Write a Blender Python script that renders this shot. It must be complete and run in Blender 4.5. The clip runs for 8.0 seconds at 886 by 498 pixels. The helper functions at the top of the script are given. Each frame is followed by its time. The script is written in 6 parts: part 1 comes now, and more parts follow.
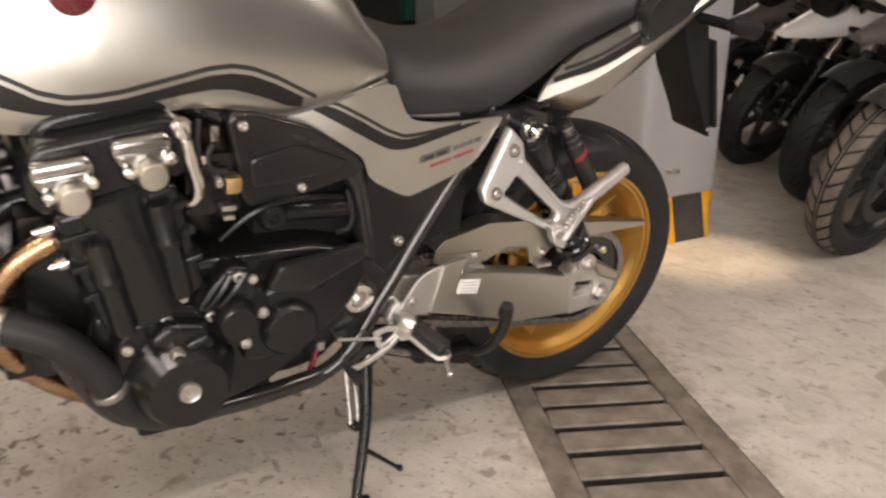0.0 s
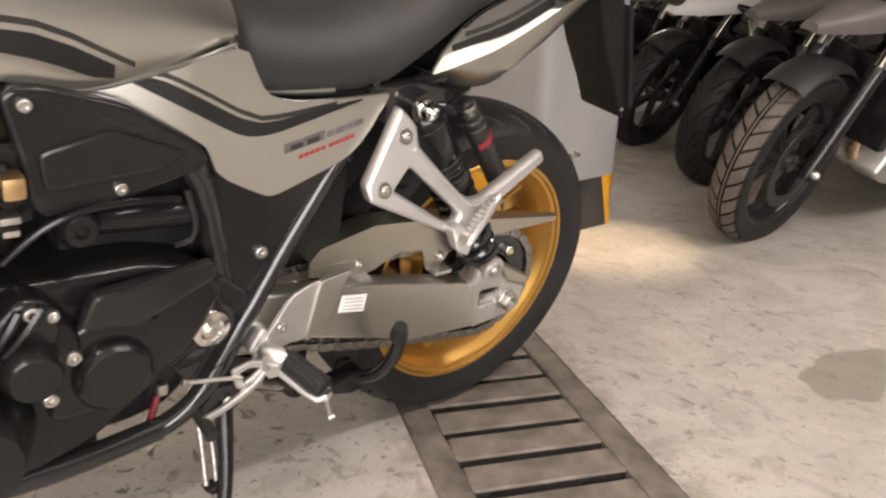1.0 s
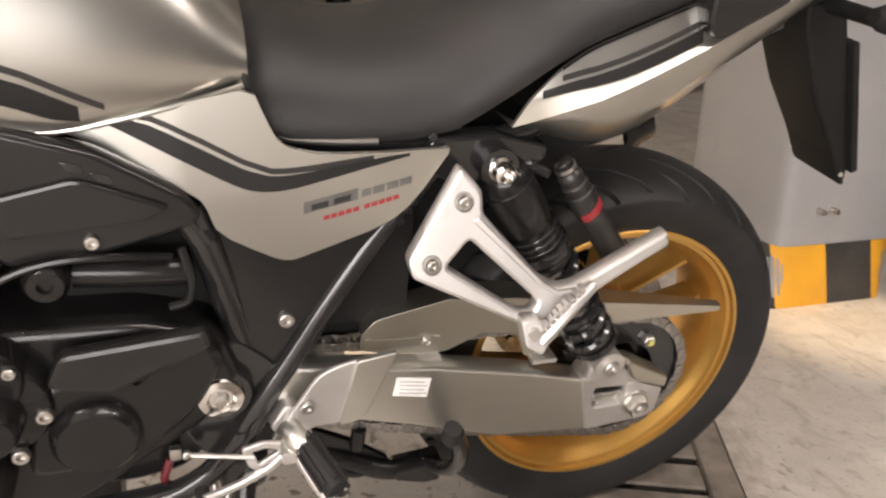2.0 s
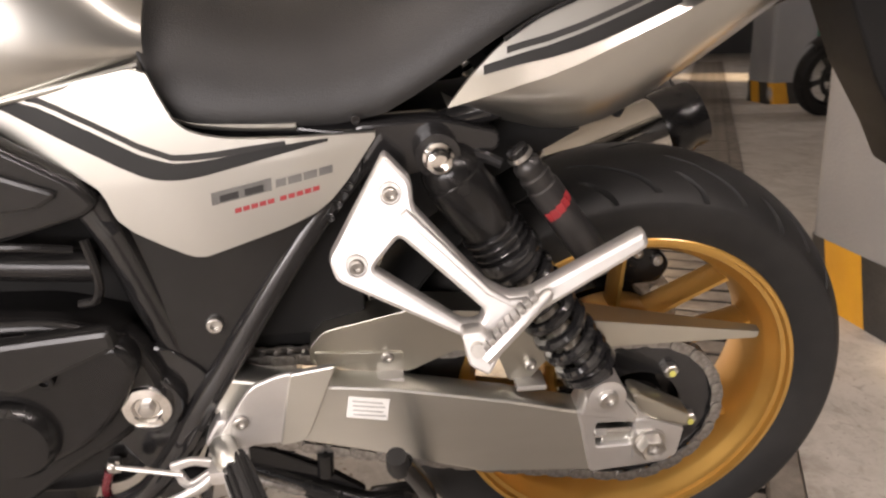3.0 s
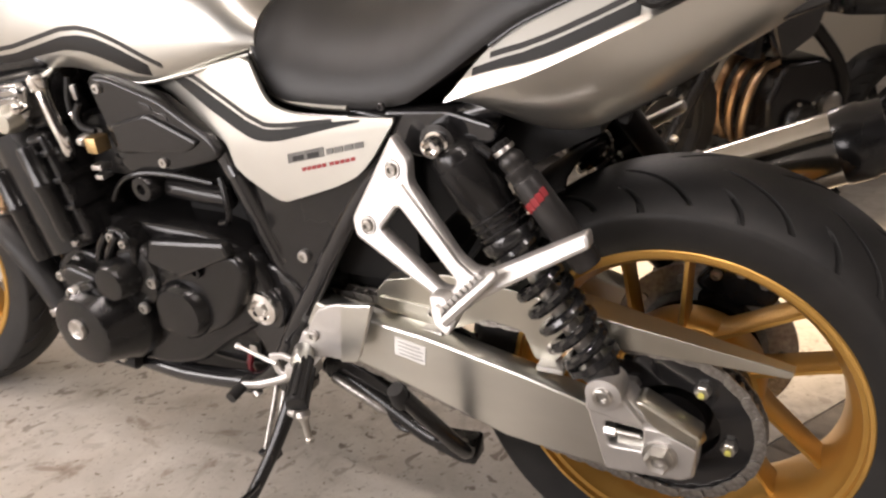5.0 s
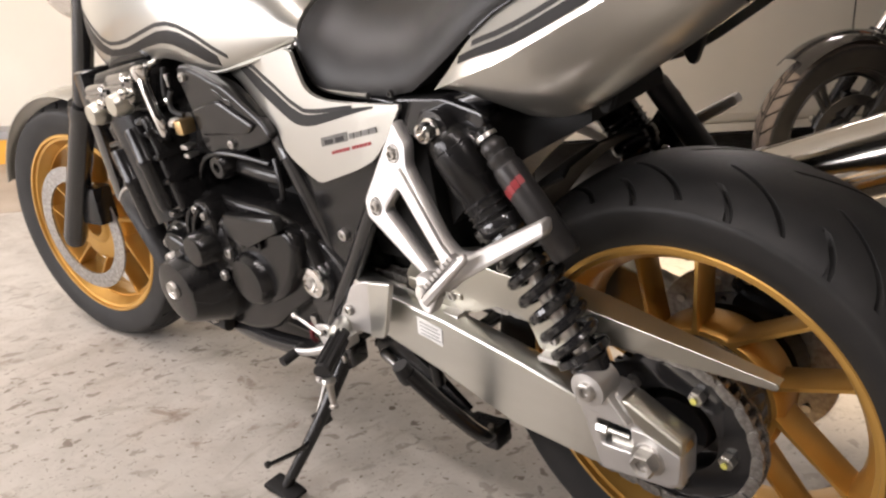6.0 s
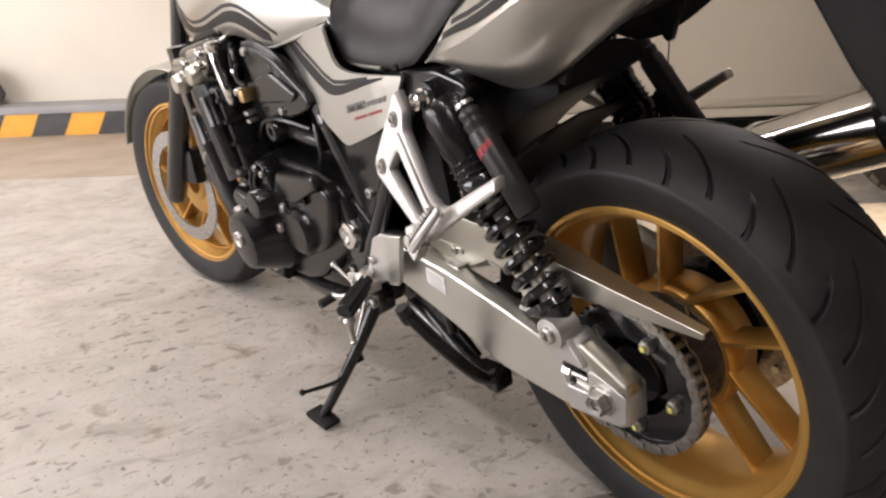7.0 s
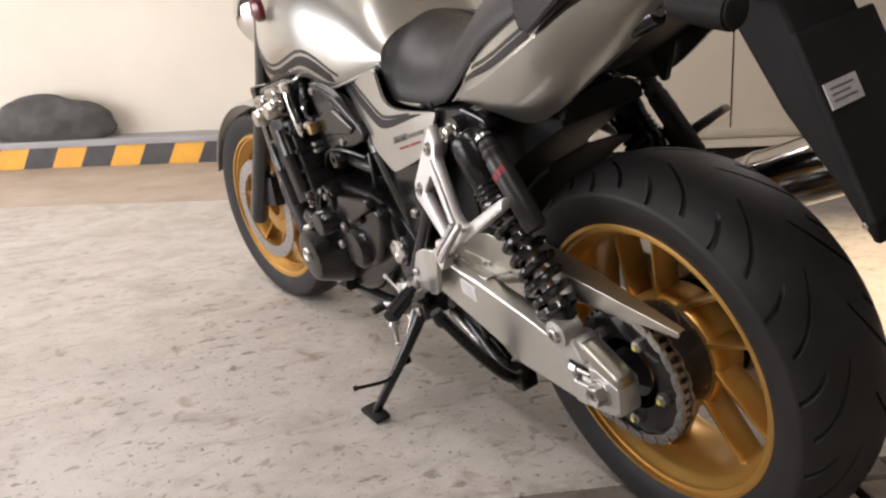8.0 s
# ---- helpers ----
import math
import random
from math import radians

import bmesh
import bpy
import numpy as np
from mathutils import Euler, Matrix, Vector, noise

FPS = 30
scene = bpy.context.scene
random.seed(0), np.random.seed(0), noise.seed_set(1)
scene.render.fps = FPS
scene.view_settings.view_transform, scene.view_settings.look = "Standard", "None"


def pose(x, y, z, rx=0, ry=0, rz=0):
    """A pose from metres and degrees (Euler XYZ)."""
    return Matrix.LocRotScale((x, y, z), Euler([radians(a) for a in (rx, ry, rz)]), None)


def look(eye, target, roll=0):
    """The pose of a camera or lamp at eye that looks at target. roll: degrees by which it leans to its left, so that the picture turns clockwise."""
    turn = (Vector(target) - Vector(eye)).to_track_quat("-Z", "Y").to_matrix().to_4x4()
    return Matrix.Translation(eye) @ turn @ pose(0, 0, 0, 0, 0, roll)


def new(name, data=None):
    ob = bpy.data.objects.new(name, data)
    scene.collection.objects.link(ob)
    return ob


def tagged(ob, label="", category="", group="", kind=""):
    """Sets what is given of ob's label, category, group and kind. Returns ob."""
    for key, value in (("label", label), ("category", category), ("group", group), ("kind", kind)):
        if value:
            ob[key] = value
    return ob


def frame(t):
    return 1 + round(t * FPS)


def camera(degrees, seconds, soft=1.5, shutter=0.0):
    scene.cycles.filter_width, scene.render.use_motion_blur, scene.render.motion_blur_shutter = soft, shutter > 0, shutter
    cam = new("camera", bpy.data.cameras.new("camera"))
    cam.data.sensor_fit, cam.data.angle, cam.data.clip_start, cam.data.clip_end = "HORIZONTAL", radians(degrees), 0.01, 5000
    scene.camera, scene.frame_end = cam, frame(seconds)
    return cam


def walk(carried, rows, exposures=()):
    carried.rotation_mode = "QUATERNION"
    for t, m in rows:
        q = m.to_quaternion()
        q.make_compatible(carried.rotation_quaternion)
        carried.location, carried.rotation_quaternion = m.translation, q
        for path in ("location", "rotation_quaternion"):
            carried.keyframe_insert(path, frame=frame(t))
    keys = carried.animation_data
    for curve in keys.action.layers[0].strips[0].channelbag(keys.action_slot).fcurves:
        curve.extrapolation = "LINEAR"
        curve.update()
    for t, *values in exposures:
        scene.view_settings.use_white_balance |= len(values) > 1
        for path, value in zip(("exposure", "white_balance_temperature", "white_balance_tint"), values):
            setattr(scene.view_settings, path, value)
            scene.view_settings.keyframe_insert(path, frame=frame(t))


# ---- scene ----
cam = camera(56.8, 8.0, soft=2.3, shutter=0.3)
PATH = [
    (0, (-1.155, -1.358, 0.859), (-0.122, 0.247, 0.261), 0.8),
    (0.5, (-1.078, -1.209, 0.836), (0.136, 0.243, 0.188), 2.3),
    (1, (-0.992, -1.134, 0.814), (0.253, 0.297, 0.179), 2.0),
    (1.5, (-0.813, -1.137, 0.826), (0.158, 0.501, 0.214), 2.1),
    (1.7, (-0.728, -1.116, 0.855), (0.074, 0.594, 0.198), 2.7),
    (2.8, (-0.4, -1.027, 0.769), (-0.076, 0.872, 0.233), -1.3),
    (3, (-0.352, -1.035, 0.767), (-0.132, 0.876, 0.22), -1.0),
    (3.5, (-0.191, -1.143, 0.788), (-0.333, 0.782, 0.264), -0.4),
    (4, (-0.07, -1.164, 0.793), (-0.434, 0.735, 0.28), 0.4),
    (4.5, (0.035, -1.108, 0.788), (-0.644, 0.703, 0.28), -0.5),
    (5, (0.168, -1.073, 0.782), (-0.715, 0.632, 0.221), -0.5),
    (5.2, (0.243, -1.071, 0.783), (-0.765, 0.56, 0.213), -0.7),
    (6.5, (0.489, -0.889, 0.762), (-0.939, 0.391, 0.196), -1.9),
    (7, (0.634, -0.898, 0.769), (-0.897, 0.243, 0.174), -2.0),
    (7.5, (0.778, -0.916, 0.779), (-0.845, 0.112, 0.223), -2.1),
    (8, (0.838, -0.922, 0.794), (-0.83, 0.05, 0.273), -3.1),
]
walk(cam, [(t, look(eye, target, roll)) for t, eye, target, roll in PATH], exposures=[(0.0, 0.05, 6750, 11), (0.5, 0.22, 6550, 10), (1.5, 0.30, 6550, 10), (3.0, 0.22, 6600, 13), (5.0, 0.20, 6500, 12), (6.5, 0.10, 6200, 11), (7.0, -0.01, 6170, 11), (7.5, -0.08, 6150, 11), (8.0, -0.16, 6150, 11)])

# ---- light: strip lamps under the ceiling of a parking garage ----
world = bpy.data.worlds.new("garage_air")
scene.world = world
world.use_nodes = True
world.node_tree.nodes["Background"].inputs["Color"].default_value = (1.0, 0.95, 0.90, 1)
world.node_tree.nodes["Background"].inputs["Strength"].default_value = 0.15
scene.view_settings.exposure = 0.0
LAMP_POWER = 32.0
GATE_POWER = 285.0
SPOT_POWER = 300.0
CEILING = 2.75
STRIPS = [(-2.3, -1.0), (0.3, -1.7), (2.0, -1.9), (-1.5, 3.4), (5.9, 4.6), (-4.1, -0.9), (2.8, 9.8)]


# ---- materials ----
def node_mat(name):
    m = bpy.data.materials.new(name)
    m.use_nodes = True
    nt = m.node_tree
    return m, nt, nt.nodes["Principled BSDF"]


def mix_rgb(nt, fac, a, b):
    n = nt.nodes.new("ShaderNodeMix")
    n.data_type = "RGBA"
    for sock, v in ((n.inputs["Factor"], fac), (n.inputs["A"], a), (n.inputs["B"], b)):
        if isinstance(v, bpy.types.NodeSocket):
            nt.links.new(v, sock)
        elif isinstance(v, (int, float)):
            sock.default_value = v
        else:
            sock.default_value = (*v, 1)
    return n.outputs["Result"]


def noise_fac(nt, scale, lo, hi, detail=4.0, stretch=(1, 1, 1), rough=0.55, warp=0.0):
    tc = nt.nodes.new("ShaderNodeTexCoord")
    mp = nt.nodes.new("ShaderNodeMapping")
    mp.inputs["Scale"].default_value = stretch
    nz = nt.nodes.new("ShaderNodeTexNoise")
    nz.inputs["Scale"].default_value = scale
    nz.inputs["Detail"].default_value = detail
    nz.inputs["Roughness"].default_value = rough
    nz.inputs["Distortion"].default_value = warp
    rr = nt.nodes.new("ShaderNodeMapRange")
    rr.inputs["From Min"].default_value = lo
    rr.inputs["From Max"].default_value = hi
    nt.links.new(tc.outputs["Object"], mp.inputs["Vector"])
    nt.links.new(mp.outputs["Vector"], nz.inputs["Vector"])
    nt.links.new(nz.outputs["Fac"], rr.inputs["Value"])
    return rr.outputs["Result"]


def bump(nt, bsdf, height, strength, dist):
    b = nt.nodes.new("ShaderNodeBump")
    b.inputs["Strength"].default_value = strength
    b.inputs["Distance"].default_value = dist
    nt.links.new(height, b.inputs["Height"])
    nt.links.new(b.outputs["Normal"], bsdf.inputs["Normal"])


def surface_mat(name, col, col2, rough=0.5, metal=0.0, scale=30.0, grain=200.0, relief=0.0, coat=0.0, stretch=(1, 1, 1), rough2=None, lo=0.35, hi=0.7, spec=0.5):
    """A surface with a slow change of colour, a fine grain in gloss and a fine relief."""
    m, nt, p = node_mat(name)
    f1 = noise_fac(nt, scale, lo, hi, stretch=stretch)
    nt.links.new(mix_rgb(nt, f1, col, col2), p.inputs["Base Color"])
    f2 = noise_fac(nt, grain, 0.3, 0.7, detail=2.0, stretch=stretch)
    mr = nt.nodes.new("ShaderNodeMapRange")
    mr.inputs["To Min"].default_value = rough
    mr.inputs["To Max"].default_value = rough + 0.1 if rough2 is None else rough2
    nt.links.new(f2, mr.inputs["Value"])
    nt.links.new(mr.outputs["Result"], p.inputs["Roughness"])
    p.inputs["Metallic"].default_value = metal
    p.inputs["Specular IOR Level"].default_value = spec
    p.inputs["Coat Weight"].default_value = coat
    p.inputs["Coat Roughness"].default_value = 0.06
    if relief:
        bump(nt, p, f2, 0.5, relief)
    return m


SILVER = surface_mat("champagne_silver_paint", (0.42, 0.41, 0.372), (0.455, 0.445, 0.405), 0.28, 0.9, 6, 40, 0.0, 0.8, rough2=0.28)
STRIPE = surface_mat("black_stripe_decal", (0.012, 0.0115, 0.011), (0.018, 0.017, 0.016), 0.36, 0.0, 8, 500, spec=0.22)
STRIPE_GREY = surface_mat("grey_stripe_decal", (0.022, 0.021, 0.020), (0.032, 0.030, 0.028), 0.36, 0.0, 8, 500, spec=0.22)
DUSTY = surface_mat("dusty_brown_tread_rubber", (0.085, 0.070, 0.060), (0.13, 0.108, 0.092), 0.7, 0.0, 20, 300, 0.0004, spec=0.3)
BLACK = surface_mat("gloss_black_paint", (0.013, 0.0125, 0.0128), (0.017, 0.0165, 0.0165), 0.11, 0.0, 10, 90, 0.0, 0.3, rough2=0.14, spec=0.45)
SATIN = surface_mat("satin_black_engine_paint", (0.0085, 0.0081, 0.0080), (0.0120, 0.0114, 0.0112), 0.18, 0.0, 14, 50, 0.0, rough2=0.25, spec=0.34)
PLASTIC = surface_mat("dark_grey_plastic", (0.0125, 0.0120, 0.0117), (0.0165, 0.0158, 0.0152), 0.15, 0.0, 9, 60, 0.0, rough2=0.20, spec=0.38)
FLAP = surface_mat("matte_black_plastic", (0.013, 0.0128, 0.0125), (0.018, 0.0174, 0.0168), 0.46, 0.0, 9, 900, 0.0002, rough2=0.55, spec=0.09)
RUBBER = surface_mat("black_rubber", (0.015, 0.0146, 0.0142), (0.022, 0.021, 0.020), 0.46, 0.0, 18, 500, 0.0002, rough2=0.54, spec=0.22)
VINYL = surface_mat("dark_grey_seat_vinyl", (0.018, 0.0176, 0.0172), (0.024, 0.0233, 0.0226), 0.36, 0.0, 7, 700, 0.0004, rough2=0.42, spec=0.35)
ALU = surface_mat("brushed_aluminium", (0.64, 0.635, 0.59), (0.70, 0.695, 0.65), 0.33, 1.0, 9, 260, 0.0, stretch=(0.5, 1, 1.4), rough2=0.38)
CAST = surface_mat("cast_aluminium", (0.60, 0.585, 0.565), (0.67, 0.655, 0.635), 0.42, 0.95, 20, 800, 0.0002, rough2=0.48)
SHEET = surface_mat("anodised_aluminium_sheet", (0.50, 0.485, 0.42), (0.56, 0.54, 0.475), 0.30, 1.0, 7, 500, 0.0, rough2=0.38)
CHROME = surface_mat("chrome", (0.72, 0.70, 0.67), (0.80, 0.78, 0.75), 0.08, 1.0, 12, 300, rough2=0.16)
POLISHED = surface_mat("polished_stainless_steel", (0.46, 0.44, 0.41), (0.54, 0.52, 0.485), 0.10, 1.0, 12, 300, rough2=0.17)
CAM = surface_mat("satin_grey_alloy", (0.34, 0.33, 0.32), (0.42, 0.41, 0.395), 0.14, 1.0, 20, 40, rough2=0.20)
STEEL = surface_mat("zinc_plated_steel", (0.50, 0.485, 0.46), (0.62, 0.60, 0.56), 0.28, 1.0, 60, 900, rough2=0.42)
ANODISED = surface_mat("dark_grey_anodising", (0.040, 0.038, 0.037), (0.052, 0.050, 0.048), 0.36, 0.6, 30, 400, rough2=0.42)
GOLD = surface_mat("gold_wheel_paint", (0.50, 0.285, 0.068), (0.58, 0.34, 0.088), 0.34, 0.75, 9, 700, 0.0, 0.25, rough2=0.44)
BRASS = surface_mat("brass", (0.60, 0.42, 0.20), (0.66, 0.48, 0.25), 0.3, 1.0, 40, 500)
CHAIN = surface_mat("greasy_chain_steel", (0.24, 0.225, 0.21), (0.46, 0.44, 0.41), 0.30, 0.95, 120, 600, rough2=0.5)
BADGE = surface_mat("grey_badge_print", (0.10, 0.097, 0.09), (0.15, 0.145, 0.135), 0.35, 0.3, 40, 400)
RED = surface_mat("red_print", (0.22, 0.016, 0.020), (0.28, 0.024, 0.028), 0.4, 0.0, 30, 400)
EMBLEM = surface_mat("dark_red_enamel", (0.10, 0.008, 0.014), (0.14, 0.014, 0.022), 0.2, 0.0, 30, 400, 0.0, 0.5)
YELLOW = surface_mat("yellow_paint_mark", (0.50, 0.47, 0.10), (0.58, 0.54, 0.16), 0.4, 0.0, 60, 400)
WHITE = surface_mat("white_label", (0.72, 0.71, 0.68), (0.80, 0.79, 0.76), 0.45, 0.0, 40, 600)
LABEL = surface_mat("grey_label", (0.40, 0.395, 0.38), (0.47, 0.465, 0.45), 0.5, 0.0, 60, 600)
PRINT = surface_mat("label_print", (0.36, 0.35, 0.33), (0.46, 0.45, 0.43), 0.6, 0.0, 40, 600)
HEADER = surface_mat("heat_tinted_steel_pipe", (0.42, 0.24, 0.12), (0.55, 0.40, 0.26), 0.22, 1.0, 9, 300, rough2=0.34)
AMBER = surface_mat("amber_lens", (0.75, 0.20, 0.02), (0.8, 0.25, 0.03), 0.2, 0.0, 20, 300)
TEAL = surface_mat("green_cloth_tag", (0.05, 0.25, 0.16), (0.06, 0.30, 0.19), 0.7, 0.0, 30, 600)
GREY_COL = surface_mat("grey_wall_paint", (0.25, 0.25, 0.255), (0.31, 0.305, 0.30), 0.5, 0.0, 2.2, 90, 0.0012, rough2=0.65)
HAZ_Y = surface_mat("hazard_yellow_paint", (0.72, 0.36, 0.02), (0.62, 0.30, 0.025), 0.45, 0.0, 7, 120, 0.0008, rough2=0.6)
HAZ_K = surface_mat("hazard_black_paint", (0.025, 0.024, 0.023), (0.05, 0.047, 0.043), 0.45, 0.0, 7, 120, 0.0008, rough2=0.6)
WALL = surface_mat("cream_wall_paint", (0.60, 0.555, 0.465), (0.66, 0.615, 0.525), 0.6, 0.0, 1.1, 60, 0.001, rough2=0.75)
DARK_WALL = surface_mat("dark_grey_wall_paint", (0.07, 0.07, 0.072), (0.10, 0.10, 0.10), 0.6, 0.0, 1.1, 60, 0.001, rough2=0.75)
FAIRING = surface_mat("white_fairing_paint", (0.66, 0.65, 0.64), (0.72, 0.71, 0.70), 0.25, 0.0, 5, 300, 0.0, 0.4)
CEIL = surface_mat("off_white_ceiling_paint", (0.66, 0.63, 0.57), (0.72, 0.69, 0.63), 0.8, 0.0, 1.3, 60, 0.002)
VAN_PAINT = surface_mat("cream_vehicle_paint", (0.60, 0.55, 0.46), (0.64, 0.59, 0.495), 0.3, 0.0, 1.5, 200, 0.0, 0.3)
CANVAS = surface_mat("dark_grey_canvas", (0.05, 0.05, 0.048), (0.09, 0.088, 0.08), 0.8, 0.0, 9, 160, 0.004)
GRATE = surface_mat("worn_grey_concrete_cover", (0.095, 0.079, 0.063), (0.225, 0.195, 0.160), 0.7, 0.0, 13, 260, 0.0012, lo=0.33, hi=0.66)
# drain dirt, with the shade of the deep slots mixed into the colour
PIT = surface_mat("dark_drain_dirt_and_shade", (0.02, 0.018, 0.015), (0.04, 0.035, 0.03), 0.8, 0.0, 8, 80, 0.004)
RIM_BLACK = surface_mat("black_wheel_paint", (0.015, 0.015, 0.015), (0.03, 0.029, 0.028), 0.3, 0.2, 9, 300)
DULL_BODY = surface_mat("dull_grey_brown_body_plastic", (0.085, 0.075, 0.074), (0.110, 0.098, 0.096), 0.34, 0.0, 6, 300, 0.0, rough2=0.48, spec=0.4)


def concrete_floor():
    m, nt, p = node_mat("stained_concrete_floor")
    big = noise_fac(nt, 1.1, 0.35, 0.72, 6.0, rough=0.6)
    mid = noise_fac(nt, 6.0, 0.42, 0.70, 6.0, rough=0.65, warp=0.6)
    fleck = noise_fac(nt, 30.0, 0.600, 0.645, 3.0, stretch=(1.0, 0.75, 1.0), rough=0.55, warp=0.5)
    chips = noise_fac(nt, 70.0, 0.645, 0.69, 2.0, rough=0.6, warp=0.4)
    rust = noise_fac(nt, 2.3, 0.50, 0.78, 4.0, rough=0.6)
    # dirt gathers round one parking place and thins out away from it
    ntc = nt.nodes.new("ShaderNodeTexCoord")
    nmp = nt.nodes.new("ShaderNodeMapping")
    nmp.inputs["Location"].default_value = (0.85, 0.05, 0)
    nt.links.new(ntc.outputs["Object"], nmp.inputs["Vector"])
    nln = nt.nodes.new("ShaderNodeVectorMath")
    nln.operation = "LENGTH"
    nt.links.new(nmp.outputs["Vector"], nln.inputs[0])
    near = nt.nodes.new("ShaderNodeMapRange")
    for k, v in (("From Min", 1.5), ("From Max", 0.35), ("To Min", 0.45), ("To Max", 1.0)):
        near.inputs[k].default_value = v
    nt.links.new(nln.outputs["Value"], near.inputs["Value"])
    blot = noise_fac(nt, 11.0, 0.60, 0.70, 5.0, rough=0.65, warp=0.5)

    def times(a, b):
        n = nt.nodes.new("ShaderNodeMath")
        n.operation = "MULTIPLY"
        for sock, v in zip(n.inputs, (a, b)):
            if isinstance(v, bpy.types.NodeSocket):
                nt.links.new(v, sock)
            else:
                sock.default_value = v
        return n.outputs[0]
    fine = noise_fac(nt, 110.0, 0.60, 0.72, 2.0)
    patchy = noise_fac(nt, 1.7, 0.36, 0.60, 3.0)
    smear = noise_fac(nt, 14.0, 0.56, 0.72, 5.0, stretch=(1.0, 0.35, 1.0), rough=0.6, warp=1.4)
    base = mix_rgb(nt, big, (0.46, 0.43, 0.385), (0.57, 0.54, 0.49))
    base = mix_rgb(nt, mid, base, (0.40, 0.37, 0.325))
    rm = nt.nodes.new("ShaderNodeMath")
    rm.operation = "MULTIPLY"
    rm.inputs[1].default_value = 0.5
    nt.links.new(times(rust, near.outputs["Result"]), rm.inputs[0])
    base = mix_rgb(nt, rm.outputs[0], base, (0.37, 0.30, 0.235))
    sm = nt.nodes.new("ShaderNodeMath")
    sm.operation = "MULTIPLY"
    sm.inputs[1].default_value = 0.55
    nt.links.new(smear, sm.inputs[0])
    base = mix_rgb(nt, sm.outputs[0], base, (0.27, 0.235, 0.19))
    mul = nt.nodes.new("ShaderNodeMath")
    mul.operation = "MULTIPLY"
    nt.links.new(fleck, mul.inputs[0])
    nt.links.new(times(patchy, near.outputs["Result"]), mul.inputs[1])
    base = mix_rgb(nt, mul.outputs[0], base, (0.13, 0.098, 0.07))
    base = mix_rgb(nt, times(chips, near.outputs["Result"]), base, (0.20, 0.165, 0.125))
    base = mix_rgb(nt, times(times(blot, near.outputs["Result"]), 0.75), base, (0.21, 0.155, 0.115))
    fm = nt.nodes.new("ShaderNodeMath")
    fm.operation = "MULTIPLY"
    fm.inputs[1].default_value = 0.35
    nt.links.new(fine, fm.inputs[0])
    base = mix_rgb(nt, fm.outputs[0], base, (0.22, 0.19, 0.15))
    # a dried spill with a ragged edge
    tc = nt.nodes.new("ShaderNodeTexCoord")
    mp = nt.nodes.new("ShaderNodeMapping")
    mp.inputs["Location"].default_value = (-0.80 * 5.2, 0.49 * 11.0, 0)
    mp.inputs["Scale"].default_value = (5.2, 11.0, 1)
    nt.links.new(tc.outputs["Object"], mp.inputs["Vector"])
    ln = nt.nodes.new("ShaderNodeVectorMath")
    ln.operation = "LENGTH"
    nt.links.new(mp.outputs["Vector"], ln.inputs[0])
    wob = noise_fac(nt, 9.0, 0.0, 1.0, 4.0)
    ad = nt.nodes.new("ShaderNodeMath")
    nt.links.new(ln.outputs["Value"], ad.inputs[0])
    nt.links.new(wob, ad.inputs[1])
    sp = nt.nodes.new("ShaderNodeMapRange")
    for k, v in (("From Min", 1.5), ("From Max", 1.38), ("To Min", 0.0), ("To Max", 0.72)):
        sp.inputs[k].default_value = v
    nt.links.new(ad.outputs[0], sp.inputs["Value"])
    base = mix_rgb(nt, sp.outputs["Result"], base, (0.24, 0.215, 0.17))
    # ragged dirt along both edges of the drain
    dtc = nt.nodes.new("ShaderNodeTexCoord")
    dot = nt.nodes.new("ShaderNodeVectorMath")
    dot.operation = "DOT_PRODUCT"
    dot.inputs[1].default_value = (0.911, -0.413, 0)
    nt.links.new(dtc.outputs["Object"], dot.inputs[0])
    off = nt.nodes.new("ShaderNodeMath")
    off.operation = "SUBTRACT"
    off.inputs[1].default_value = 0.0268 * 0.911 + 0.192 * 0.413
    nt.links.new(dot.outputs["Value"], off.inputs[0])
    far = nt.nodes.new("ShaderNodeMath")
    far.operation = "ABSOLUTE"
    nt.links.new(off.outputs[0], far.inputs[0])
    edge = nt.nodes.new("ShaderNodeMapRange")
    for k, v in (("From Min", 0.205), ("From Max", 0.290), ("To Min", 1.0), ("To Max", 0.0)):
        edge.inputs[k].default_value = v
    nt.links.new(far.outputs[0], edge.inputs["Value"])
    ragged = noise_fac(nt, 16.0, 0.36, 0.66, 5.0, rough=0.65)
    base = mix_rgb(nt, times(times(edge.outputs["Result"], ragged), 0.85), base, (0.22, 0.185, 0.15))
    nt.links.new(base, p.inputs["Base Color"])
    rr = nt.nodes.new("ShaderNodeMapRange")
    rr.inputs["To Min"].default_value = 0.42
    rr.inputs["To Max"].default_value = 0.66
    nt.links.new(mid, rr.inputs["Value"])
    nt.links.new(rr.outputs["Result"], p.inputs["Roughness"])
    bump(nt, p, mul.outputs[0], -0.4, 0.003)
    return m


FLOOR = concrete_floor()
STRIP = surface_mat("brown_stained_concrete", (0.36, 0.29, 0.22), (0.46, 0.39, 0.31), 0.55, 0.0, 3.0, 90, 0.002, rough2=0.7)


# ---- mesh helpers ----
def mesh_of(bm, name="mesh", sharp=38):
    me = bpy.data.meshes.new(name)
    bmesh.ops.recalc_face_normals(bm, faces=bm.faces)
    bm.to_mesh(me)
    bm.free()
    me.shade_smooth()
    me.set_sharp_from_angle(angle=radians(sharp))
    return me


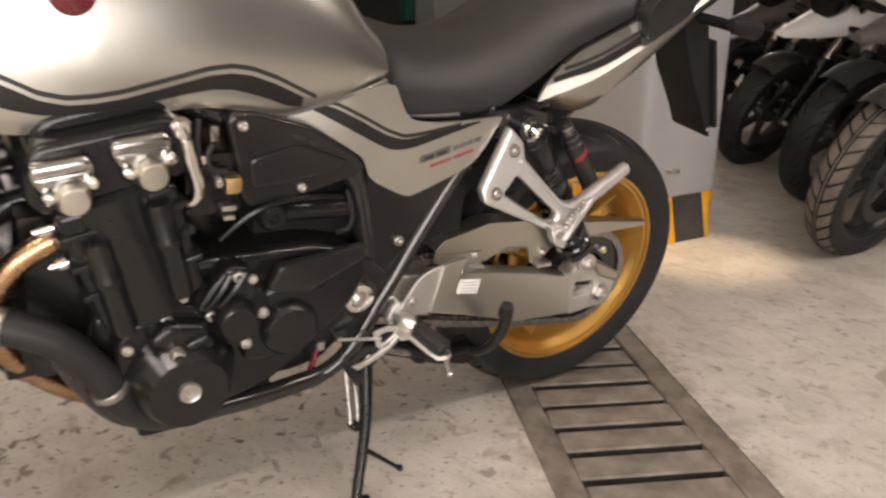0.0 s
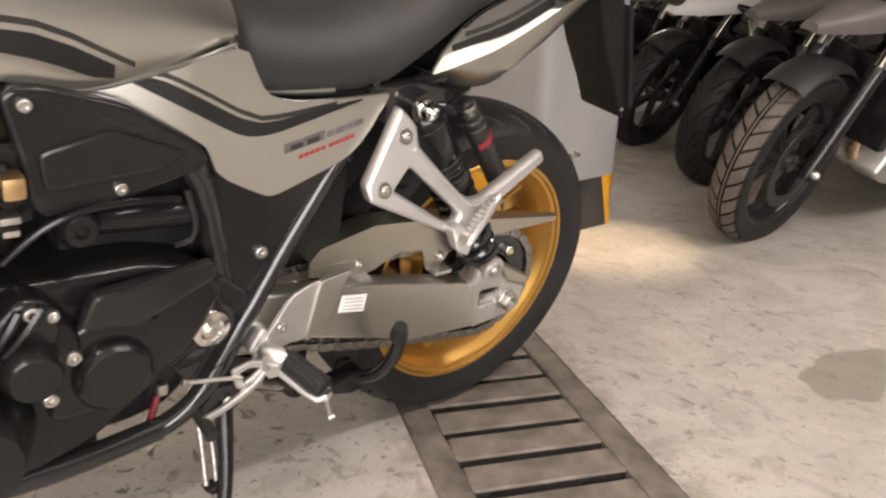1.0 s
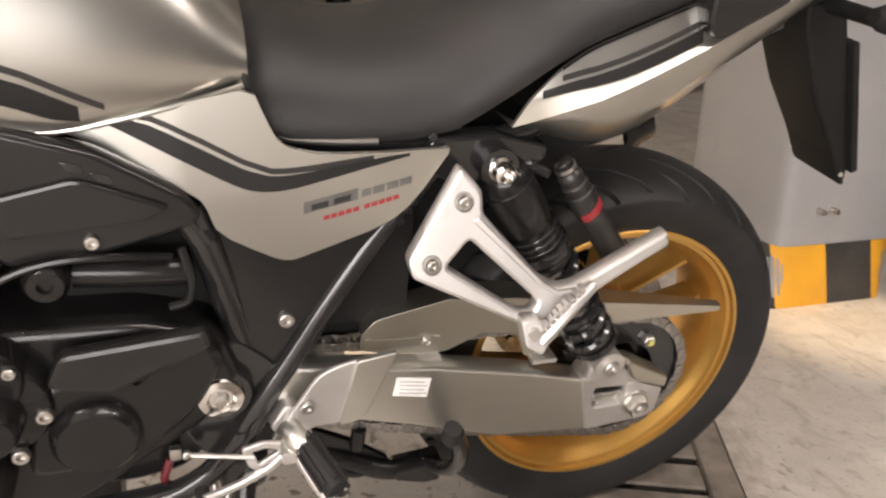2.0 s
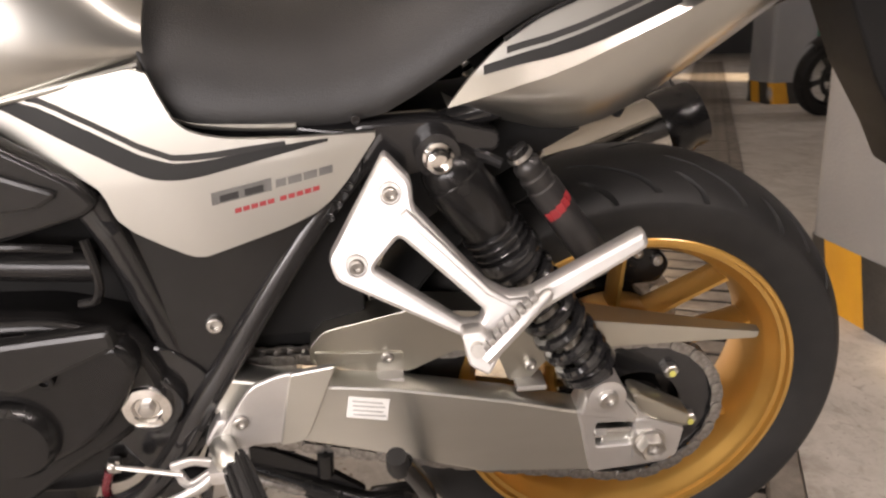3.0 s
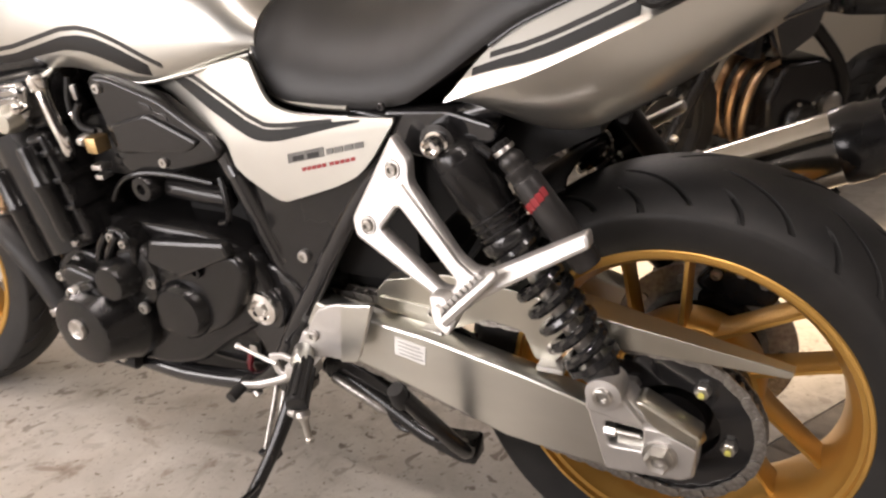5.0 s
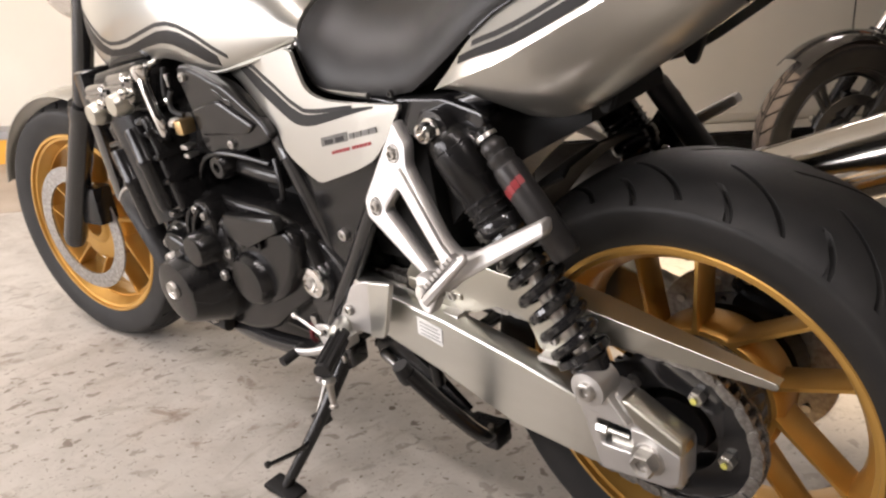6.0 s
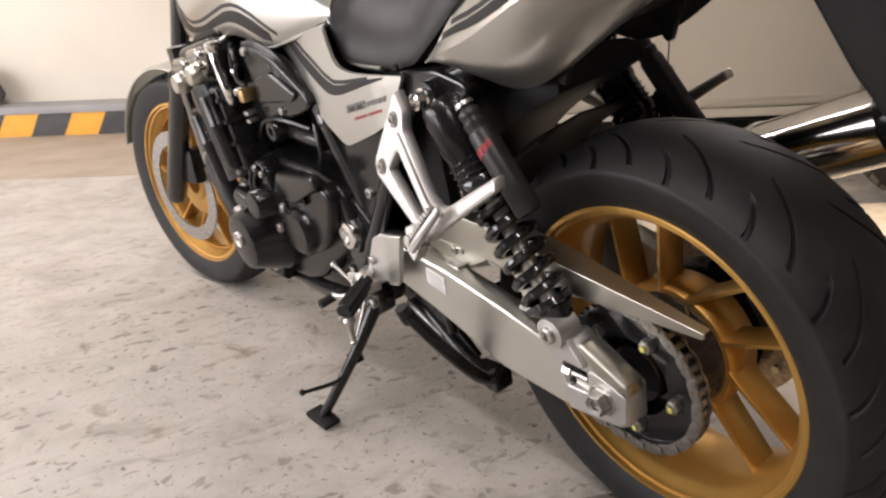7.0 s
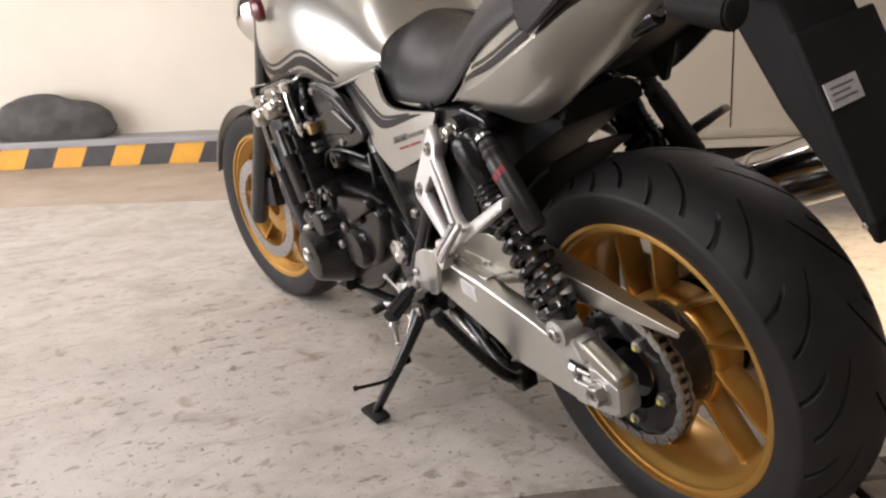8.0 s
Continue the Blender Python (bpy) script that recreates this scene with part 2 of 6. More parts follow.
def part(name, data, material, parent=None, label="", at=None):
    """Link a bmesh or a mesh as one object under a thing or a part."""
    me = mesh_of(data, name) if isinstance(data, bmesh.types.BMesh) else data
    if material and not me.materials:
        me.materials.append(material)
    ob = new(name, me)
    if parent:
        ob.parent = parent
    if at:
        ob.matrix_basis = at
    return tagged(ob, label)


def thing(name, m, label, category, group="", kind=""):
    ob = new(name)
    ob.matrix_basis = m
    return tagged(ob, label, category, group, kind)


def smooth_line(pts, n=2):
    for _ in range(n):
        out = [pts[0]]
        for a, b in zip(pts, pts[1:]):
            out.append(tuple(0.75 * u + 0.25 * v for u, v in zip(a, b)))
            out.append(tuple(0.25 * u + 0.75 * v for u, v in zip(a, b)))
        pts = out + [pts[-1]]
    return pts


def curve_of(pts, n=2):
    """A function of x through the (x, value) pairs, with softened corners."""
    s = smooth_line(sorted(pts), n)
    xs, vs = [q[0] for q in s], [q[1] for q in s]
    return lambda x: float(np.interp(x, xs, vs))


def fillet(outline, r, n=3):
    """The outline with its corners rounded to about r."""
    out, k = [], len(outline)
    for i in range(k):
        p, a, b = Vector(outline[i]), Vector(outline[i - 1]), Vector(outline[(i + 1) % k])
        da, db = a - p, b - p
        ra = min(r, 0.45 * da.length, 0.45 * db.length)
        s, e = p + da.normalized() * ra, p + db.normalized() * ra
        for j in range(n + 1):
            t = j / n
            out.append(tuple((1 - t) ** 2 * s + 2 * t * (1 - t) * p + t * t * e))
    return out


def plate(outlines, y0, y1, bevel=0.003, r=0.0, res=1):
    """A plate in the x-z plane from y0 to y1; the first outline is its edge, the others holes. Edges are rounded."""
    cu = bpy.data.curves.new("plate", "CURVE")
    cu.dimensions, cu.fill_mode = "2D", "BOTH"
    for o in outlines:
        o = fillet(o, r) if r else o
        sp = cu.splines.new("POLY")
        sp.points.add(len(o) - 1)
        for pt, (x, z) in zip(sp.points, o):
            pt.co = (x, z, 0, 1)
        sp.use_cyclic_u = True
    cu.extrude = max((y1 - y0) / 2 - bevel, 0.0002)
    cu.bevel_depth, cu.bevel_resolution, cu.offset = bevel, res, -bevel
    ob = bpy.data.objects.new("plate", cu)
    me = bpy.data.meshes.new_from_object(ob)
    bpy.data.objects.remove(ob)
    bpy.data.curves.remove(cu)
    me.transform(Matrix.Translation((0, (y0 + y1) / 2, 0)) @ Matrix.Rotation(radians(90), 4, "X"))
    me.shade_smooth()
    me.set_sharp_from_angle(angle=radians(35))
    return me


def into(bm, me):
    bm.from_mesh(me)
    bpy.data.meshes.remove(me)
    return bm


def tube(pts, r, n=12, soft=2, bm=None, flat=1.0):
    """A round bar along the points; r is one radius or one for each given point."""
    bm = bm or bmesh.new()
    rad = list(r) if isinstance(r, (list, tuple)) else [r] * len(pts)
    line = [(*p, q) for p, q in zip(pts, rad)]
    line = smooth_line(line, soft) if len(line) > 2 else line
    P = [Vector(q[:3]) for q in line]
    side = None
    rings = []
    for i, c in enumerate(P):
        d = (P[min(i + 1, len(P) - 1)] - P[max(i - 1, 0)]).normalized()
        if side is None:
            side = d.orthogonal().normalized()
        side = (side - d * side.dot(d)).normalized()
        up = d.cross(side)
        rings.append([bm.verts.new(c + line[i][3] * (math.cos(a) * side + flat * math.sin(a) * up)) for a in (2 * math.pi * k / n for k in range(n))])
    for a, b in zip(rings, rings[1:]):
        for k in range(n):
            bm.faces.new((a[k], a[(k + 1) % n], b[(k + 1) % n], b[k]))
    bm.faces.new(rings[0][::-1])
    bm.faces.new(rings[-1])
    return bm


def lathe(profile, at=(0, 0, 0), axis="y", n=32, bm=None, turn=None):
    """Turns (radius, distance along the axis) pairs about an axis through a place."""
    bm = bm or bmesh.new()
    base = Vector(at)
    if turn is None:
        turn = {"y": Matrix.Rotation(radians(-90), 3, "X"), "x": Matrix.Rotation(radians(90), 3, "Y"), "z": Matrix.Identity(3)}[axis]
    rings = []
    for r, h in profile:
        if r < 1e-5:
            rings.append([bm.verts.new(base + turn @ Vector((0, 0, h)))])
        else:
            rings.append([bm.verts.new(base + turn @ Vector((r * math.cos(2 * math.pi * k / n), r * math.sin(2 * math.pi * k / n), h))) for k in range(n)])
    for a, b in zip(rings, rings[1:]):
        for k in range(n):
            q = [a[k % len(a)], a[(k + 1) % len(a)], b[(k + 1) % len(b)], b[k % len(b)]]
            q = list(dict.fromkeys(q))
            if len(q) > 2:
                bm.faces.new(q)
    for ring in (rings[0], rings[-1]):
        if len(ring) > 1 and profile[0] != profile[-1]:
            bm.faces.new(ring)
    return bm


def ring_lathe(profile, at=(0, 0, 0), n=96):
    """A closed ring about the y axis: the profile is a closed loop of (radius, y)."""
    bm = bmesh.new()
    rings = [[bm.verts.new((at[0] + r * math.cos(2 * math.pi * k / n), at[1] + h, at[2] + r * math.sin(2 * math.pi * k / n))) for r, h in profile] for k in range(n)]
    m = len(profile)
    for k in range(n):
        a, b = rings[k], rings[(k + 1) % n]
        for j in range(m):
            bm.faces.new((a[j], a[(j + 1) % m], b[(j + 1) % m], b[j]))
    return bm


def towards(p, q):
    return (Vector(q) - Vector(p)).to_track_quat("Z", "Y").to_matrix()


def turned(p, q, profile, n=24, bm=None):
    """A turned body from p towards q; the profile gives (radius, share of the way)."""
    ln = (Vector(q) - Vector(p)).length
    return lathe([(r, s * ln) for r, s in profile], p, n=n, bm=bm, turn=towards(p, q))


def box(x0, x1, y0, y1, z0, z1, bevel=0.0, bm=None, seg=2):
    b = bmesh.new()
    bmesh.ops.create_cube(b, size=1)
    bmesh.ops.scale(b, verts=b.verts, vec=(x1 - x0, y1 - y0, z1 - z0))
    bmesh.ops.translate(b, verts=b.verts, vec=((x0 + x1) / 2, (y0 + y1) / 2, (z0 + z1) / 2))
    if bevel:
        bmesh.ops.bevel(b, geom=b.edges[:], offset=bevel, segments=seg, affect="EDGES", profile=0.7)
    if bm is None:
        return b
    me = bpy.data.meshes.new("box")
    b.to_mesh(me)
    b.free()
    return into(bm, me)


def skin(width, low, high, x0, x1, side=-1, nx=60, nz=20, thick=0.004, lift=0.0, edge=None):
    """A body panel: for each x from low(x) to high(x), standing width(x, z) out from the middle on one side."""
    bm = bmesh.new()
    grids = []
    for inset in (0.0, thick):
        g = []
        for i in range(nx + 1):
            x = x0 + (x1 - x0) * i / nx
            a, b = low(x), max(high(x), low(x) + 0.0008)
            if edge is None:
                zs = [a + (b - a) * j / nz for j in range(nz + 1)]
            else:                                        # one row of the panel runs along its edge line
                e, h = min(max(edge(x), a + 0.0003), b - 0.0003), nz // 2
                zs = [a + (e - a) * j / h for j in range(h)] + [e + (b - e) * j / (nz - h) for j in range(nz - h + 1)]
            g.append([bm.verts.new((x, side * (width(x, z) + lift - inset), z)) for z in zs])
        grids.append(g)
    f, k = grids
    for i in range(nx):
        for j in range(nz):
            bm.faces.new((f[i][j], f[i + 1][j], f[i + 1][j + 1], f[i][j + 1]))
            bm.faces.new((k[i][j], k[i][j + 1], k[i + 1][j + 1], k[i + 1][j]))
    for i in range(nx):
        for j in (0, nz):
            bm.faces.new((f[i][j], f[i + 1][j], k[i + 1][j], k[i][j]))
    for j in range(nz):
        for i in (0, nx):
            bm.faces.new((f[i][j], f[i][j + 1], k[i][j + 1], k[i][j]))
    return bm


def hull(width, low, high, x0, x1, nx=70, ns=30, power=2.3, root=0.55, tuck=0.0):
    """A closed padded body about the middle plane: a rounded arch on its width at each x."""
    bm = bmesh.new()
    rows = []
    for i in range(nx + 1):
        x = x0 + (x1 - x0) * i / nx
        a, b, w = low(x), high(x), width(x)
        row = []
        for j in range(2 * ns + 1):
            s = j / ns
            u = s if s <= 1 else 2 - s
            v = math.sin(u * math.pi / 2)
            y = arch(v, w, power, root, tuck)
            row.append(bm.verts.new((x, -y if s <= 1 else y, a + (b - a) * v)))
        rows.append(row)
    m = 2 * ns + 1
    for p, q in zip(rows, rows[1:]):
        for j in range(m):
            bm.faces.new((p[j], p[(j + 1) % m], q[(j + 1) % m], q[j]))
    bm.faces.new(rows[0])
    bm.faces.new(rows[-1])
    return bm


def arch(v, w, power, root, tuck):
    return w * max(1 - v ** power, 0.0) ** root * (1 - tuck * math.exp(-v / 0.07)) + 0.0002


def bolt_mesh(r, h, socket=True, hexagon=False):
    prof = [(r * 0.98, 0), (r, h * 0.3), (r * 0.94, h * 0.85), (r * 0.8, h)]
    prof += [(r * 0.5, h), (r * 0.46, h * 0.45), (0, h * 0.45)] if socket else [(r * 0.4, h * 1.06), (0, h * 1.08)]
    return mesh_of(lathe(prof, n=6 if hexagon else 14), "bolt", 30)


BOLTS = {}


def bolt(parent, x, y, z, r=0.007, h=0.006, material=None, side=-1, hexagon=False, label="", name="bolt"):
    key = (r, h, hexagon, material)
    if key not in BOLTS:
        BOLTS[key] = bolt_mesh(r, h, not hexagon, hexagon)
    turn = Matrix.Rotation(radians(180), 4, "Z") if side < 0 else Matrix.Identity(4)
    return part(name, BOLTS[key], material or STEEL, parent, label, Matrix.Translation((x, y, z)) @ turn)


# ---- the place: floor with a drain, kerb, walls, column, ceiling ----
X0, X1, Y0, Y1 = -9.2, 9.5, -4.2, 14.0
WEST = Matrix.Translation((-5.0, 0.10, 0)) @ Matrix.Rotation(radians(-35.7), 4, "Z")   # kerb's foot; its y runs along the kerb
WEST_END = 6.2
DR = Vector((0.413, 0.911, 0)).normalized()      # along the drain
DN = Vector((DR.y, -DR.x, 0))                   # across it
DC = Vector((0.0268, -0.192, 0))                 # a bar's middle
HALF = 0.205


def drain_point(u, v, z=0.0):
    return DC + DR * u + DN * v + Vector((0, 0, z))


def floor_mesh():
    bm = bmesh.new()
    u0, u1 = -3.0, 13.0
    c = [drain_point(u, v) for u, v in ((u0, -HALF), (u1, -HALF), (u1, HALF), (u0, HALF))]
    cv = [bm.verts.new(p) for p in c]
    o = [bm.verts.new(p) for p in ((X0, Y0, 0), (X0, Y1 + 1.0, 0), (X1, Y1 + 1.0, 0), (X1, Y0, 0))]
    for i in range(4):
        bm.faces.new((o[i], o[(i + 1) % 4], cv[(i + 1) % 4], cv[i]))
    low = [bm.verts.new(p + Vector((0, 0, -0.14))) for p in c]
    for i in range(4):
        bm.faces.new((cv[i], cv[(i + 1) % 4], low[(i + 1) % 4], low[i]))
    return bm


floor = part("floor", floor_mesh(), FLOOR, None, "light grey stained concrete garage floor")
tagged(floor, category="floor", kind="structure")
# dirty drain bottom, coloured near black to carry the shade of its depth
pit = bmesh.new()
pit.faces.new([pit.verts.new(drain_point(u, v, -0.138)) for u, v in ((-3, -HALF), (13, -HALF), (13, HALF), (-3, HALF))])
tagged(part("drain_bottom", pit, PIT, None, "dirty bottom of the floor drain, depth shade in its dark colour"), category="drain", kind="structure")

drain = thing("drain_cover", Matrix.Identity(4), "worn grey concrete drain cover with slots", "drain", kind="structure")


def slanted_block(u0, u1, v0, v1, z0, z1, bevel):
    b = box(u0, u1, v0, v1, z0, z1, bevel, seg=1)
    m = Matrix(((DR.x, DN.x, 0, 0), (DR.y, DN.y, 0, 0), (0, 0, 1, 0), (0, 0, 0, 1)))
    bmesh.ops.transform(b, matrix=m, verts=b.verts)
    return b


PITCH = 0.0955


def dirt_shade_sides(me):
    """The flanks of a cover piece are coloured dark for caked dirt and the slots' deep shade."""
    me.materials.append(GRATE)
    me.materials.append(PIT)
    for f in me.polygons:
        # below the top edge: dirt plus painted slot shade
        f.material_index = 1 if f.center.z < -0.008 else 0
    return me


bar_mesh = dirt_shade_sides(mesh_of(slanted_block(-PITCH / 2 + 0.0105, PITCH / 2 - 0.0105, -0.142, 0.142, -0.05, -0.001, 0.004), "slat"))
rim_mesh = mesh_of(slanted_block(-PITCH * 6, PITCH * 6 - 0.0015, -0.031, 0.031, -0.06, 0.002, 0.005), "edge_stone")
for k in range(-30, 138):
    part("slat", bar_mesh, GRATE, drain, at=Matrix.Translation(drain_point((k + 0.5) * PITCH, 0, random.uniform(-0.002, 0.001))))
for k in range(-2, 12):
    for v in (-0.173, 0.173):
        part("edge_stone", rim_mesh, GRATE, drain, at=Matrix.Translation(drain_point(k * 12 * PITCH, v, random.uniform(-0.001, 0.001))))

# walls, kerb and ceiling
def slab(name, x0, x1, y0, y1, z0, z1, mat, label, cat):
    return tagged(part(name, box(x0, x1, y0, y1, z0, z1), mat, None, label), category=cat, kind="structure")


slab("wall_west", -0.48, -0.28, -7.0, WEST_END, -0.1, CEILING + 0.1, WALL, "cream painted garage wall behind the kerb", "wall").matrix_basis = WEST
corner = WEST @ Vector((-0.28, WEST_END, 0))
slab("wall_west_end", corner.x - 0.2, corner.x, corner.y - 0.12, Y1 + 0.2, -0.1, CEILING + 0.1, WALL, "cream painted garage wall beyond the van", "wall")
slab("wall_east", X1, X1 + 0.2, Y0 - 0.2, Y1 + 0.2, -0.1, CEILING + 0.1, DARK_WALL, "dark grey painted garage wall", "wall")
GX0, GX1, GH = -6.3, -0.6, 1.75                  # the open gate in the south wall
sw = thing("wall_south", Matrix.Identity(4), "dark grey painted garage wall with an open gate", "wall", kind="structure")
part("wall_piece", box(X0, GX0, Y0 - 0.2, Y0, -0.1, CEILING + 0.1), DARK_WALL, sw)
part("wall_piece", box(GX1, X1, Y0 - 0.2, Y0, -0.1, CEILING + 0.1), DARK_WALL, sw)
part("lintel", box(GX0, GX1, Y0 - 0.2, Y0, GH, CEILING + 0.1), DARK_WALL, sw)
slab("ground_outside", X0 - 3, X1 + 3, Y0 - 9.0, Y0 - 0.001, -0.2, -0.004, FLOOR, "concrete ground outside the gate", "ground")
gate = bpy.data.lights.new("gate_daylight", "AREA")
gate.shape, gate.size, gate.size_y = "RECTANGLE", GX1 - GX0 - 0.1, GH - 0.2
gate.energy, gate.color = GATE_POWER, (1.0, 0.938, 0.925)
go = new("gate_daylight", gate)
go.matrix_basis = Matrix.Translation(((GX0 + GX1) / 2, Y0 - 0.1, GH / 2)) @ Matrix.Rotation(radians(90), 4, "X")
XN = 5.6                                         # the far wall is dark past here
slab("wall_north", corner.x - 0.2, XN, Y1, Y1 + 0.2, -0.1, CEILING + 0.1, WALL, "cream painted garage wall", "wall")
slab("wall_north_end", XN, X1, Y1, Y1 + 0.2, -0.1, CEILING + 0.1, DARK_WALL, "dark grey painted end of the garage wall", "wall")
slab("ceiling", X0 - 0.2, X1 + 0.2, Y0 - 0.2, Y1 + 0.2, CEILING + 0.1, CEILING + 0.3, CEIL, "off-white concrete ceiling", "ceiling")
strip = tagged(part("walkway", box(0.0, 1.33, -7.0, 2.4, -0.03, 0.004, 0.003), STRIP, None, "brown stained concrete strip before the kerb", WEST), category="walkway", kind="structure")


def hazard_kerb(x0, x1, y0, y1, h, step, name, label):
    kerb = thing(name, WEST, label, "kerb", kind="structure")
    n = int((y1 - y0) / step)
    for k in range(n):
        a = y0 + k * step
        bm = box(x0, x1, a, a + step, 0.0, h)
        bmesh.ops.translate(bm, verts=[v for v in bm.verts if v.co.z > h / 2], vec=(0, 0.07, 0))
        part("stripe", bm, HAZ_Y if k % 2 else HAZ_K, kerb)
    part("kerb_top", box(x0 - 0.004, x1 + 0.012, y0, y1 + 0.1, h, h + 0.045, 0.008), GREY_COL, kerb, "dark grey kerb top")


hazard_kerb(-0.28, 0.0, -6.6, 2.5, 0.142, 0.207, "kerb", "low kerb with yellow and black hazard stripes along the wall")


def column(x0, x1, y0, y1, name, label):
    col = thing(name, Matrix.Identity(4), label, "column", kind="structure")
    r = 0.045
    outline = fillet([(x0, y0), (x1, y0), (x1, y1), (x0, y1)], r, 5)

    def wall(bm, pts, z0, z1):
        lo = [bm.verts.new((x, y, z0)) for x, y in pts]
        hi = [bm.verts.new((x, y, z1)) for x, y in pts]
        k = len(pts)
        for i in range(k):
            bm.faces.new((lo[i], lo[(i + 1) % k], hi[(i + 1) % k], hi[i]))
        bm.faces.new(lo[::-1])
        bm.faces.new(hi)
        return bm
    part("shaft", wall(bmesh.new(), outline, 0.0, CEILING + 0.1), GREY_COL, col, "grey painted shaft")
    # slanted stripes run round the foot, a little proud
    cx, cy = (x0 + x1) / 2, (y0 + y1) / 2
    ring = [(cx + (x - cx) * 1.012, cy + (y - cy) * 1.012) for x, y in outline]
    dense = []
    for i in range(len(ring)):
        a, b = Vector(ring[i]), Vector(ring[(i + 1) % len(ring)])
        m = max(1, int((b - a).length / 0.012))
        dense += [tuple(a.lerp(b, j / m)) for j in range(m)]
    dense = dense[4:] + dense[:4]
    total, acc = 0.0, []
    for i in range(len(dense)):
        acc.append(total)
        total += (Vector(dense[(i + 1) % len(dense)]) - Vector(dense[i])).length
    nb = 2 * round(total / 0.15 / 2)
    w = total / nb
    H = 0.178
    for s in range(nb):
        bm = bmesh.new()
        for i in range(len(dense)):
            if int(acc[i] / w) % nb != s:
                continue
            j = (i + 1) % len(dense)

            def at_len(d):
                k = np.searchsorted(acc, d % total, side="right") - 1
                e = acc[k + 1] if k + 1 < len(acc) else total
                return Vector(dense[k]).lerp(Vector(dense[(k + 1) % len(dense)]), ((d % total) - acc[k]) / (e - acc[k]))
            a, b = acc[i], acc[i] + (Vector(dense[j]) - Vector(dense[i])).length
            q = [(*at_len(a), 0.0), (*at_len(b), 0.0), (*at_len(b - 0.045), H), (*at_len(a - 0.045), H)]
            bm.faces.new([bm.verts.new(p) for p in q])
        bmesh.ops.remove_doubles(bm, verts=bm.verts, dist=1e-5)
        part("stripe", bm, HAZ_K if s % 2 else HAZ_Y, col)
    return col


column(0.90, 1.300, 0.588, 1.02, "column", "grey painted column with yellow and black striped foot")
pillar = bpy.data.objects["column"]
for ax in (1.015, 1.058):
    part("anchor", lathe([(0.010, 0.0), (0.010, 0.004), (0.005, 0.006), (0.005, 0.018), (0.0075, 0.020), (0.0075, 0.024), (0, 0.025)], n=12, turn=Matrix.Rotation(radians(90), 3, "X")), STEEL, pillar, "small steel wall anchor", Matrix.Translation((ax, 0.588, 0.272)))
column(3.2, 3.6, 5.6, 6.0, "column", "grey painted column with yellow and black striped foot")

# strip lamps: a white tray, a glowing tube, and the light that it gives
GLOW, gnt, gp = node_mat("lamp_tube_glow")
gp.inputs["Emission Color"].default_value = (1.0, 0.91, 0.80, 1)
gp.inputs["Emission Strength"].default_value = 6.0
for sx, sy in STRIPS:
    lamp = thing("ceiling_lamp", Matrix.Translation((sx, sy, CEILING)), "lit fluorescent strip lamp under the ceiling", "lamp", "ceiling lamps")
    part("tray", box(-0.65, 0.65, -0.06, 0.06, 0.03, 0.1, 0.006), CEIL, lamp, "white metal tray")
    part("tube", tube([(-0.6, 0, 0), (0.6, 0, 0)], 0.014, 10), GLOW, lamp, "glowing tube")
    data = bpy.data.lights.new("strip_light", "AREA")
    data.shape, data.size, data.size_y = "RECTANGLE", 1.2, 0.16
    data.energy, data.color = LAMP_POWER, (1.0, 0.895, 0.86)
    lo = new("strip_light", data)
    lo.matrix_basis = Matrix.Translation((sx, sy, CEILING - 0.03))

for sx, sy, cone, power in ((1.06, 0.41, 15, SPOT_POWER), (-0.25, 1.45, 44, SPOT_POWER * 2.6), (4.3, 8.6, 38, SPOT_POWER * 1.5)):
    spot = thing("ceiling_spot", Matrix.Translation((sx, sy, CEILING)), "small warm spot lamp under the ceiling", "lamp", "ceiling spots")
    part("housing", lathe([(0.04, 0.1), (0.05, 0.08), (0.05, 0.0), (0.044, 0.0), (0.044, 0.05), (0, 0.05)], axis="z"), CEIL, spot, "white round housing")
    beam = bpy.data.lights.new("spot_light", "SPOT")
    beam.energy, beam.color, beam.spot_size, beam.spot_blend, beam.shadow_soft_size = power, (1.0, 0.74, 0.47), radians(cone), 1.0, 0.03
    so = new("spot_light", beam)
    so.matrix_basis = Matrix.Translation((sx, sy, CEILING - 0.01))


# ---- wheels ----
SWEEP = 0.42


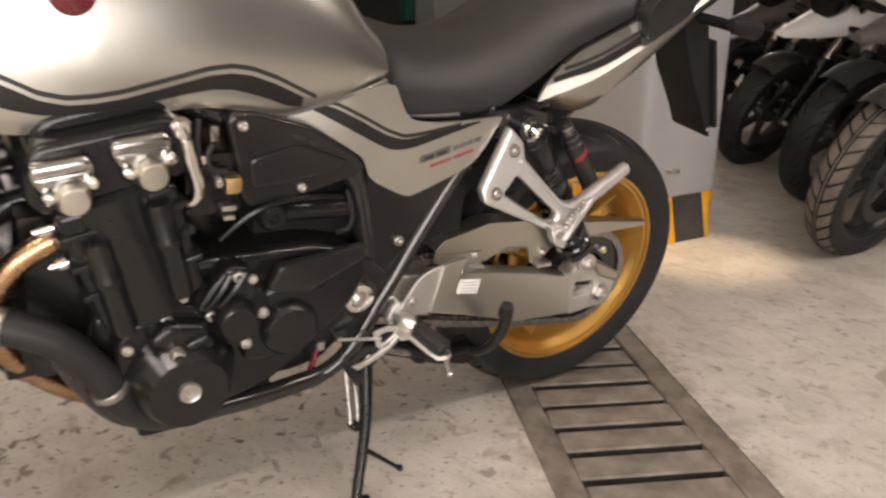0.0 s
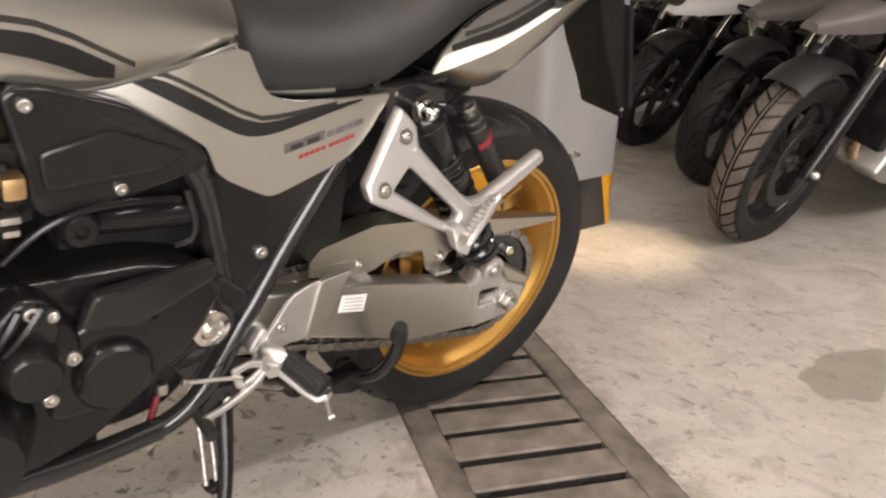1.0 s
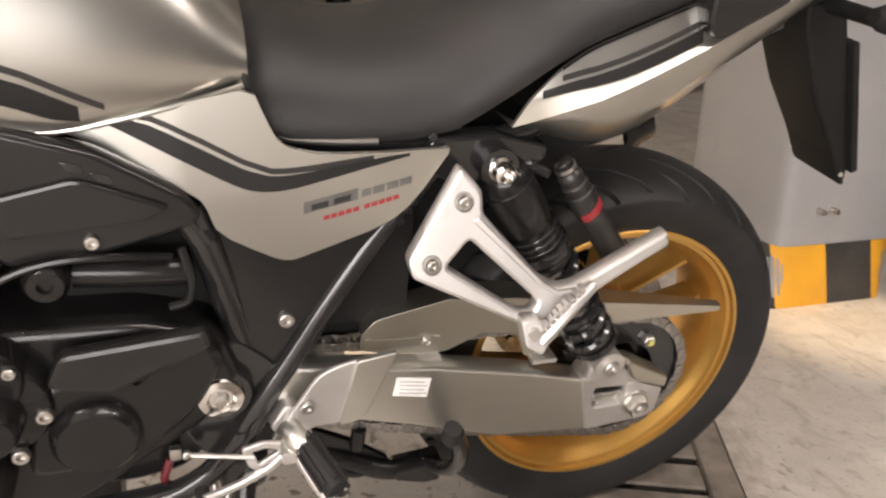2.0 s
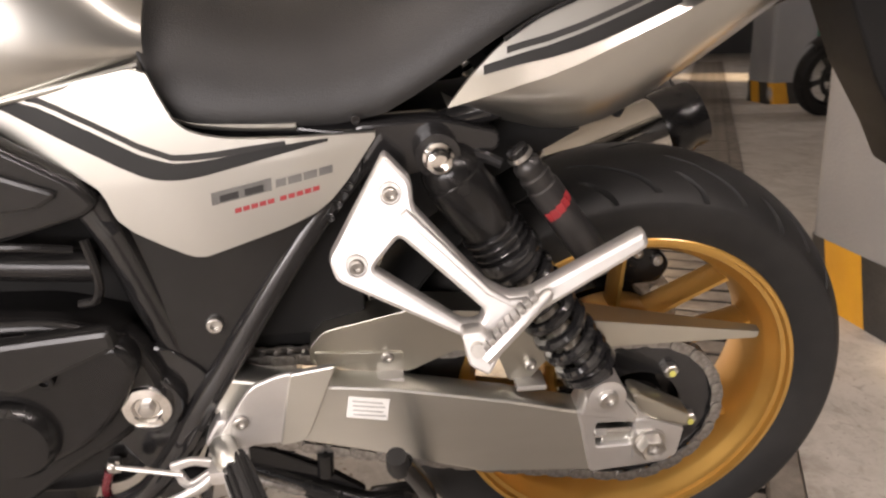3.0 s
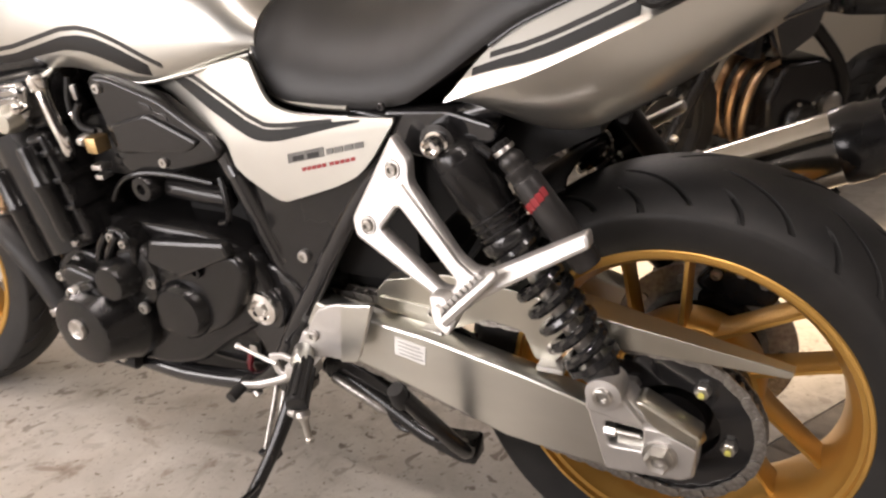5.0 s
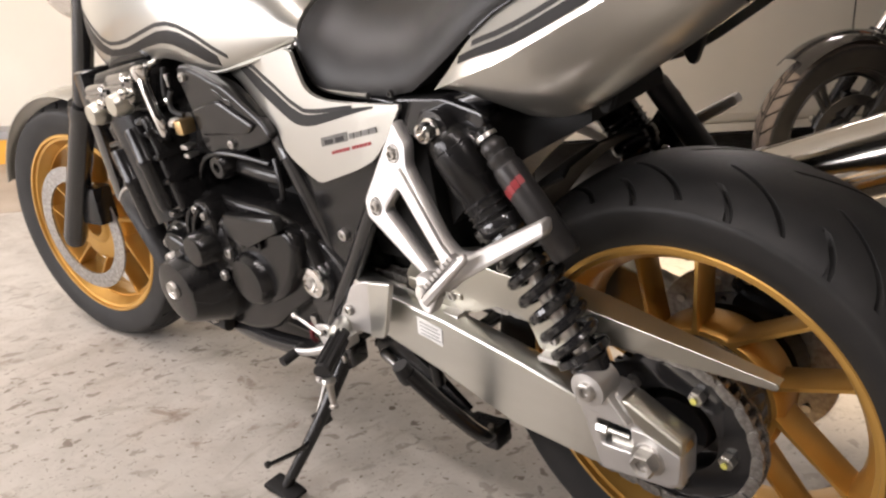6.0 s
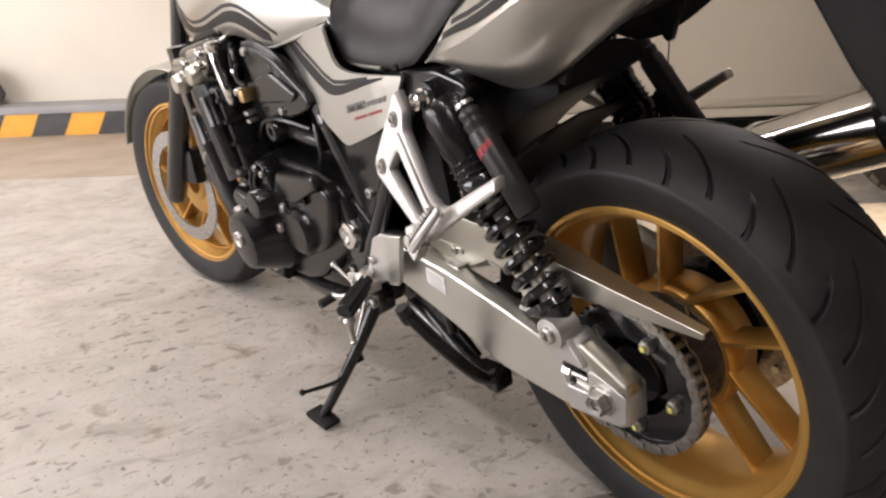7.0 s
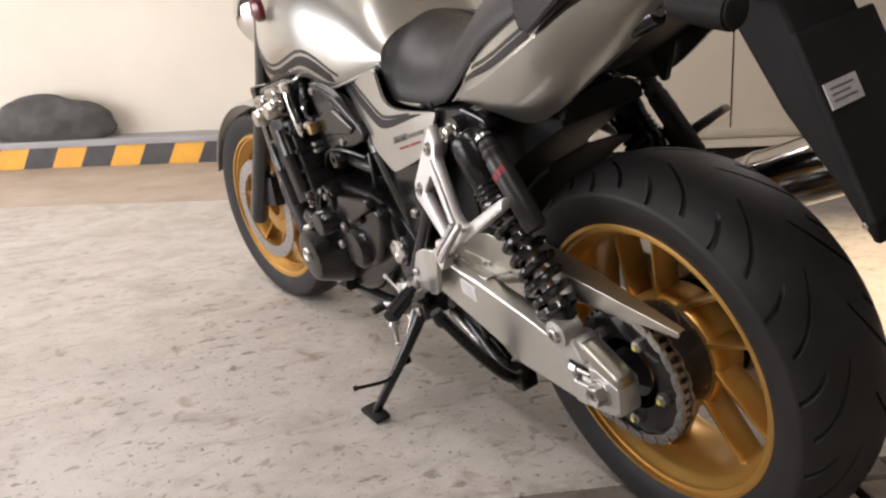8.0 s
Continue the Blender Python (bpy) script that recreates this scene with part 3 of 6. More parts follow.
def tyre_mesh(R, w, rim_r, grooves="road", na=768):
    """A tyre about the y axis, its tread grooves sunk into the surface."""
    cols = 64
    bm = bmesh.new()
    verts, sunk = [], []
    for i in range(na):
        a = 2 * math.pi * i / na
        row, gs = [], []
        for j in range(cols + 1):
            s = 2 * j / cols - 1                         # -1 .. 1 from bead to bead over the crown
            k = abs(s)
            if k < 0.72:                                 # tread: a wide arc
                u = s / 0.72
                ang = u * 1.12
                y = w / 2 * math.sin(ang) / math.sin(1.12)
                r = R - (w / 2) * 0.62 * (1 - math.cos(ang)) / (1 - math.cos(1.12)) * 0.55
            else:                                        # side wall down to the bead
                u = (k - 0.72) / 0.28
                r = R - (w / 2) * 0.62 * 0.55 - u * (R - (w / 2) * 0.341 - rim_r)
                y = math.copysign(w / 2 * (1 - 0.16 * u ** 1.6 + 0.02 * math.sin(u * 3.1)), s)
                if 0.10 < u < 0.14 or 0.80 < u < 0.84:
                    r, y = r, y * 1.006
            g = 0.0
            if k < 0.72:
                u = s / 0.72
                if grooves == "road":
                    n1, n2 = 16, 16
                    p1 = (i * n1 / na + (0.5 if u > 0 else 0)) % 1.0
                    if min(p1, 1 - p1) < 0.030 and 0.16 < abs(u) < 0.80:
                        g = 0.009
                    p2 = (i * n2 / na + 0.5 + (0.5 if u > 0 else 0)) % 1.0
                    if min(p2, 1 - p2) < 0.026 and 0.50 < abs(u) < 0.93:
                        g = 0.008
                else:
                    n1 = 32
                    p1 = (a * n1 / (2 * math.pi) + 0.9 * abs(u)) % 1.0
                    if min(p1, 1 - p1) < 0.05 and abs(u) > 0.10:
                        g = 0.010
                    if abs(abs(u) - 0.10) < 0.016:
                        g = 0.010
            if grooves == "road":                        # the rows of the mesh run along the grooves
                b = a - SWEEP * (1 - (1 - min(k / 0.72, 1.0)) ** 2.2)
            else:
                b = a
            gs.append(g)
            row.append(bm.verts.new(((r - g) * math.cos(b), y, (r - g) * math.sin(b))))
        verts.append(row)
        sunk.append(gs)
    for i in range(na):
        p, q = verts[i], verts[(i + 1) % na]
        for j in range(cols):
            f = bm.faces.new((p[j], p[j + 1], q[j + 1], q[j]))
            if grooves == "block" and (abs(2 * (j + 0.5) / cols - 1) > 0.60 or sunk[i][j] or sunk[i][j + 1]):
                f.material_index = 1
    me = mesh_of(bm, "tyre", 50)
    if grooves == "block":
        me.materials.append(DUSTY)
        me.materials.append(RUBBER)
    return me


def rim_mesh_of(r, half):
    """Flanges, wells and barrel of a cast rim, as a closed ring about the y axis."""
    p = [(r, -half), (r - 0.003, -half - 0.003), (r - 0.008, -half - 0.003), (r - 0.010, -half + 0.004), (r - 0.016, -half + 0.005), (r - 0.019, -half + 0.013), (r - 0.027, -half + 0.022), (r - 0.030, -half + 0.030), (r - 0.034, -half * 0.45),
         (r - 0.038, -0.012), (r - 0.038, 0.012), (r - 0.034, half * 0.45), (r - 0.030, half - 0.030), (r - 0.027, half - 0.022), (r - 0.019, half - 0.013), (r - 0.016, half - 0.005), (r - 0.010, half - 0.004), (r - 0.008, half + 0.003), (r - 0.003, half + 0.003), (r, half),
         (r - 0.012, half - 0.010), (r - 0.020, half * 0.4), (r - 0.024, 0), (r - 0.020, -half * 0.4), (r - 0.012, -half + 0.010)]
    return mesh_of(ring_lathe(p, n=120), "rim", 40)


def spoke_mesh(r0, a0, r1, a1, w0, w1, y0, y1, t0, t1):
    """One cast spoke: a bar of T shape from the hub (radius, angle) to the rim."""
    p = Vector((r0 * math.cos(a0), 0, r0 * math.sin(a0)))
    q = Vector((r1 * math.cos(a1), 0, r1 * math.sin(a1)))
    d = (q - p).normalized()
    nrm = Vector((-d.z, 0, d.x))
    bm = bmesh.new()
    rows = []
    for i in range(9):
        t = i / 8
        c = p.lerp(q, t)
        flare = 1 + 1.6 * (max(0, t - 0.78) / 0.22) ** 1.5 + 0.6 * max(0, 0.15 - t) / 0.15
        w, y, h = (w0 + (w1 - w0) * t) * flare, y0 + (y1 - y0) * t, (t0 + (t1 - t0) * t)
        prof = ((-0.5, -0.8), (-0.3, -1.0), (0.3, -1.0), (0.5, -0.8), (0.5, 0.8), (0.3, 1.0), (-0.3, 1.0), (-0.5, 0.8))
        rows.append([bm.verts.new(c + nrm * (w * u) + Vector((0, y + h * v, 0))) for u, v in prof])
    for a, b in zip(rows, rows[1:]):
        for k in range(8):
            bm.faces.new((a[k], a[(k + 1) % 8], b[(k + 1) % 8], b[k]))
    bm.faces.new(rows[0])
    bm.faces.new(rows[-1])
    return mesh_of(bm, "spoke", 35)


def disc_mesh(r0, r1, y, t, holes=30):
    bm = ring_lathe([(r0, y - t / 2), (r1 - 0.001, y - t / 2), (r1, y), (r1 - 0.001, y + t / 2), (r0, y + t / 2)], n=72)
    return mesh_of(bm, "brake_disc", 40)


TYRE_R = tyre_mesh(0.3085, 0.182, 0.2235)
TYRE_F = tyre_mesh(0.303, 0.122, 0.2235)
TYRE_BLOCK = tyre_mesh(0.325, 0.108, 0.235, "block", 520)
TYRE_TRAIL = tyre_mesh(0.302, 0.112, 0.2235, "block", 520)


def gold_wheel(parent, name, tyre, half, spokes_c, spoke_y, label):
    wheel = part(name, rim_mesh_of(0.2285, half), GOLD, parent, label)
    part("tyre", tyre, RUBBER, wheel, "black rubber road tyre with curved grooves")
    hub = ring_lathe([(0.030, -half + 0.01), (0.045, -half + 0.012), (0.050, -0.035), (0.092, -0.030), (0.097, -0.022), (0.097, 0.022), (0.092, 0.030), (0.050, 0.035), (0.045, half - 0.012), (0.030, half - 0.01)], n=64)
    part("hub", hub, GOLD, wheel)
    for c in spokes_c:
        for a0, a1 in ((34, 9), (-10, -15)):
            part("spoke", spoke_mesh(0.088, radians(c + a0), 0.209, radians(c + a1), 0.0090, 0.0070, -0.008, spoke_y - 0.004, 0.024, 0.023), GOLD, wheel)
    return wheel


# ---- the motorcycle that the clip goes round: forward is -x, its left side is -y ----
LEAN = 11.57
BIKE = Matrix.Translation((0, 0.049, 0.010)) @ Matrix.Rotation(radians(LEAN), 4, "X")
bike = thing("motorcycle", BIKE, "champagne silver roadster motorcycle with gold wheels leaning on its side stand", "motorcycle")
AX = Vector((-0.004, 0, 0.299))

rear = gold_wheel(bike, "rear_wheel", TYRE_R, 0.077, (34, 106, 178, 250, 322), 0.0, "gold cast wheel with twin spokes")
rear.matrix_basis = Matrix.Translation(AX)
part("brake_disc", disc_mesh(0.085, 0.128, 0.085, 0.005), CHAIN, rear, "dull steel brake disc")
for k in range(10):
    part("disc_bolt", lathe([(0.006, 0), (0.006, 0.004), (0, 0.005)], (0.106 * math.cos(k * 0.628), 0.078, 0.106 * math.sin(k * 0.628)), n=10), STEEL, rear)
part("disc_carrier", lathe([(0.03, 0.05), (0.088, 0.05), (0.09, 0.08), (0.03, 0.082)]), BLACK, rear)

# sprocket and chain
CH_Y = -0.108
TEETH = 39
SR = 0.105
prof = []
for k in range(TEETH * 4):
    a = 2 * math.pi * k / (TEETH * 4)
    prof.append((SR * (1 + (0.022 if k % 4 in (1, 2) else -0.03)) * math.cos(a), SR * (1 + (0.022 if k % 4 in (1, 2) else -0.03)) * math.sin(a)))
circ = lambda r, n=40: [(r * math.cos(2 * math.pi * k / n), r * math.sin(2 * math.pi * k / n)) for k in range(n)]
sprocket = part("sprocket", plate([prof, circ(0.058)], CH_Y - 0.004, CH_Y + 0.004, 0.0008), BLACK, rear, "black rear sprocket")
part("sprocket_carrier", lathe([(0.025, -0.105), (0.040, -0.105), (0.044, -0.085), (0.083, -0.090), (0.086, -0.080), (0.086, -0.03), (0.03, -0.03)]), BLACK, rear, "black sprocket carrier")
for k in range(5):
    a = radians(60 + 72 * k)
    bx, bz = 0.072 * math.cos(a), 0.072 * math.sin(a)
    bolt(sprocket, bx, CH_Y - 0.004, bz, 0.0105, 0.011, STEEL, hexagon=True, name="nut")
    part("paint_mark", lathe([(0.0042, 0), (0.0042, 0.0015), (0, 0.002)], (bx, CH_Y - 0.0175, bz), n=12, turn=Matrix.Rotation(radians(90), 3, "X")), YELLOW, sprocket, "yellow paint mark on the nut")

chain = part("chain", lathe([(0.02, -0.018), (0.036, -0.018), (0.036, 0.018), (0.02, 0.018)], (-0.60, CH_Y, 0.375)), STEEL, bike, "greasy drive chain")


def chain_line():
    """The chain's closed path about both sprockets, as evenly spaced places."""
    c0, r0, c1, r1 = Vector((AX.x, AX.z)), 0.106, Vector((-0.60, 0.375)), 0.038
    d = c1 - c0
    base = math.atan2(d.y, d.x)
    off = math.acos((r0 - r1) / d.length)
    pts = []
    a_up, a_dn = base - off, base + off
    up0, dn0 = c0 + r0 * Vector((math.cos(a_up), math.sin(a_up))), c0 + r0 * Vector((math.cos(a_dn), math.sin(a_dn)))
    up1, dn1 = c1 + r1 * Vector((math.cos(a_up), math.sin(a_up))), c1 + r1 * Vector((math.cos(a_dn), math.sin(a_dn)))
    for k in range(40):                                        # round the rear sprocket
        a = a_dn + (2 * math.pi - (a_dn - a_up)) * k / 40
        pts.append(c0 + r0 * Vector((math.cos(a), math.sin(a))))
    for k in range(60):
        pts.append(up0.lerp(up1, k / 60))
    for k in range(16):
        a = a_up + (a_dn - a_up) * k / 16
        pts.append(c1 + r1 * Vector((math.cos(a), math.sin(a))))
    for k in range(60):
        t = k / 60
        pts.append(dn1.lerp(dn0, t) + Vector((0, -0.012 * math.sin(math.pi * t))))
    return pts


def link_mesh(wide):
    h, w, n = 0.0072, 0.0079, 7
    bm = bmesh.new()
    loop = []
    for e, s in ((1, 1), (-1, -1)):
        for k in range(n):
            a = -math.pi / 2 + math.pi * k / (n - 1)
            loop.append((s * (w + h * 0.9 * math.cos(a)), s * h * math.sin(a)))
    for y in (-wide, wide):
        a = [bm.verts.new((x, y - 0.0011, z)) for x, z in loop]
        b = [bm.verts.new((x, y + 0.0011, z)) for x, z in loop]
        for i in range(len(loop)):
            bm.faces.new((a[i], a[(i + 1) % len(loop)], b[(i + 1) % len(loop)], b[i]))
        bm.faces.new(a)
        bm.faces.new(b)
    lathe([(0.0045, -wide), (0.0045, wide)], (w, 0, 0), n=8, bm=bm)
    return mesh_of(bm, "link", 40)


LINKS = (link_mesh(0.0072), link_mesh(0.0098))
path2 = chain_line()
seg = [0.0]
for a, b in zip(path2, path2[1:] + path2[:1]):
    seg.append(seg[-1] + (b - a).length)
count = 2 * round(seg[-1] / 0.01588 / 2)
for k in range(count):
    s = [seg[-1] * ((k + e) % count) / count for e in (0, 1)]
    e = [Vector((np.interp(v, seg, [p.x for p in path2 + path2[:1]]), np.interp(v, seg, [p.y for p in path2 + path2[:1]]))) for v in s]
    mid, d = (e[0] + e[1]) / 2, e[1] - e[0]
    part("link", LINKS[k % 2], CHAIN, chain, at=Matrix.Translation((mid.x, CH_Y, mid.y)) @ Matrix.Rotation(-math.atan2(d.y, d.x), 4, "Y"))

# swing arm: two box-section arms, axle plates, cross piece
ARM = [(-0.512, 0.426), (-0.429, 0.410), (-0.314, 0.396), (-0.183, 0.368), (-0.090, 0.343), (-0.070, 0.250), (-0.21, 0.262), (-0.331, 0.303), (-0.456, 0.340), (-0.512, 0.352)]
swing = part("swing_arm", plate([ARM], -0.163, -0.128, 0.004), ALU, bike, "brushed aluminium swing arm")
part("arm", plate([ARM], 0.112, 0.150, 0.004), ALU, swing)
part("cross_piece", box(-0.50, -0.42, -0.13, 0.115, 0.355, 0.405, 0.01), ALU, swing)
for sd in (-1, 1):
    y0, y1 = sorted((sd * 0.130, sd * 0.166))
    end = part("axle_plate", plate([[(-0.098, 0.346), (-0.088, 0.362), (-0.052, 0.372), (-0.022, 0.346), (0.038, 0.322), (0.035, 0.268), (0.020, 0.258), (-0.074, 0.250)], [(-0.073, 0.326), (-0.027, 0.324), (-0.026, 0.292), (-0.070, 0.290)]], y0, y1, 0.003, 0.005), CAST, swing, "cast aluminium axle plate")
    a, b = sorted((sd * 0.150, sd * 0.175))
    part("clevis", plate([[(-0.096, 0.345), (-0.094, 0.372), (-0.082, 0.386), (-0.064, 0.386), (-0.052, 0.374), (-0.024, 0.338), (-0.030, 0.333)]], a, b, 0.003, 0.005), CAST, end, "cast lug of the lower shock mount")
    a, b = sorted((sd * 0.138, sd * 0.171))
    part("adjuster_bar", plate([[(-0.036, 0.368), (-0.027, 0.370), (0.041, 0.333), (0.040, 0.314), (-0.008, 0.331), (-0.022, 0.342)]], a, b, 0.004, 0.004), SHEET, end, "pale alloy chain adjuster")
    a, b = sorted((sd * 0.160, sd * 0.169))
    part("nut_seat", plate([[(-0.026, 0.330), (-0.006, 0.330), (0.037, 0.313), (0.033, 0.272), (0.018, 0.262), (-0.024, 0.268)]], a, b, 0.002, 0.004), CAST, end)
    a, b = sorted((sd * 0.140, sd * 0.158))
    part("adjuster_block", plate([[(-0.060, 0.306), (-0.026, 0.306), (-0.028, 0.286), (-0.062, 0.286)]], a, b, 0.002, 0.003), ALU, end)
part("adjuster_bolt", tube([(-0.076, -0.163, 0.312), (-0.030, -0.163, 0.312)], 0.0042, 10), STEEL, swing)
part("lock_nut", turned((-0.074, -0.163, 0.312), (-0.060, -0.163, 0.312), [(0.0078, 0), (0.0078, 1)], 6), STEEL, swing)
part("axle_washer", lathe([(0.008, -0.172), (0.0205, -0.172), (0.0215, -0.170), (0.0215, -0.164), (0.008, -0.164)], (-0.005, 0, 0.294)), STEEL, swing)
part("axle_nut", lathe([(0.0085, -0.176), (0.0085, -0.184), (0.0145, -0.186), (0.0172, -0.182), (0.0172, -0.170)], (-0.005, 0, 0.294), n=6), STEEL, swing, "large steel axle nut")
part("axle_end", lathe([(0, -0.178), (0.006, -0.178), (0.0085, -0.181), (0.0088, -0.170)], (-0.005, 0, 0.294), n=20), CHAIN, swing, "hollow axle end")
bolt(swing, 0.037, -0.150, 0.323, 0.008, 0.012, BRASS, hexagon=True)
# sticker with unreadable print
lab = part("label", plate([[(-0.364, 0.389), (-0.318, 0.381), (-0.322, 0.352), (-0.368, 0.361)]], -0.1642, -0.1628, 0.0002), WHITE, swing, "small white label")
for k in range(4):
    z = 0.384 - 0.0062 * k
    part("print_bar", plate([[(-0.360, z), (-0.326 + 0.003 * (k % 2), z - 0.006), (-0.326 + 0.003 * (k % 2), z - 0.008), (-0.360, z - 0.002)]], -0.1648, -0.1640, 0.0001), PRINT, lab)

# chain guard: folded sheet with a tapering tail
GUARD = [(-0.405, 0.412), (-0.405, 0.436), (-0.388, 0.456), (-0.293, 0.478), (-0.20, 0.470), (-0.092, 0.451), (0.131, 0.420), (0.129, 0.411), (-0.074, 0.411), (-0.130, 0.398), (-0.150, 0.372), (-0.175, 0.372), (-0.190, 0.412), (-0.240, 0.420), (-0.290, 0.396), (-0.331, 0.394)]
guard = part("chain_guard", plate([GUARD], -0.131, -0.128, 0.0008, 0.006), SHEET, bike, "pale anodised aluminium chain guard")
top = bmesh.new()
ridge = [(-0.405, 0.436), (-0.388, 0.456), (-0.293, 0.478), (-0.20, 0.470), (-0.092, 0.451), (0.131, 0.420)]
a = [top.verts.new((x, -0.130, z)) for x, z in ridge]
b = [top.verts.new((x, -0.092 if x < 0.1 else -0.12, z + 0.002)) for x, z in ridge]
c = [top.verts.new((x, -0.092 if x < 0.1 else -0.12, z - 0.001)) for x, z in ridge]
for i in range(5):
    top.faces.new((a[i], a[i + 1], b[i + 1], b[i]))
    top.faces.new((b[i], b[i + 1], c[i + 1], c[i]))
part("guard_top", top, SHEET, guard)
part("guard_step", plate([[(-0.400, 0.412), (-0.300, 0.414), (-0.300, 0.424), (-0.400, 0.430)]], -0.134, -0.130, 0.001, 0.003), SHEET, guard)
for bx, bz in ((-0.318, 0.418), (-0.150, 0.395)):
    bolt(guard, bx, -0.132, bz, 0.0075, 0.006, STEEL)
    part("guard_foot", box(bx - 0.018, bx + 0.018, -0.148, -0.118, bz - 0.028, bz - 0.020, 0.003), CAST, guard)

# passenger foot rest brackets, both sides
def splay(sd):
    """The bracket flares: its foot and its tail stand further out than its head."""
    m = Matrix.Identity(4)
    m[0][0], m[0][3] = 0.965, 0.0016
    m[1][0], m[1][2], m[1][3] = sd * 0.113, -sd * 0.263, sd * (0.113 * 0.327 + 0.263 * 0.648 - 0.010)
    return m


BR = [(-0.331, 0.684), (-0.305, 0.658), (-0.303, 0.632), (-0.232, 0.560), (-0.210, 0.549), (-0.190, 0.551), (-0.074, 0.613), (-0.069, 0.597), (-0.165, 0.540), (-0.205, 0.515), (-0.222, 0.500), (-0.242, 0.500), (-0.384, 0.561), (-0.391, 0.582)]
BH = [(-0.319, 0.605), (-0.234, 0.533), (-0.240, 0.521), (-0.256, 0.520), (-0.346, 0.574)]
for sd in (-1, 1):
    def sy(a, b):
        return tuple(sorted((sd * a, sd * b)))

    def flared(name, data, material, parent, label=""):
        ob = part(name, data, material, parent, label)
        ob.data.transform(splay(sd))
        return ob
    br = flared("passenger_bracket", plate([BR, BH], *sy(0.182, 0.202), 0.005, 0.006), CAST, bike, "cast aluminium passenger foot rest bracket")
    flared("rib", plate([[(-0.318, 0.628), (-0.233, 0.552), (-0.208, 0.540), (-0.186, 0.544), (-0.186, 0.550), (-0.210, 0.547), (-0.230, 0.558), (-0.311, 0.633)]], *sy(0.200, 0.207), 0.002, 0.001), CAST, br)
    for bx, bz in ((-0.327, 0.647), (-0.363, 0.578)):
        flared("boss", lathe([(0.0115, sd * 0.2020), (0.0112, sd * 0.2042), (0.0098, sd * 0.2042), (0.0095, sd * 0.2022), (0, sd * 0.2022)], (bx, 0, bz)), CHAIN, br, "bolt recess")
        p = splay(sd) @ Vector((bx, sd * 0.2020, bz))
        bolt(br, p.x, p.y, p.z, 0.0075, 0.006, STEEL, side=sd)
    peg = flared("foot_peg", plate([[(-0.262, 0.521), (-0.240, 0.524), (-0.221, 0.502), (-0.234, 0.479), (-0.254, 0.489)]], *sy(0.200, 0.221), 0.003, 0.005), CAST, br, "folded aluminium foot peg")
    flared("peg_bar", turned((-0.238, sd * 0.220, 0.498), (-0.172, sd * 0.219, 0.563), [(0.0080, 0), (0.0082, 0.1), (0.0062, 0.95), (0.003, 1)], 8), CAST, peg)
    for k in range(9):
        t = 0.12 + 0.09 * k
        p = splay(sd) @ Vector((-0.244 + 0.066 * t, sd * (0.222 - 0.001 * t), 0.503 + 0.065 * t))
        part("tooth", box(-0.003, 0.003, -0.006, 0.006, 0, 0.006, 0.001), CAST, peg, at=Matrix.Translation(p) @ Matrix.Rotation(radians(-44), 4, "Y"))
    flared("pivot_pin", tube([(-0.246, sd * 0.198, 0.508), (-0.246, sd * 0.227, 0.508)], 0.0075, 10), STEEL, peg)
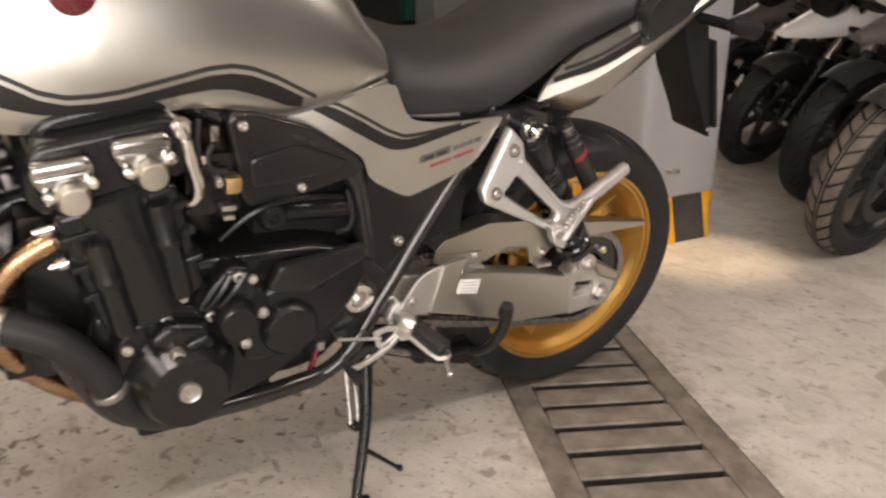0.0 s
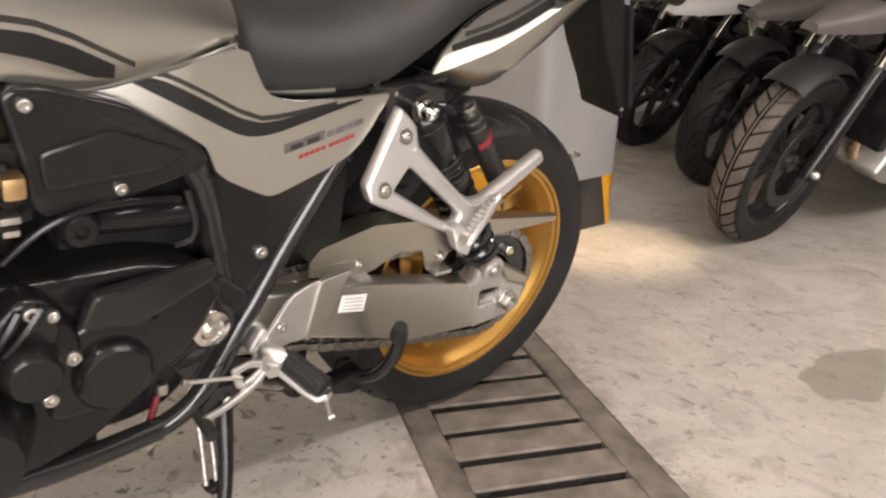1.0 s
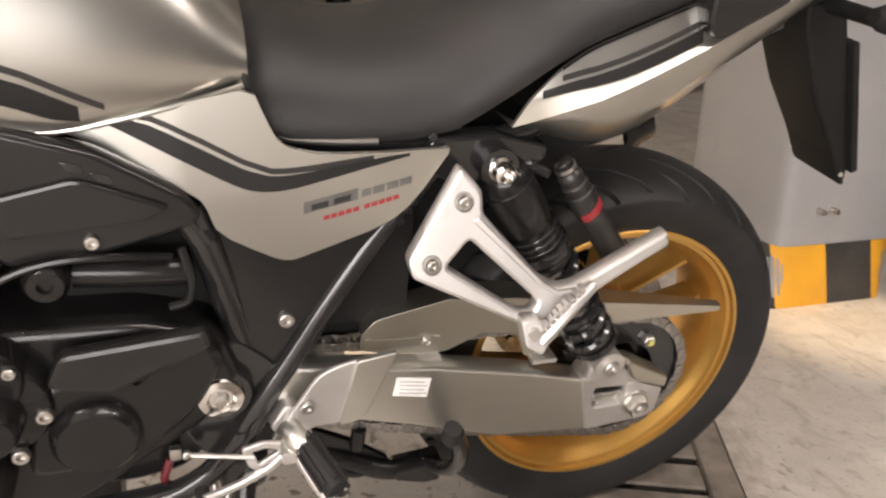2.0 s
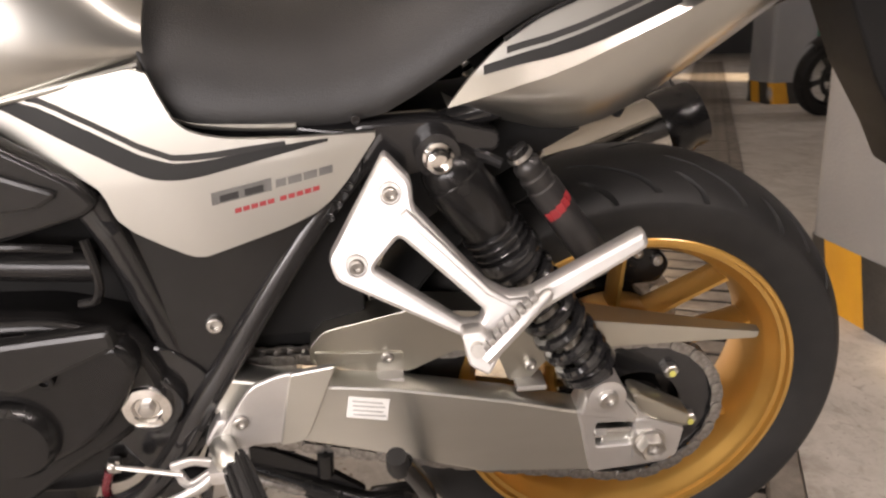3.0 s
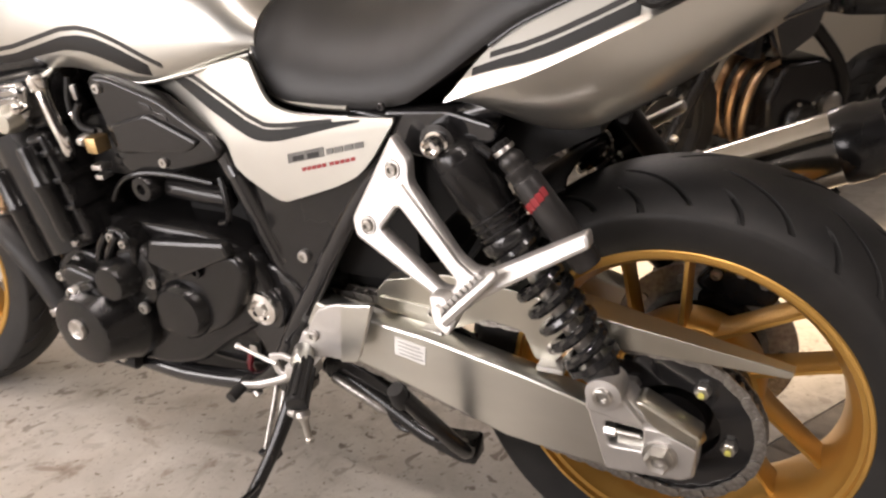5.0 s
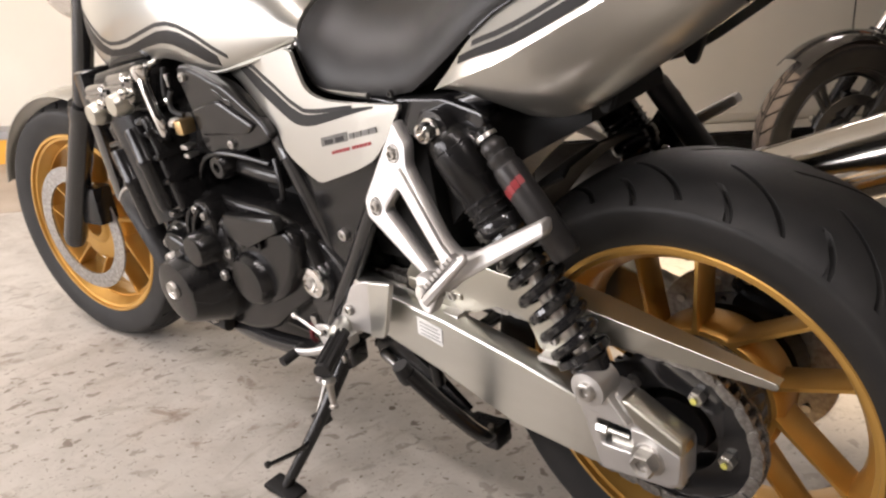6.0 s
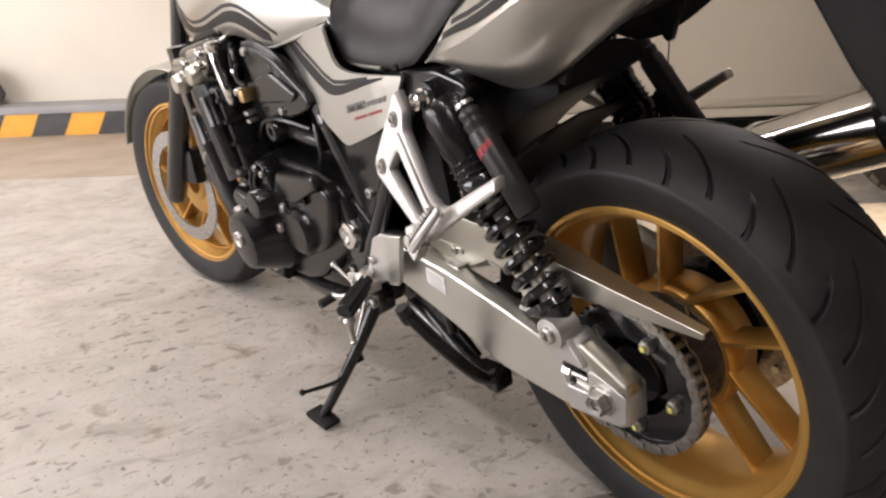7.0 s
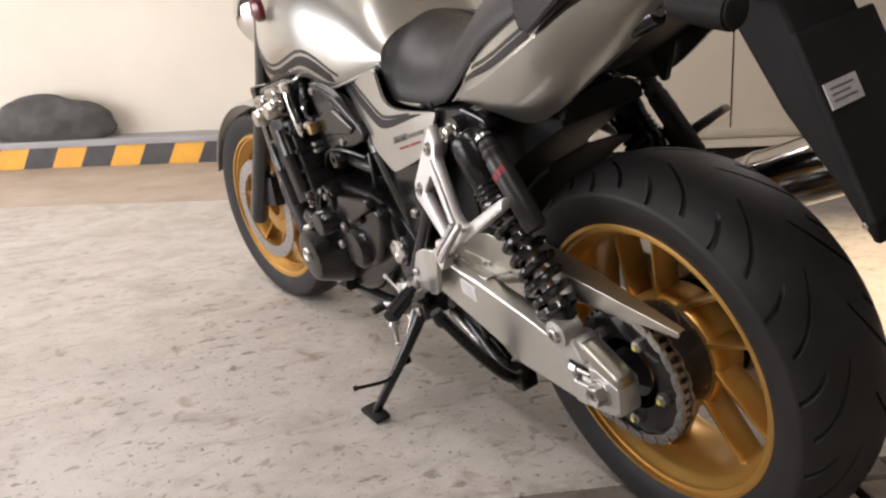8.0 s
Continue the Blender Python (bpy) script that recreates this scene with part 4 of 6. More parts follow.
# shock absorbers with a side reservoir, both sides
for sd in (-1, 1):
    T, B = Vector((-0.265, sd * 0.149, 0.673)), Vector((-0.070, sd * 0.157, 0.378))
    d = B - T
    body = part("shock_absorber", turned(T + d * 0.02, T + d * 0.46, [(0.020, 0), (0.028, 0.05), (0.031, 0.09), (0.031, 0.16), (0.033, 0.17), (0.033, 0.50), (0.031, 0.52), (0.031, 0.95), (0.028, 1)], 28), SATIN, bike, "black twin shock absorber with reservoir")
    part("eye", lathe([(0.009, sd * 0.129), (0.0215, sd * 0.131), (0.0225, sd * 0.139), (0.0225, sd * 0.167), (0.009, sd * 0.169)], (T.x, 0, T.z)), BLACK, body)
    part("top_nut", lathe([(0.0150, sd * 0.167), (0.0152, sd * 0.171), (0.0125, sd * 0.173), (0.0120, sd * 0.185), (0.0085, sd * 0.187), (0.0075, sd * 0.179), (0, sd * 0.179)], (T.x, 0, T.z), n=24), CHROME, body, "chromed mounting nut")
    part("damper_rod", turned(T + d * 0.4, T + d * 0.97, [(0.012, 0), (0.012, 1)], 16), STEEL, body)
    coil = []
    turns, r = 7.2, 0.0285
    u = Vector((0, 1, 0))
    v = d.normalized().cross(u)
    for k in range(int(turns * 18) + 1):
        t = k / (turns * 18)
        a = 2 * math.pi * turns * t
        coil.append(T + d * (0.40 + 0.50 * t) + r * (math.cos(a) * u + math.sin(a) * v))
    part("spring", tube([tuple(p) for p in coil], 0.0075, 8, 0), BLACK, body, "gloss black coil spring")
    part("spring_seat", turned(T + d * 0.885, T + d * 0.985, [(0.034, 0), (0.035, 0.25), (0.026, 0.4), (0.020, 1)], 24), BLACK, body)
    part("preload_ring", turned(T + d * 0.37, T + d * 0.41, [(0.036, 0), (0.037, 0.2), (0.037, 0.8), (0.036, 1)], 12), BLACK, body)
    for k in range(3):
        part("ring_step", turned(T + d * (0.29 + 0.028 * k), T + d * (0.30 + 0.028 * k), [(0.0325, 0), (0.034, 0.3), (0.034, 0.7), (0.0325, 1)], 24), BLACK, body)
    part("lower_clevis", lathe([(0.008, sd * 0.145), (0.022, sd * 0.147), (0.022, sd * 0.184), (0.008, sd * 0.186)], (B.x, 0, B.z)), CAST, body, "alloy lower mount")
    bolt(body, B.x, sd * 0.183, B.z, 0.0125, 0.009, STEEL, side=sd, label="steel mounting bolt")
    R0, R1 = Vector((-0.186, sd * 0.165, 0.674)), Vector((-0.088, sd * 0.167, 0.540))
    res = part("reservoir", turned(R0, R1, [(0.010, 0), (0.010, 0.06), (0.0145, 0.09), (0.015, 0.13), (0.014, 0.14), (0.014, 0.17), (0.0165, 0.18), (0.0165, 0.215), (0.0155, 0.225), (0.0155, 0.26), (0.0172, 0.27), (0.0178, 0.30), (0.0178, 0.97), (0.015, 1)], 28), ANODISED, body, "dark grey gas reservoir")
    part("filler_cap", turned(R0 - (R1 - R0) * 0.035, R0 + (R1 - R0) * 0.05, [(0.009, 0), (0.0118, 0.15), (0.0118, 0.55), (0.0125, 0.56), (0.0125, 1)], 20), SATIN, body, "dark reservoir cap")
    part("cap_ring", turned(R0 + (R1 - R0) * 0.012, R0 + (R1 - R0) * 0.045, [(0.0130, 0), (0.0132, 0.3), (0.0132, 0.9), (0.0120, 1)], 20), STEEL, body, "alloy ring")
    ax = (R1 - R0).normalized()
    for k in range(5):
        a = radians(-56 + 24 * k)
        rad = math.cos(a) * Vector((0, sd, 0)) + math.sin(a) * ax.cross(Vector((0, sd, 0)))
        tan = ax.cross(rad)
        place = Matrix.Translation(R0.lerp(R1, 0.40 + 0.011 * k) + rad * 0.0178) @ Matrix((tan, rad, ax)).transposed().to_4x4()
        part("print_bar", box(-0.0036, 0.0036, -0.0006, 0.0006, -0.0052, 0.0052), RED, body, "red printed bar", place)
    part("hose", tube([(-0.200, sd * 0.16, 0.660), (-0.223, sd * 0.15, 0.668), (-0.250, sd * 0.146, 0.662)], 0.006, 8), BLACK, body)
    part("amber_knob", turned(T + d * 0.50, T + d * 0.53, [(0.006, 0), (0.006, 1)], 10), BRASS, body, at=Matrix.Translation((0.034, 0, 0.004)))

cal = part("brake_caliper", plate([[(-0.02, 0.40), (0.01, 0.442), (0.070, 0.440), (0.100, 0.405), (0.085, 0.375), (0.02, 0.372)]], 0.070, 0.125, 0.008, 0.012, 2), SATIN, bike, "black rear brake caliper")
for bx, bz in ((0.012, 0.420), (0.075, 0.415), (0.045, 0.428)):
    bolt(cal, bx, 0.070, bz, 0.008, 0.007, STEEL)
# ---- frame tubes and the panel between them ----
frame_part = part("frame_tube", tube([(-0.600, -0.150, 0.640), (-0.583, -0.150, 0.590), (-0.556, -0.140, 0.480), (-0.536, -0.131, 0.420), (-0.526, -0.128, 0.36)], 0.0175, 16), BLACK, bike, "gloss black tubular steel frame")
FT = {
    "rear_stay": ([(-0.335, -0.135, 0.665), (-0.385, -0.138, 0.603), (-0.451, -0.147, 0.504), (-0.492, -0.153, 0.436), (-0.527, -0.160, 0.384), (-0.556, -0.163, 0.330), (-0.588, -0.164, 0.281), (-0.624, -0.163, 0.256), (-0.650, -0.163, 0.250)], 0.0150),
    "lower_rail": ([(-1.05, -0.145, 0.42), (-0.99, -0.15, 0.285), (-0.93, -0.155, 0.240), (-0.80, -0.162, 0.235), (-0.72, -0.163, 0.241), (-0.640, -0.163, 0.251)], 0.0165),
    "seat_rail": ([(-0.56, -0.10, 0.72), (-0.335, -0.125, 0.675), (-0.22, -0.125, 0.70), (-0.05, -0.11, 0.76), (0.12, -0.085, 0.82)], 0.0135),
    "top_rail": ([(-1.12, -0.06, 0.86), (-0.85, -0.12, 0.74), (-0.62, -0.145, 0.66), (-0.585, -0.152, 0.60)], 0.018),
}
for nm, (pts, r) in FT.items():
    part(nm, tube(pts, r, 14), BLACK, frame_part)
    part(nm, tube([(x, -y, z) for x, y, z in pts], r, 14), BLACK, frame_part)
part("frame_tube", tube([(-0.600, 0.150, 0.640), (-0.583, 0.150, 0.590), (-0.556, 0.140, 0.480), (-0.536, 0.131, 0.420), (-0.526, 0.128, 0.36)], 0.0175, 16), BLACK, frame_part)
part("pivot_plate", plate([[(-0.625, 0.455), (-0.56, 0.470), (-0.515, 0.430), (-0.500, 0.380), (-0.545, 0.300), (-0.600, 0.300), (-0.635, 0.370)]], -0.158, -0.120, 0.004, 0.015), BLACK, frame_part)
part("pivot_plate", plate([[(-0.625, 0.455), (-0.56, 0.470), (-0.515, 0.430), (-0.500, 0.380), (-0.545, 0.300), (-0.600, 0.300), (-0.635, 0.370)]], 0.120, 0.158, 0.004, 0.015), BLACK, frame_part)
part("shock_mount", plate([[(-0.345, 0.700), (-0.26, 0.705), (-0.20, 0.690), (-0.20, 0.672), (-0.252, 0.655), (-0.30, 0.645), (-0.345, 0.66)]], -0.148, -0.112, 0.003, 0.008), BLACK, frame_part)
part("shock_mount", plate([[(-0.345, 0.700), (-0.26, 0.705), (-0.20, 0.690), (-0.20, 0.672), (-0.252, 0.655), (-0.30, 0.645), (-0.345, 0.66)]], 0.112, 0.148, 0.003, 0.008), BLACK, frame_part)
infill = part("frame_panel", plate([[(-0.592, 0.66), (-0.34, 0.69), (-0.335, 0.655), (-0.50, 0.425), (-0.535, 0.420)]], -0.152, -0.142, 0.003, 0.01), PLASTIC, bike, "dark grey plastic panel between the frame tubes")
part("frame_panel", plate([[(-0.592, 0.66), (-0.34, 0.69), (-0.335, 0.655), (-0.50, 0.425), (-0.535, 0.420)]], 0.142, 0.152, 0.003, 0.01), PLASTIC, infill)
bolt(infill, -0.500, -0.152, 0.488, 0.0095, 0.007, STEEL)
for bx, bz in ((-0.343, 0.708), (-0.352, 0.640), (-0.358, 0.630), (-0.364, 0.620), (-0.372, 0.606)):
    bolt(infill, bx, -0.150, bz, 0.005, 0.005, BLACK)
part("battery_box", box(-0.505, -0.345, -0.105, 0.105, 0.445, 0.665, 0.012), FLAP, frame_part, "black plastic battery box")
part("inner_fender", box(-0.500, -0.335, -0.088, 0.088, 0.405, 0.452, 0.010), FLAP, frame_part, "black plastic inner fender")
part("pivot_housing", box(-0.64, -0.475, -0.112, 0.112, 0.30, 0.475, 0.012), SATIN, frame_part)
pivot = part("pivot_ring", lathe([(0.026, -0.150), (0.038, -0.152), (0.039, -0.166), (0.035, -0.173), (0.028, -0.172)], (-0.578, 0, 0.402)), BLACK, bike, "black ring of the swing arm pivot")
part("pivot_cap", lathe([(0.0275, -0.155), (0.0275, -0.173), (0.0255, -0.179), (0.0165, -0.181), (0.0130, -0.177), (0, -0.177)], (-0.578, 0, 0.402)), CHROME, pivot, "polished pivot cap")
bolt(pivot, -0.578, -0.177, 0.402, 0.0095, 0.007, STEEL, hexagon=True)


# ---- tank, seat, side covers, tail ----
tank_lo = curve_of([(-1.20, 0.775), (-1.13, 0.738), (-1.081, 0.725), (-1.019, 0.723), (-0.952, 0.733), (-0.858, 0.749), (-0.805, 0.745), (-0.722, 0.721), (-0.640, 0.739), (-0.585, 0.751), (-0.535, 0.762)])
tank_hi = curve_of([(-1.20, 0.93), (-1.13, 1.00), (-1.0, 1.04), (-0.85, 1.035), (-0.72, 1.005), (-0.64, 0.955), (-0.59, 0.905), (-0.555, 0.855), (-0.535, 0.830)])
tank_w = curve_of([(-1.20, 0.11), (-1.13, 0.155), (-1.03, 0.178), (-0.85, 0.180), (-0.75, 0.174), (-0.65, 0.164), (-0.58, 0.148), (-0.535, 0.130)])
TP, TR, TT = 2.4, 0.5, 0.07


def tank_width(x, z):
    a, b = tank_lo(x), tank_hi(x)
    return arch(min(max((z - a) / (b - a), 0), 1), tank_w(x), TP, TR, TT)


tank = part("fuel_tank", hull(tank_w, tank_lo, tank_hi, -1.20, -0.535, 90, 40, TP, TR, TT), SILVER, bike, "champagne silver fuel tank with black stripes")
st_hi = curve_of([(-1.20, 0.86), (-1.074, 0.806), (-1.017, 0.775), (-0.952, 0.777), (-0.883, 0.793), (-0.809, 0.810), (-0.754, 0.800), (-0.667, 0.754), (-0.650, 0.746)], 1)
st_lo = curve_of([(-1.20, 0.81), (-1.079, 0.763), (-1.019, 0.748), (-0.952, 0.751), (-0.869, 0.768), (-0.809, 0.776), (-0.754, 0.760), (-0.701, 0.736), (-0.650, 0.742)], 1)
for sd in (-1, 1):
    part("stripe", skin(tank_width, st_lo, lambda x: st_hi(x) - 0.013, -1.19, -0.690, sd, 70, 6, 0.001, 0.0009), STRIPE, tank, "wide black stripe")
    part("stripe", skin(tank_width, lambda x: st_hi(x) - 0.0065, st_hi, -1.19, -0.668, sd, 70, 3, 0.001, 0.0009), STRIPE_GREY, tank, "thin dark grey stripe")
part("tank_seam", tube([(-0.800, -0.158, 0.745), (-0.725, -0.158, 0.722), (-0.640, -0.153, 0.739), (-0.585, -0.146, 0.751), (-0.540, -0.136, 0.761)], 0.0034, 8), SILVER, tank)
part("emblem", lathe([(0.0, -0.190), (0.020, -0.188), (0.027, -0.182), (0.028, -0.170)], (-0.985, 0.004, 0.897)), EMBLEM, tank, "dark red round emblem")

seat_lo = curve_of([(-0.560, 0.800), (-0.550, 0.785), (-0.538, 0.760), (-0.528, 0.722), (-0.516, 0.699), (-0.46, 0.697), (-0.33, 0.700), (-0.271, 0.735), (-0.185, 0.795), (-0.137, 0.817), (-0.04, 0.852), (0.1, 0.895), (0.25, 0.925)], 1)
seat_hi = curve_of([(-0.565, 0.835), (-0.545, 0.838), (-0.50, 0.822), (-0.44, 0.806), (-0.36, 0.812), (-0.29, 0.838), (-0.22, 0.893), (-0.12, 0.925), (0.05, 0.945), (0.25, 0.950)])
seat_w = curve_of([(-0.565, 0.118), (-0.545, 0.132), (-0.51, 0.136), (-0.44, 0.139), (-0.35, 0.142), (-0.25, 0.145), (-0.15, 0.142), (0.0, 0.130), (0.15, 0.11), (0.25, 0.085)])
seat = part("seat", hull(seat_w, seat_lo, seat_hi, -0.565, 0.25, 96, 34, 2.1, 0.62, 0.02), VINYL, bike, "dark grey vinyl stepped seat")
part("seat_edge", tube([(-0.543, -0.126, 0.764), (-0.530, -0.128, 0.730), (-0.515, -0.130, 0.704), (-0.46, -0.134, 0.698), (-0.40, -0.139, 0.6985)], 0.0042, 8), SILVER, seat, "bright trim under the seat edge")

SC_LO = curve_of([(-0.722, 0.722), (-0.669, 0.702), (-0.590, 0.655), (-0.581, 0.640), (-0.574, 0.614), (-0.520, 0.584), (-0.500, 0.577), (-0.480, 0.583), (-0.392, 0.614), (-0.362, 0.638), (-0.325, 0.692)], 1)
SC_HI = curve_of([(-0.722, 0.7245), (-0.640, 0.741), (-0.585, 0.753), (-0.533, 0.764), (-0.522, 0.735), (-0.508, 0.707), (-0.480, 0.697), (-0.440, 0.694), (-0.325, 0.697)], 1)


def cover_width(x, z):
    crease = 0.668 + 0.15 * (x + 0.46)
    w = 0.164 - 0.13 * max(0.0, z - crease) + 0.10 * max(0.0, crease - z)
    return w - 0.35 * max(0.0, -0.60 - x) ** 1.4 - 0.05 * max(0.0, x + 0.40)


def between(f, g, t):
    return lambda x: f(x) + (g(x) - f(x)) * t


SS_HI = curve_of([(-0.69, 0.737), (-0.640, 0.742), (-0.605, 0.727), (-0.525, 0.682), (-0.490, 0.682), (-0.440, 0.689), (-0.40, 0.694), (-0.36, 0.695)], 1)
SS_LO = curve_of([(-0.69, 0.734), (-0.674, 0.731), (-0.610, 0.697), (-0.552, 0.664), (-0.530, 0.657), (-0.500, 0.658), (-0.46, 0.668), (-0.40, 0.684), (-0.36, 0.693)], 1)
for sd in (-1, 1):
    cover = part("side_cover", skin(cover_width, SC_LO, SC_HI, -0.722, -0.325, sd, 110, 40, 0.006), SILVER, bike, "champagne silver side cover with black stripes")
    part("stripe", skin(cover_width, SS_LO, lambda x: SS_LO(x) + 0.66 * max(0.001, SS_HI(x) - SS_LO(x)), -0.685, -0.37, sd, 70, 5, 0.001, 0.0009), STRIPE, cover, "wide black stripe")
    part("stripe", skin(cover_width, lambda x: SS_HI(x) - 0.006, SS_HI, -0.640, -0.41, sd, 60, 3, 0.001, 0.0009), STRIPE_GREY, cover, "thin dark grey stripe")
    # badge: a slanted outline bar with blocks, and a row of small red bars below
    def sheet(x0, z0, x1, z1, h, m, lift, nm, lb=""):
        lo = lambda x: z0 + (z1 - z0) * (x - x0) / (x1 - x0)
        part(nm, skin(cover_width, lo, lambda x: lo(x) + h, x0, x1, sd, 16, 2, 0.0006, lift), m, cover, lb)
    sheet(-0.484, 0.631, -0.426, 0.6447, 0.0125, BADGE, 0.0007, "badge", "slanted grey badge")
    for xa, w, h, m in ((-0.476, 0.018, 0.0065, STRIPE_GREY), (-0.452, 0.018, 0.0065, STRIPE_GREY), (-0.422, 0.010, 0.0075, BADGE), (-0.410, 0.013, 0.0075, BADGE), (-0.395, 0.013, 0.0075, BADGE), (-0.380, 0.013, 0.0075, BADGE)):
        za = 0.6340 + (xa + 0.478) * 0.2362
        sheet(xa, za, xa + w, za + w * 0.2362, h, m, 0.0011, "badge_block")
    for k in range(10):
        xa = -0.463 + 0.0080 * k + (0.004 if k > 4 else 0)
        za = 0.6225 + (xa + 0.463) * 0.25
        sheet(xa, za, xa + 0.0064, za + 0.0016, 0.0046, RED, 0.0008, "badge_bar")

def tail_x(pts):
    """The cowl's outline, its front tip drawn back."""
    return [(x + 0.019 * min(1.0, max(0.0, (0.05 - x) / 0.324)), z) for x, z in pts]


COWL_LO = curve_of(tail_x([(-0.274, 0.7185), (-0.240, 0.703), (-0.207, 0.691), (-0.156, 0.680), (-0.110, 0.683), (-0.060, 0.704), (-0.009, 0.734), (0.103, 0.803), (0.190, 0.866), (0.300, 0.925)]), 1)
COWL_HI = curve_of(tail_x([(-0.274, 0.7205), (-0.235, 0.762), (-0.198, 0.792), (-0.139, 0.817), (-0.043, 0.854), (0.10, 0.900), (0.30, 0.945)]), 1)
RIDGE = curve_of(tail_x([(-0.274, 0.7195), (-0.215, 0.739), (-0.160, 0.755), (-0.090, 0.785), (-0.022, 0.814), (0.059, 0.853), (0.30, 0.935)]), 1)
cowl_w0 = curve_of([(-0.256, 0.160), (-0.20, 0.170), (-0.10, 0.170), (0.0, 0.160), (0.12, 0.135), (0.22, 0.105), (0.30, 0.07)])

SHOULDER = curve_of([(-0.256, 0.018), (-0.22, 0.017), (-0.18, 0.016), (-0.142, 0.012), (-0.10, 0.009), (-0.04, 0.008), (0.30, 0.005)])
BAND = curve_of([(-0.22, 0.008), (-0.17, 0.010), (-0.13, 0.013), (-0.04, 0.014)])


def cowl_width(x, z):
    r = RIDGE(x)
    if z > r:                                            # a bright shoulder, then the steeper striped side
        return cowl_w0(x) + 0.002 - 0.85 * min(z - r, SHOULDER(x)) - 0.42 * max(z - r - SHOULDER(x), 0)
    t = min(max((r - z) / max(r - COWL_LO(x), 0.001), 0), 1)
    return cowl_w0(x) + 0.002 - 0.016 * t - 0.036 * t ** 2.6


for sd in (-1, 1):
    cowl = part("tail_cowl", skin(cowl_width, COWL_LO, COWL_HI, -0.255, 0.30, sd, 110, 44, 0.005, 0.0, RIDGE), SILVER, bike, "champagne silver tail cowl with black stripes")
    part("stripe", skin(cowl_width, lambda x: RIDGE(x) + SHOULDER(x), lambda x: min(RIDGE(x) + SHOULDER(x) + BAND(x), COWL_HI(x) - 0.001), -0.220, -0.035, sd, 50, 5, 0.001, 0.0009), STRIPE, cowl, "black stripe")
    part("stripe", skin(cowl_width, lambda x: RIDGE(x) + SHOULDER(x) + BAND(x) + 0.0035, lambda x: min(RIDGE(x) + SHOULDER(x) + BAND(x) + 0.0095, COWL_HI(x) - 0.0005), -0.198, -0.035, sd, 50, 3, 0.001, 0.0009), STRIPE_GREY, cowl, "thin dark grey stripe")
    part("grab_mount", plate([[(-0.045, 0.868), (-0.040, 0.828), (-0.020, 0.818), (0.060, 0.862), (0.085, 0.905), (-0.02, 0.905)]], *sorted((sd * 0.120, sd * 0.172)), 0.006, 0.012), PLASTIC, cowl, "dark plastic grab rail mount")
    part("cowl_trim", tube([(x, sd * (cowl_width(x, COWL_HI(x)) + 0.001), COWL_HI(x) + 0.0025) for x in (-0.20, -0.17, -0.139, -0.10, -0.07, -0.043)], 0.0024, 8), SATIN, cowl, "dark trim along the seat")
    part("grab_rail", tube([(0.02, sd * 0.150, 0.90), (0.10, sd * 0.155, 0.935), (0.22, sd * 0.12, 0.955), (0.30, sd * 0.06, 0.96)], 0.011, 12), PLASTIC, cowl)
part("tail_end", hull(curve_of([(0.18, 0.10), (0.26, 0.085), (0.32, 0.05)]), curve_of([(0.18, 0.862), (0.32, 0.915)]), curve_of([(0.18, 0.93), (0.32, 0.945)]), 0.18, 0.32, 16, 12), FLAP, bike, "black tail end")
under = part("under_tail", hull(curve_of([(-0.20, 0.10), (0.0, 0.11), (0.20, 0.085), (0.28, 0.06)]), curve_of([(-0.20, 0.705), (-0.10, 0.715), (0.0, 0.765), (0.12, 0.825), (0.28, 0.885)]), curve_of([(-0.20, 0.74), (0.0, 0.80), (0.15, 0.86), (0.28, 0.91)]), -0.20, 0.28, 40, 14, 3.0, 0.4), FLAP, bike, "black plastic under tail")
for sd in (-1, 1):
    part("tab", plate([[(-0.095, 0.745), (-0.040, 0.745), (-0.050, 0.716), (-0.063, 0.684), (-0.072, 0.686), (-0.085, 0.713)]], *sorted((sd * 0.092, sd * 0.104)), 0.002, 0.004), FLAP, under)
# licence plate carrier hanging behind the wheel
FL = [(0.198, 0.800), (0.190, 0.835), (0.255, 0.838), (0.290, 0.757), (0.321, 0.679), (0.358, 0.592), (0.360, 0.562), (0.350, 0.568), (0.318, 0.618), (0.255, 0.700)]
flap = part("plate_carrier", plate([FL], -0.055, 0.055, 0.006, 0.008, 2), FLAP, bike, "matte black number plate carrier and mudguard")
part("carrier_edge", plate([[(0.276, 0.785), (0.286, 0.790), (0.366, 0.594), (0.356, 0.588)]], -0.066, 0.066, 0.003, 0.004), FLAP, flap)
for sd in (-1, 1):
    sig = part("turn_signal", tube([(0.225, sd * 0.05, 0.835), (0.235, sd * 0.10, 0.835), (0.24, sd * 0.135, 0.835)], 0.011, 10), FLAP, flap, "black turn signal stalk")
    part("signal_body", turned((0.205, sd * 0.150, 0.845), (0.285, sd * 0.150, 0.832), [(0.010, 0), (0.017, 0.2), (0.020, 0.7), (0.020, 1)], 20), FLAP, sig)
    part("signal_lens", turned((0.285, sd * 0.150, 0.832), (0.292, sd * 0.150, 0.831), [(0.018, 0), (0.017, 0.5), (0.008, 1)], 20), FLAP, sig)
    bolt(flap, 0.346, sd * 0.055, 0.584, 0.004, 0.003, STEEL, side=sd)
sticker = part("sticker", box(-0.001, 0.001, -0.026, 0.026, -0.014, 0.014), LABEL, flap, "small pale sticker", Matrix.Translation((0.3155, -0.036, 0.722)) @ Matrix.Rotation(radians(-21.7), 4, "Y"))
for k in range(3):
    part("print_bar", box(0.0006, 0.0014, -0.020, 0.018 - 0.008 * (k % 2), 0.0055 - 0.0065 * k, 0.0080 - 0.0065 * k), BADGE, sticker)
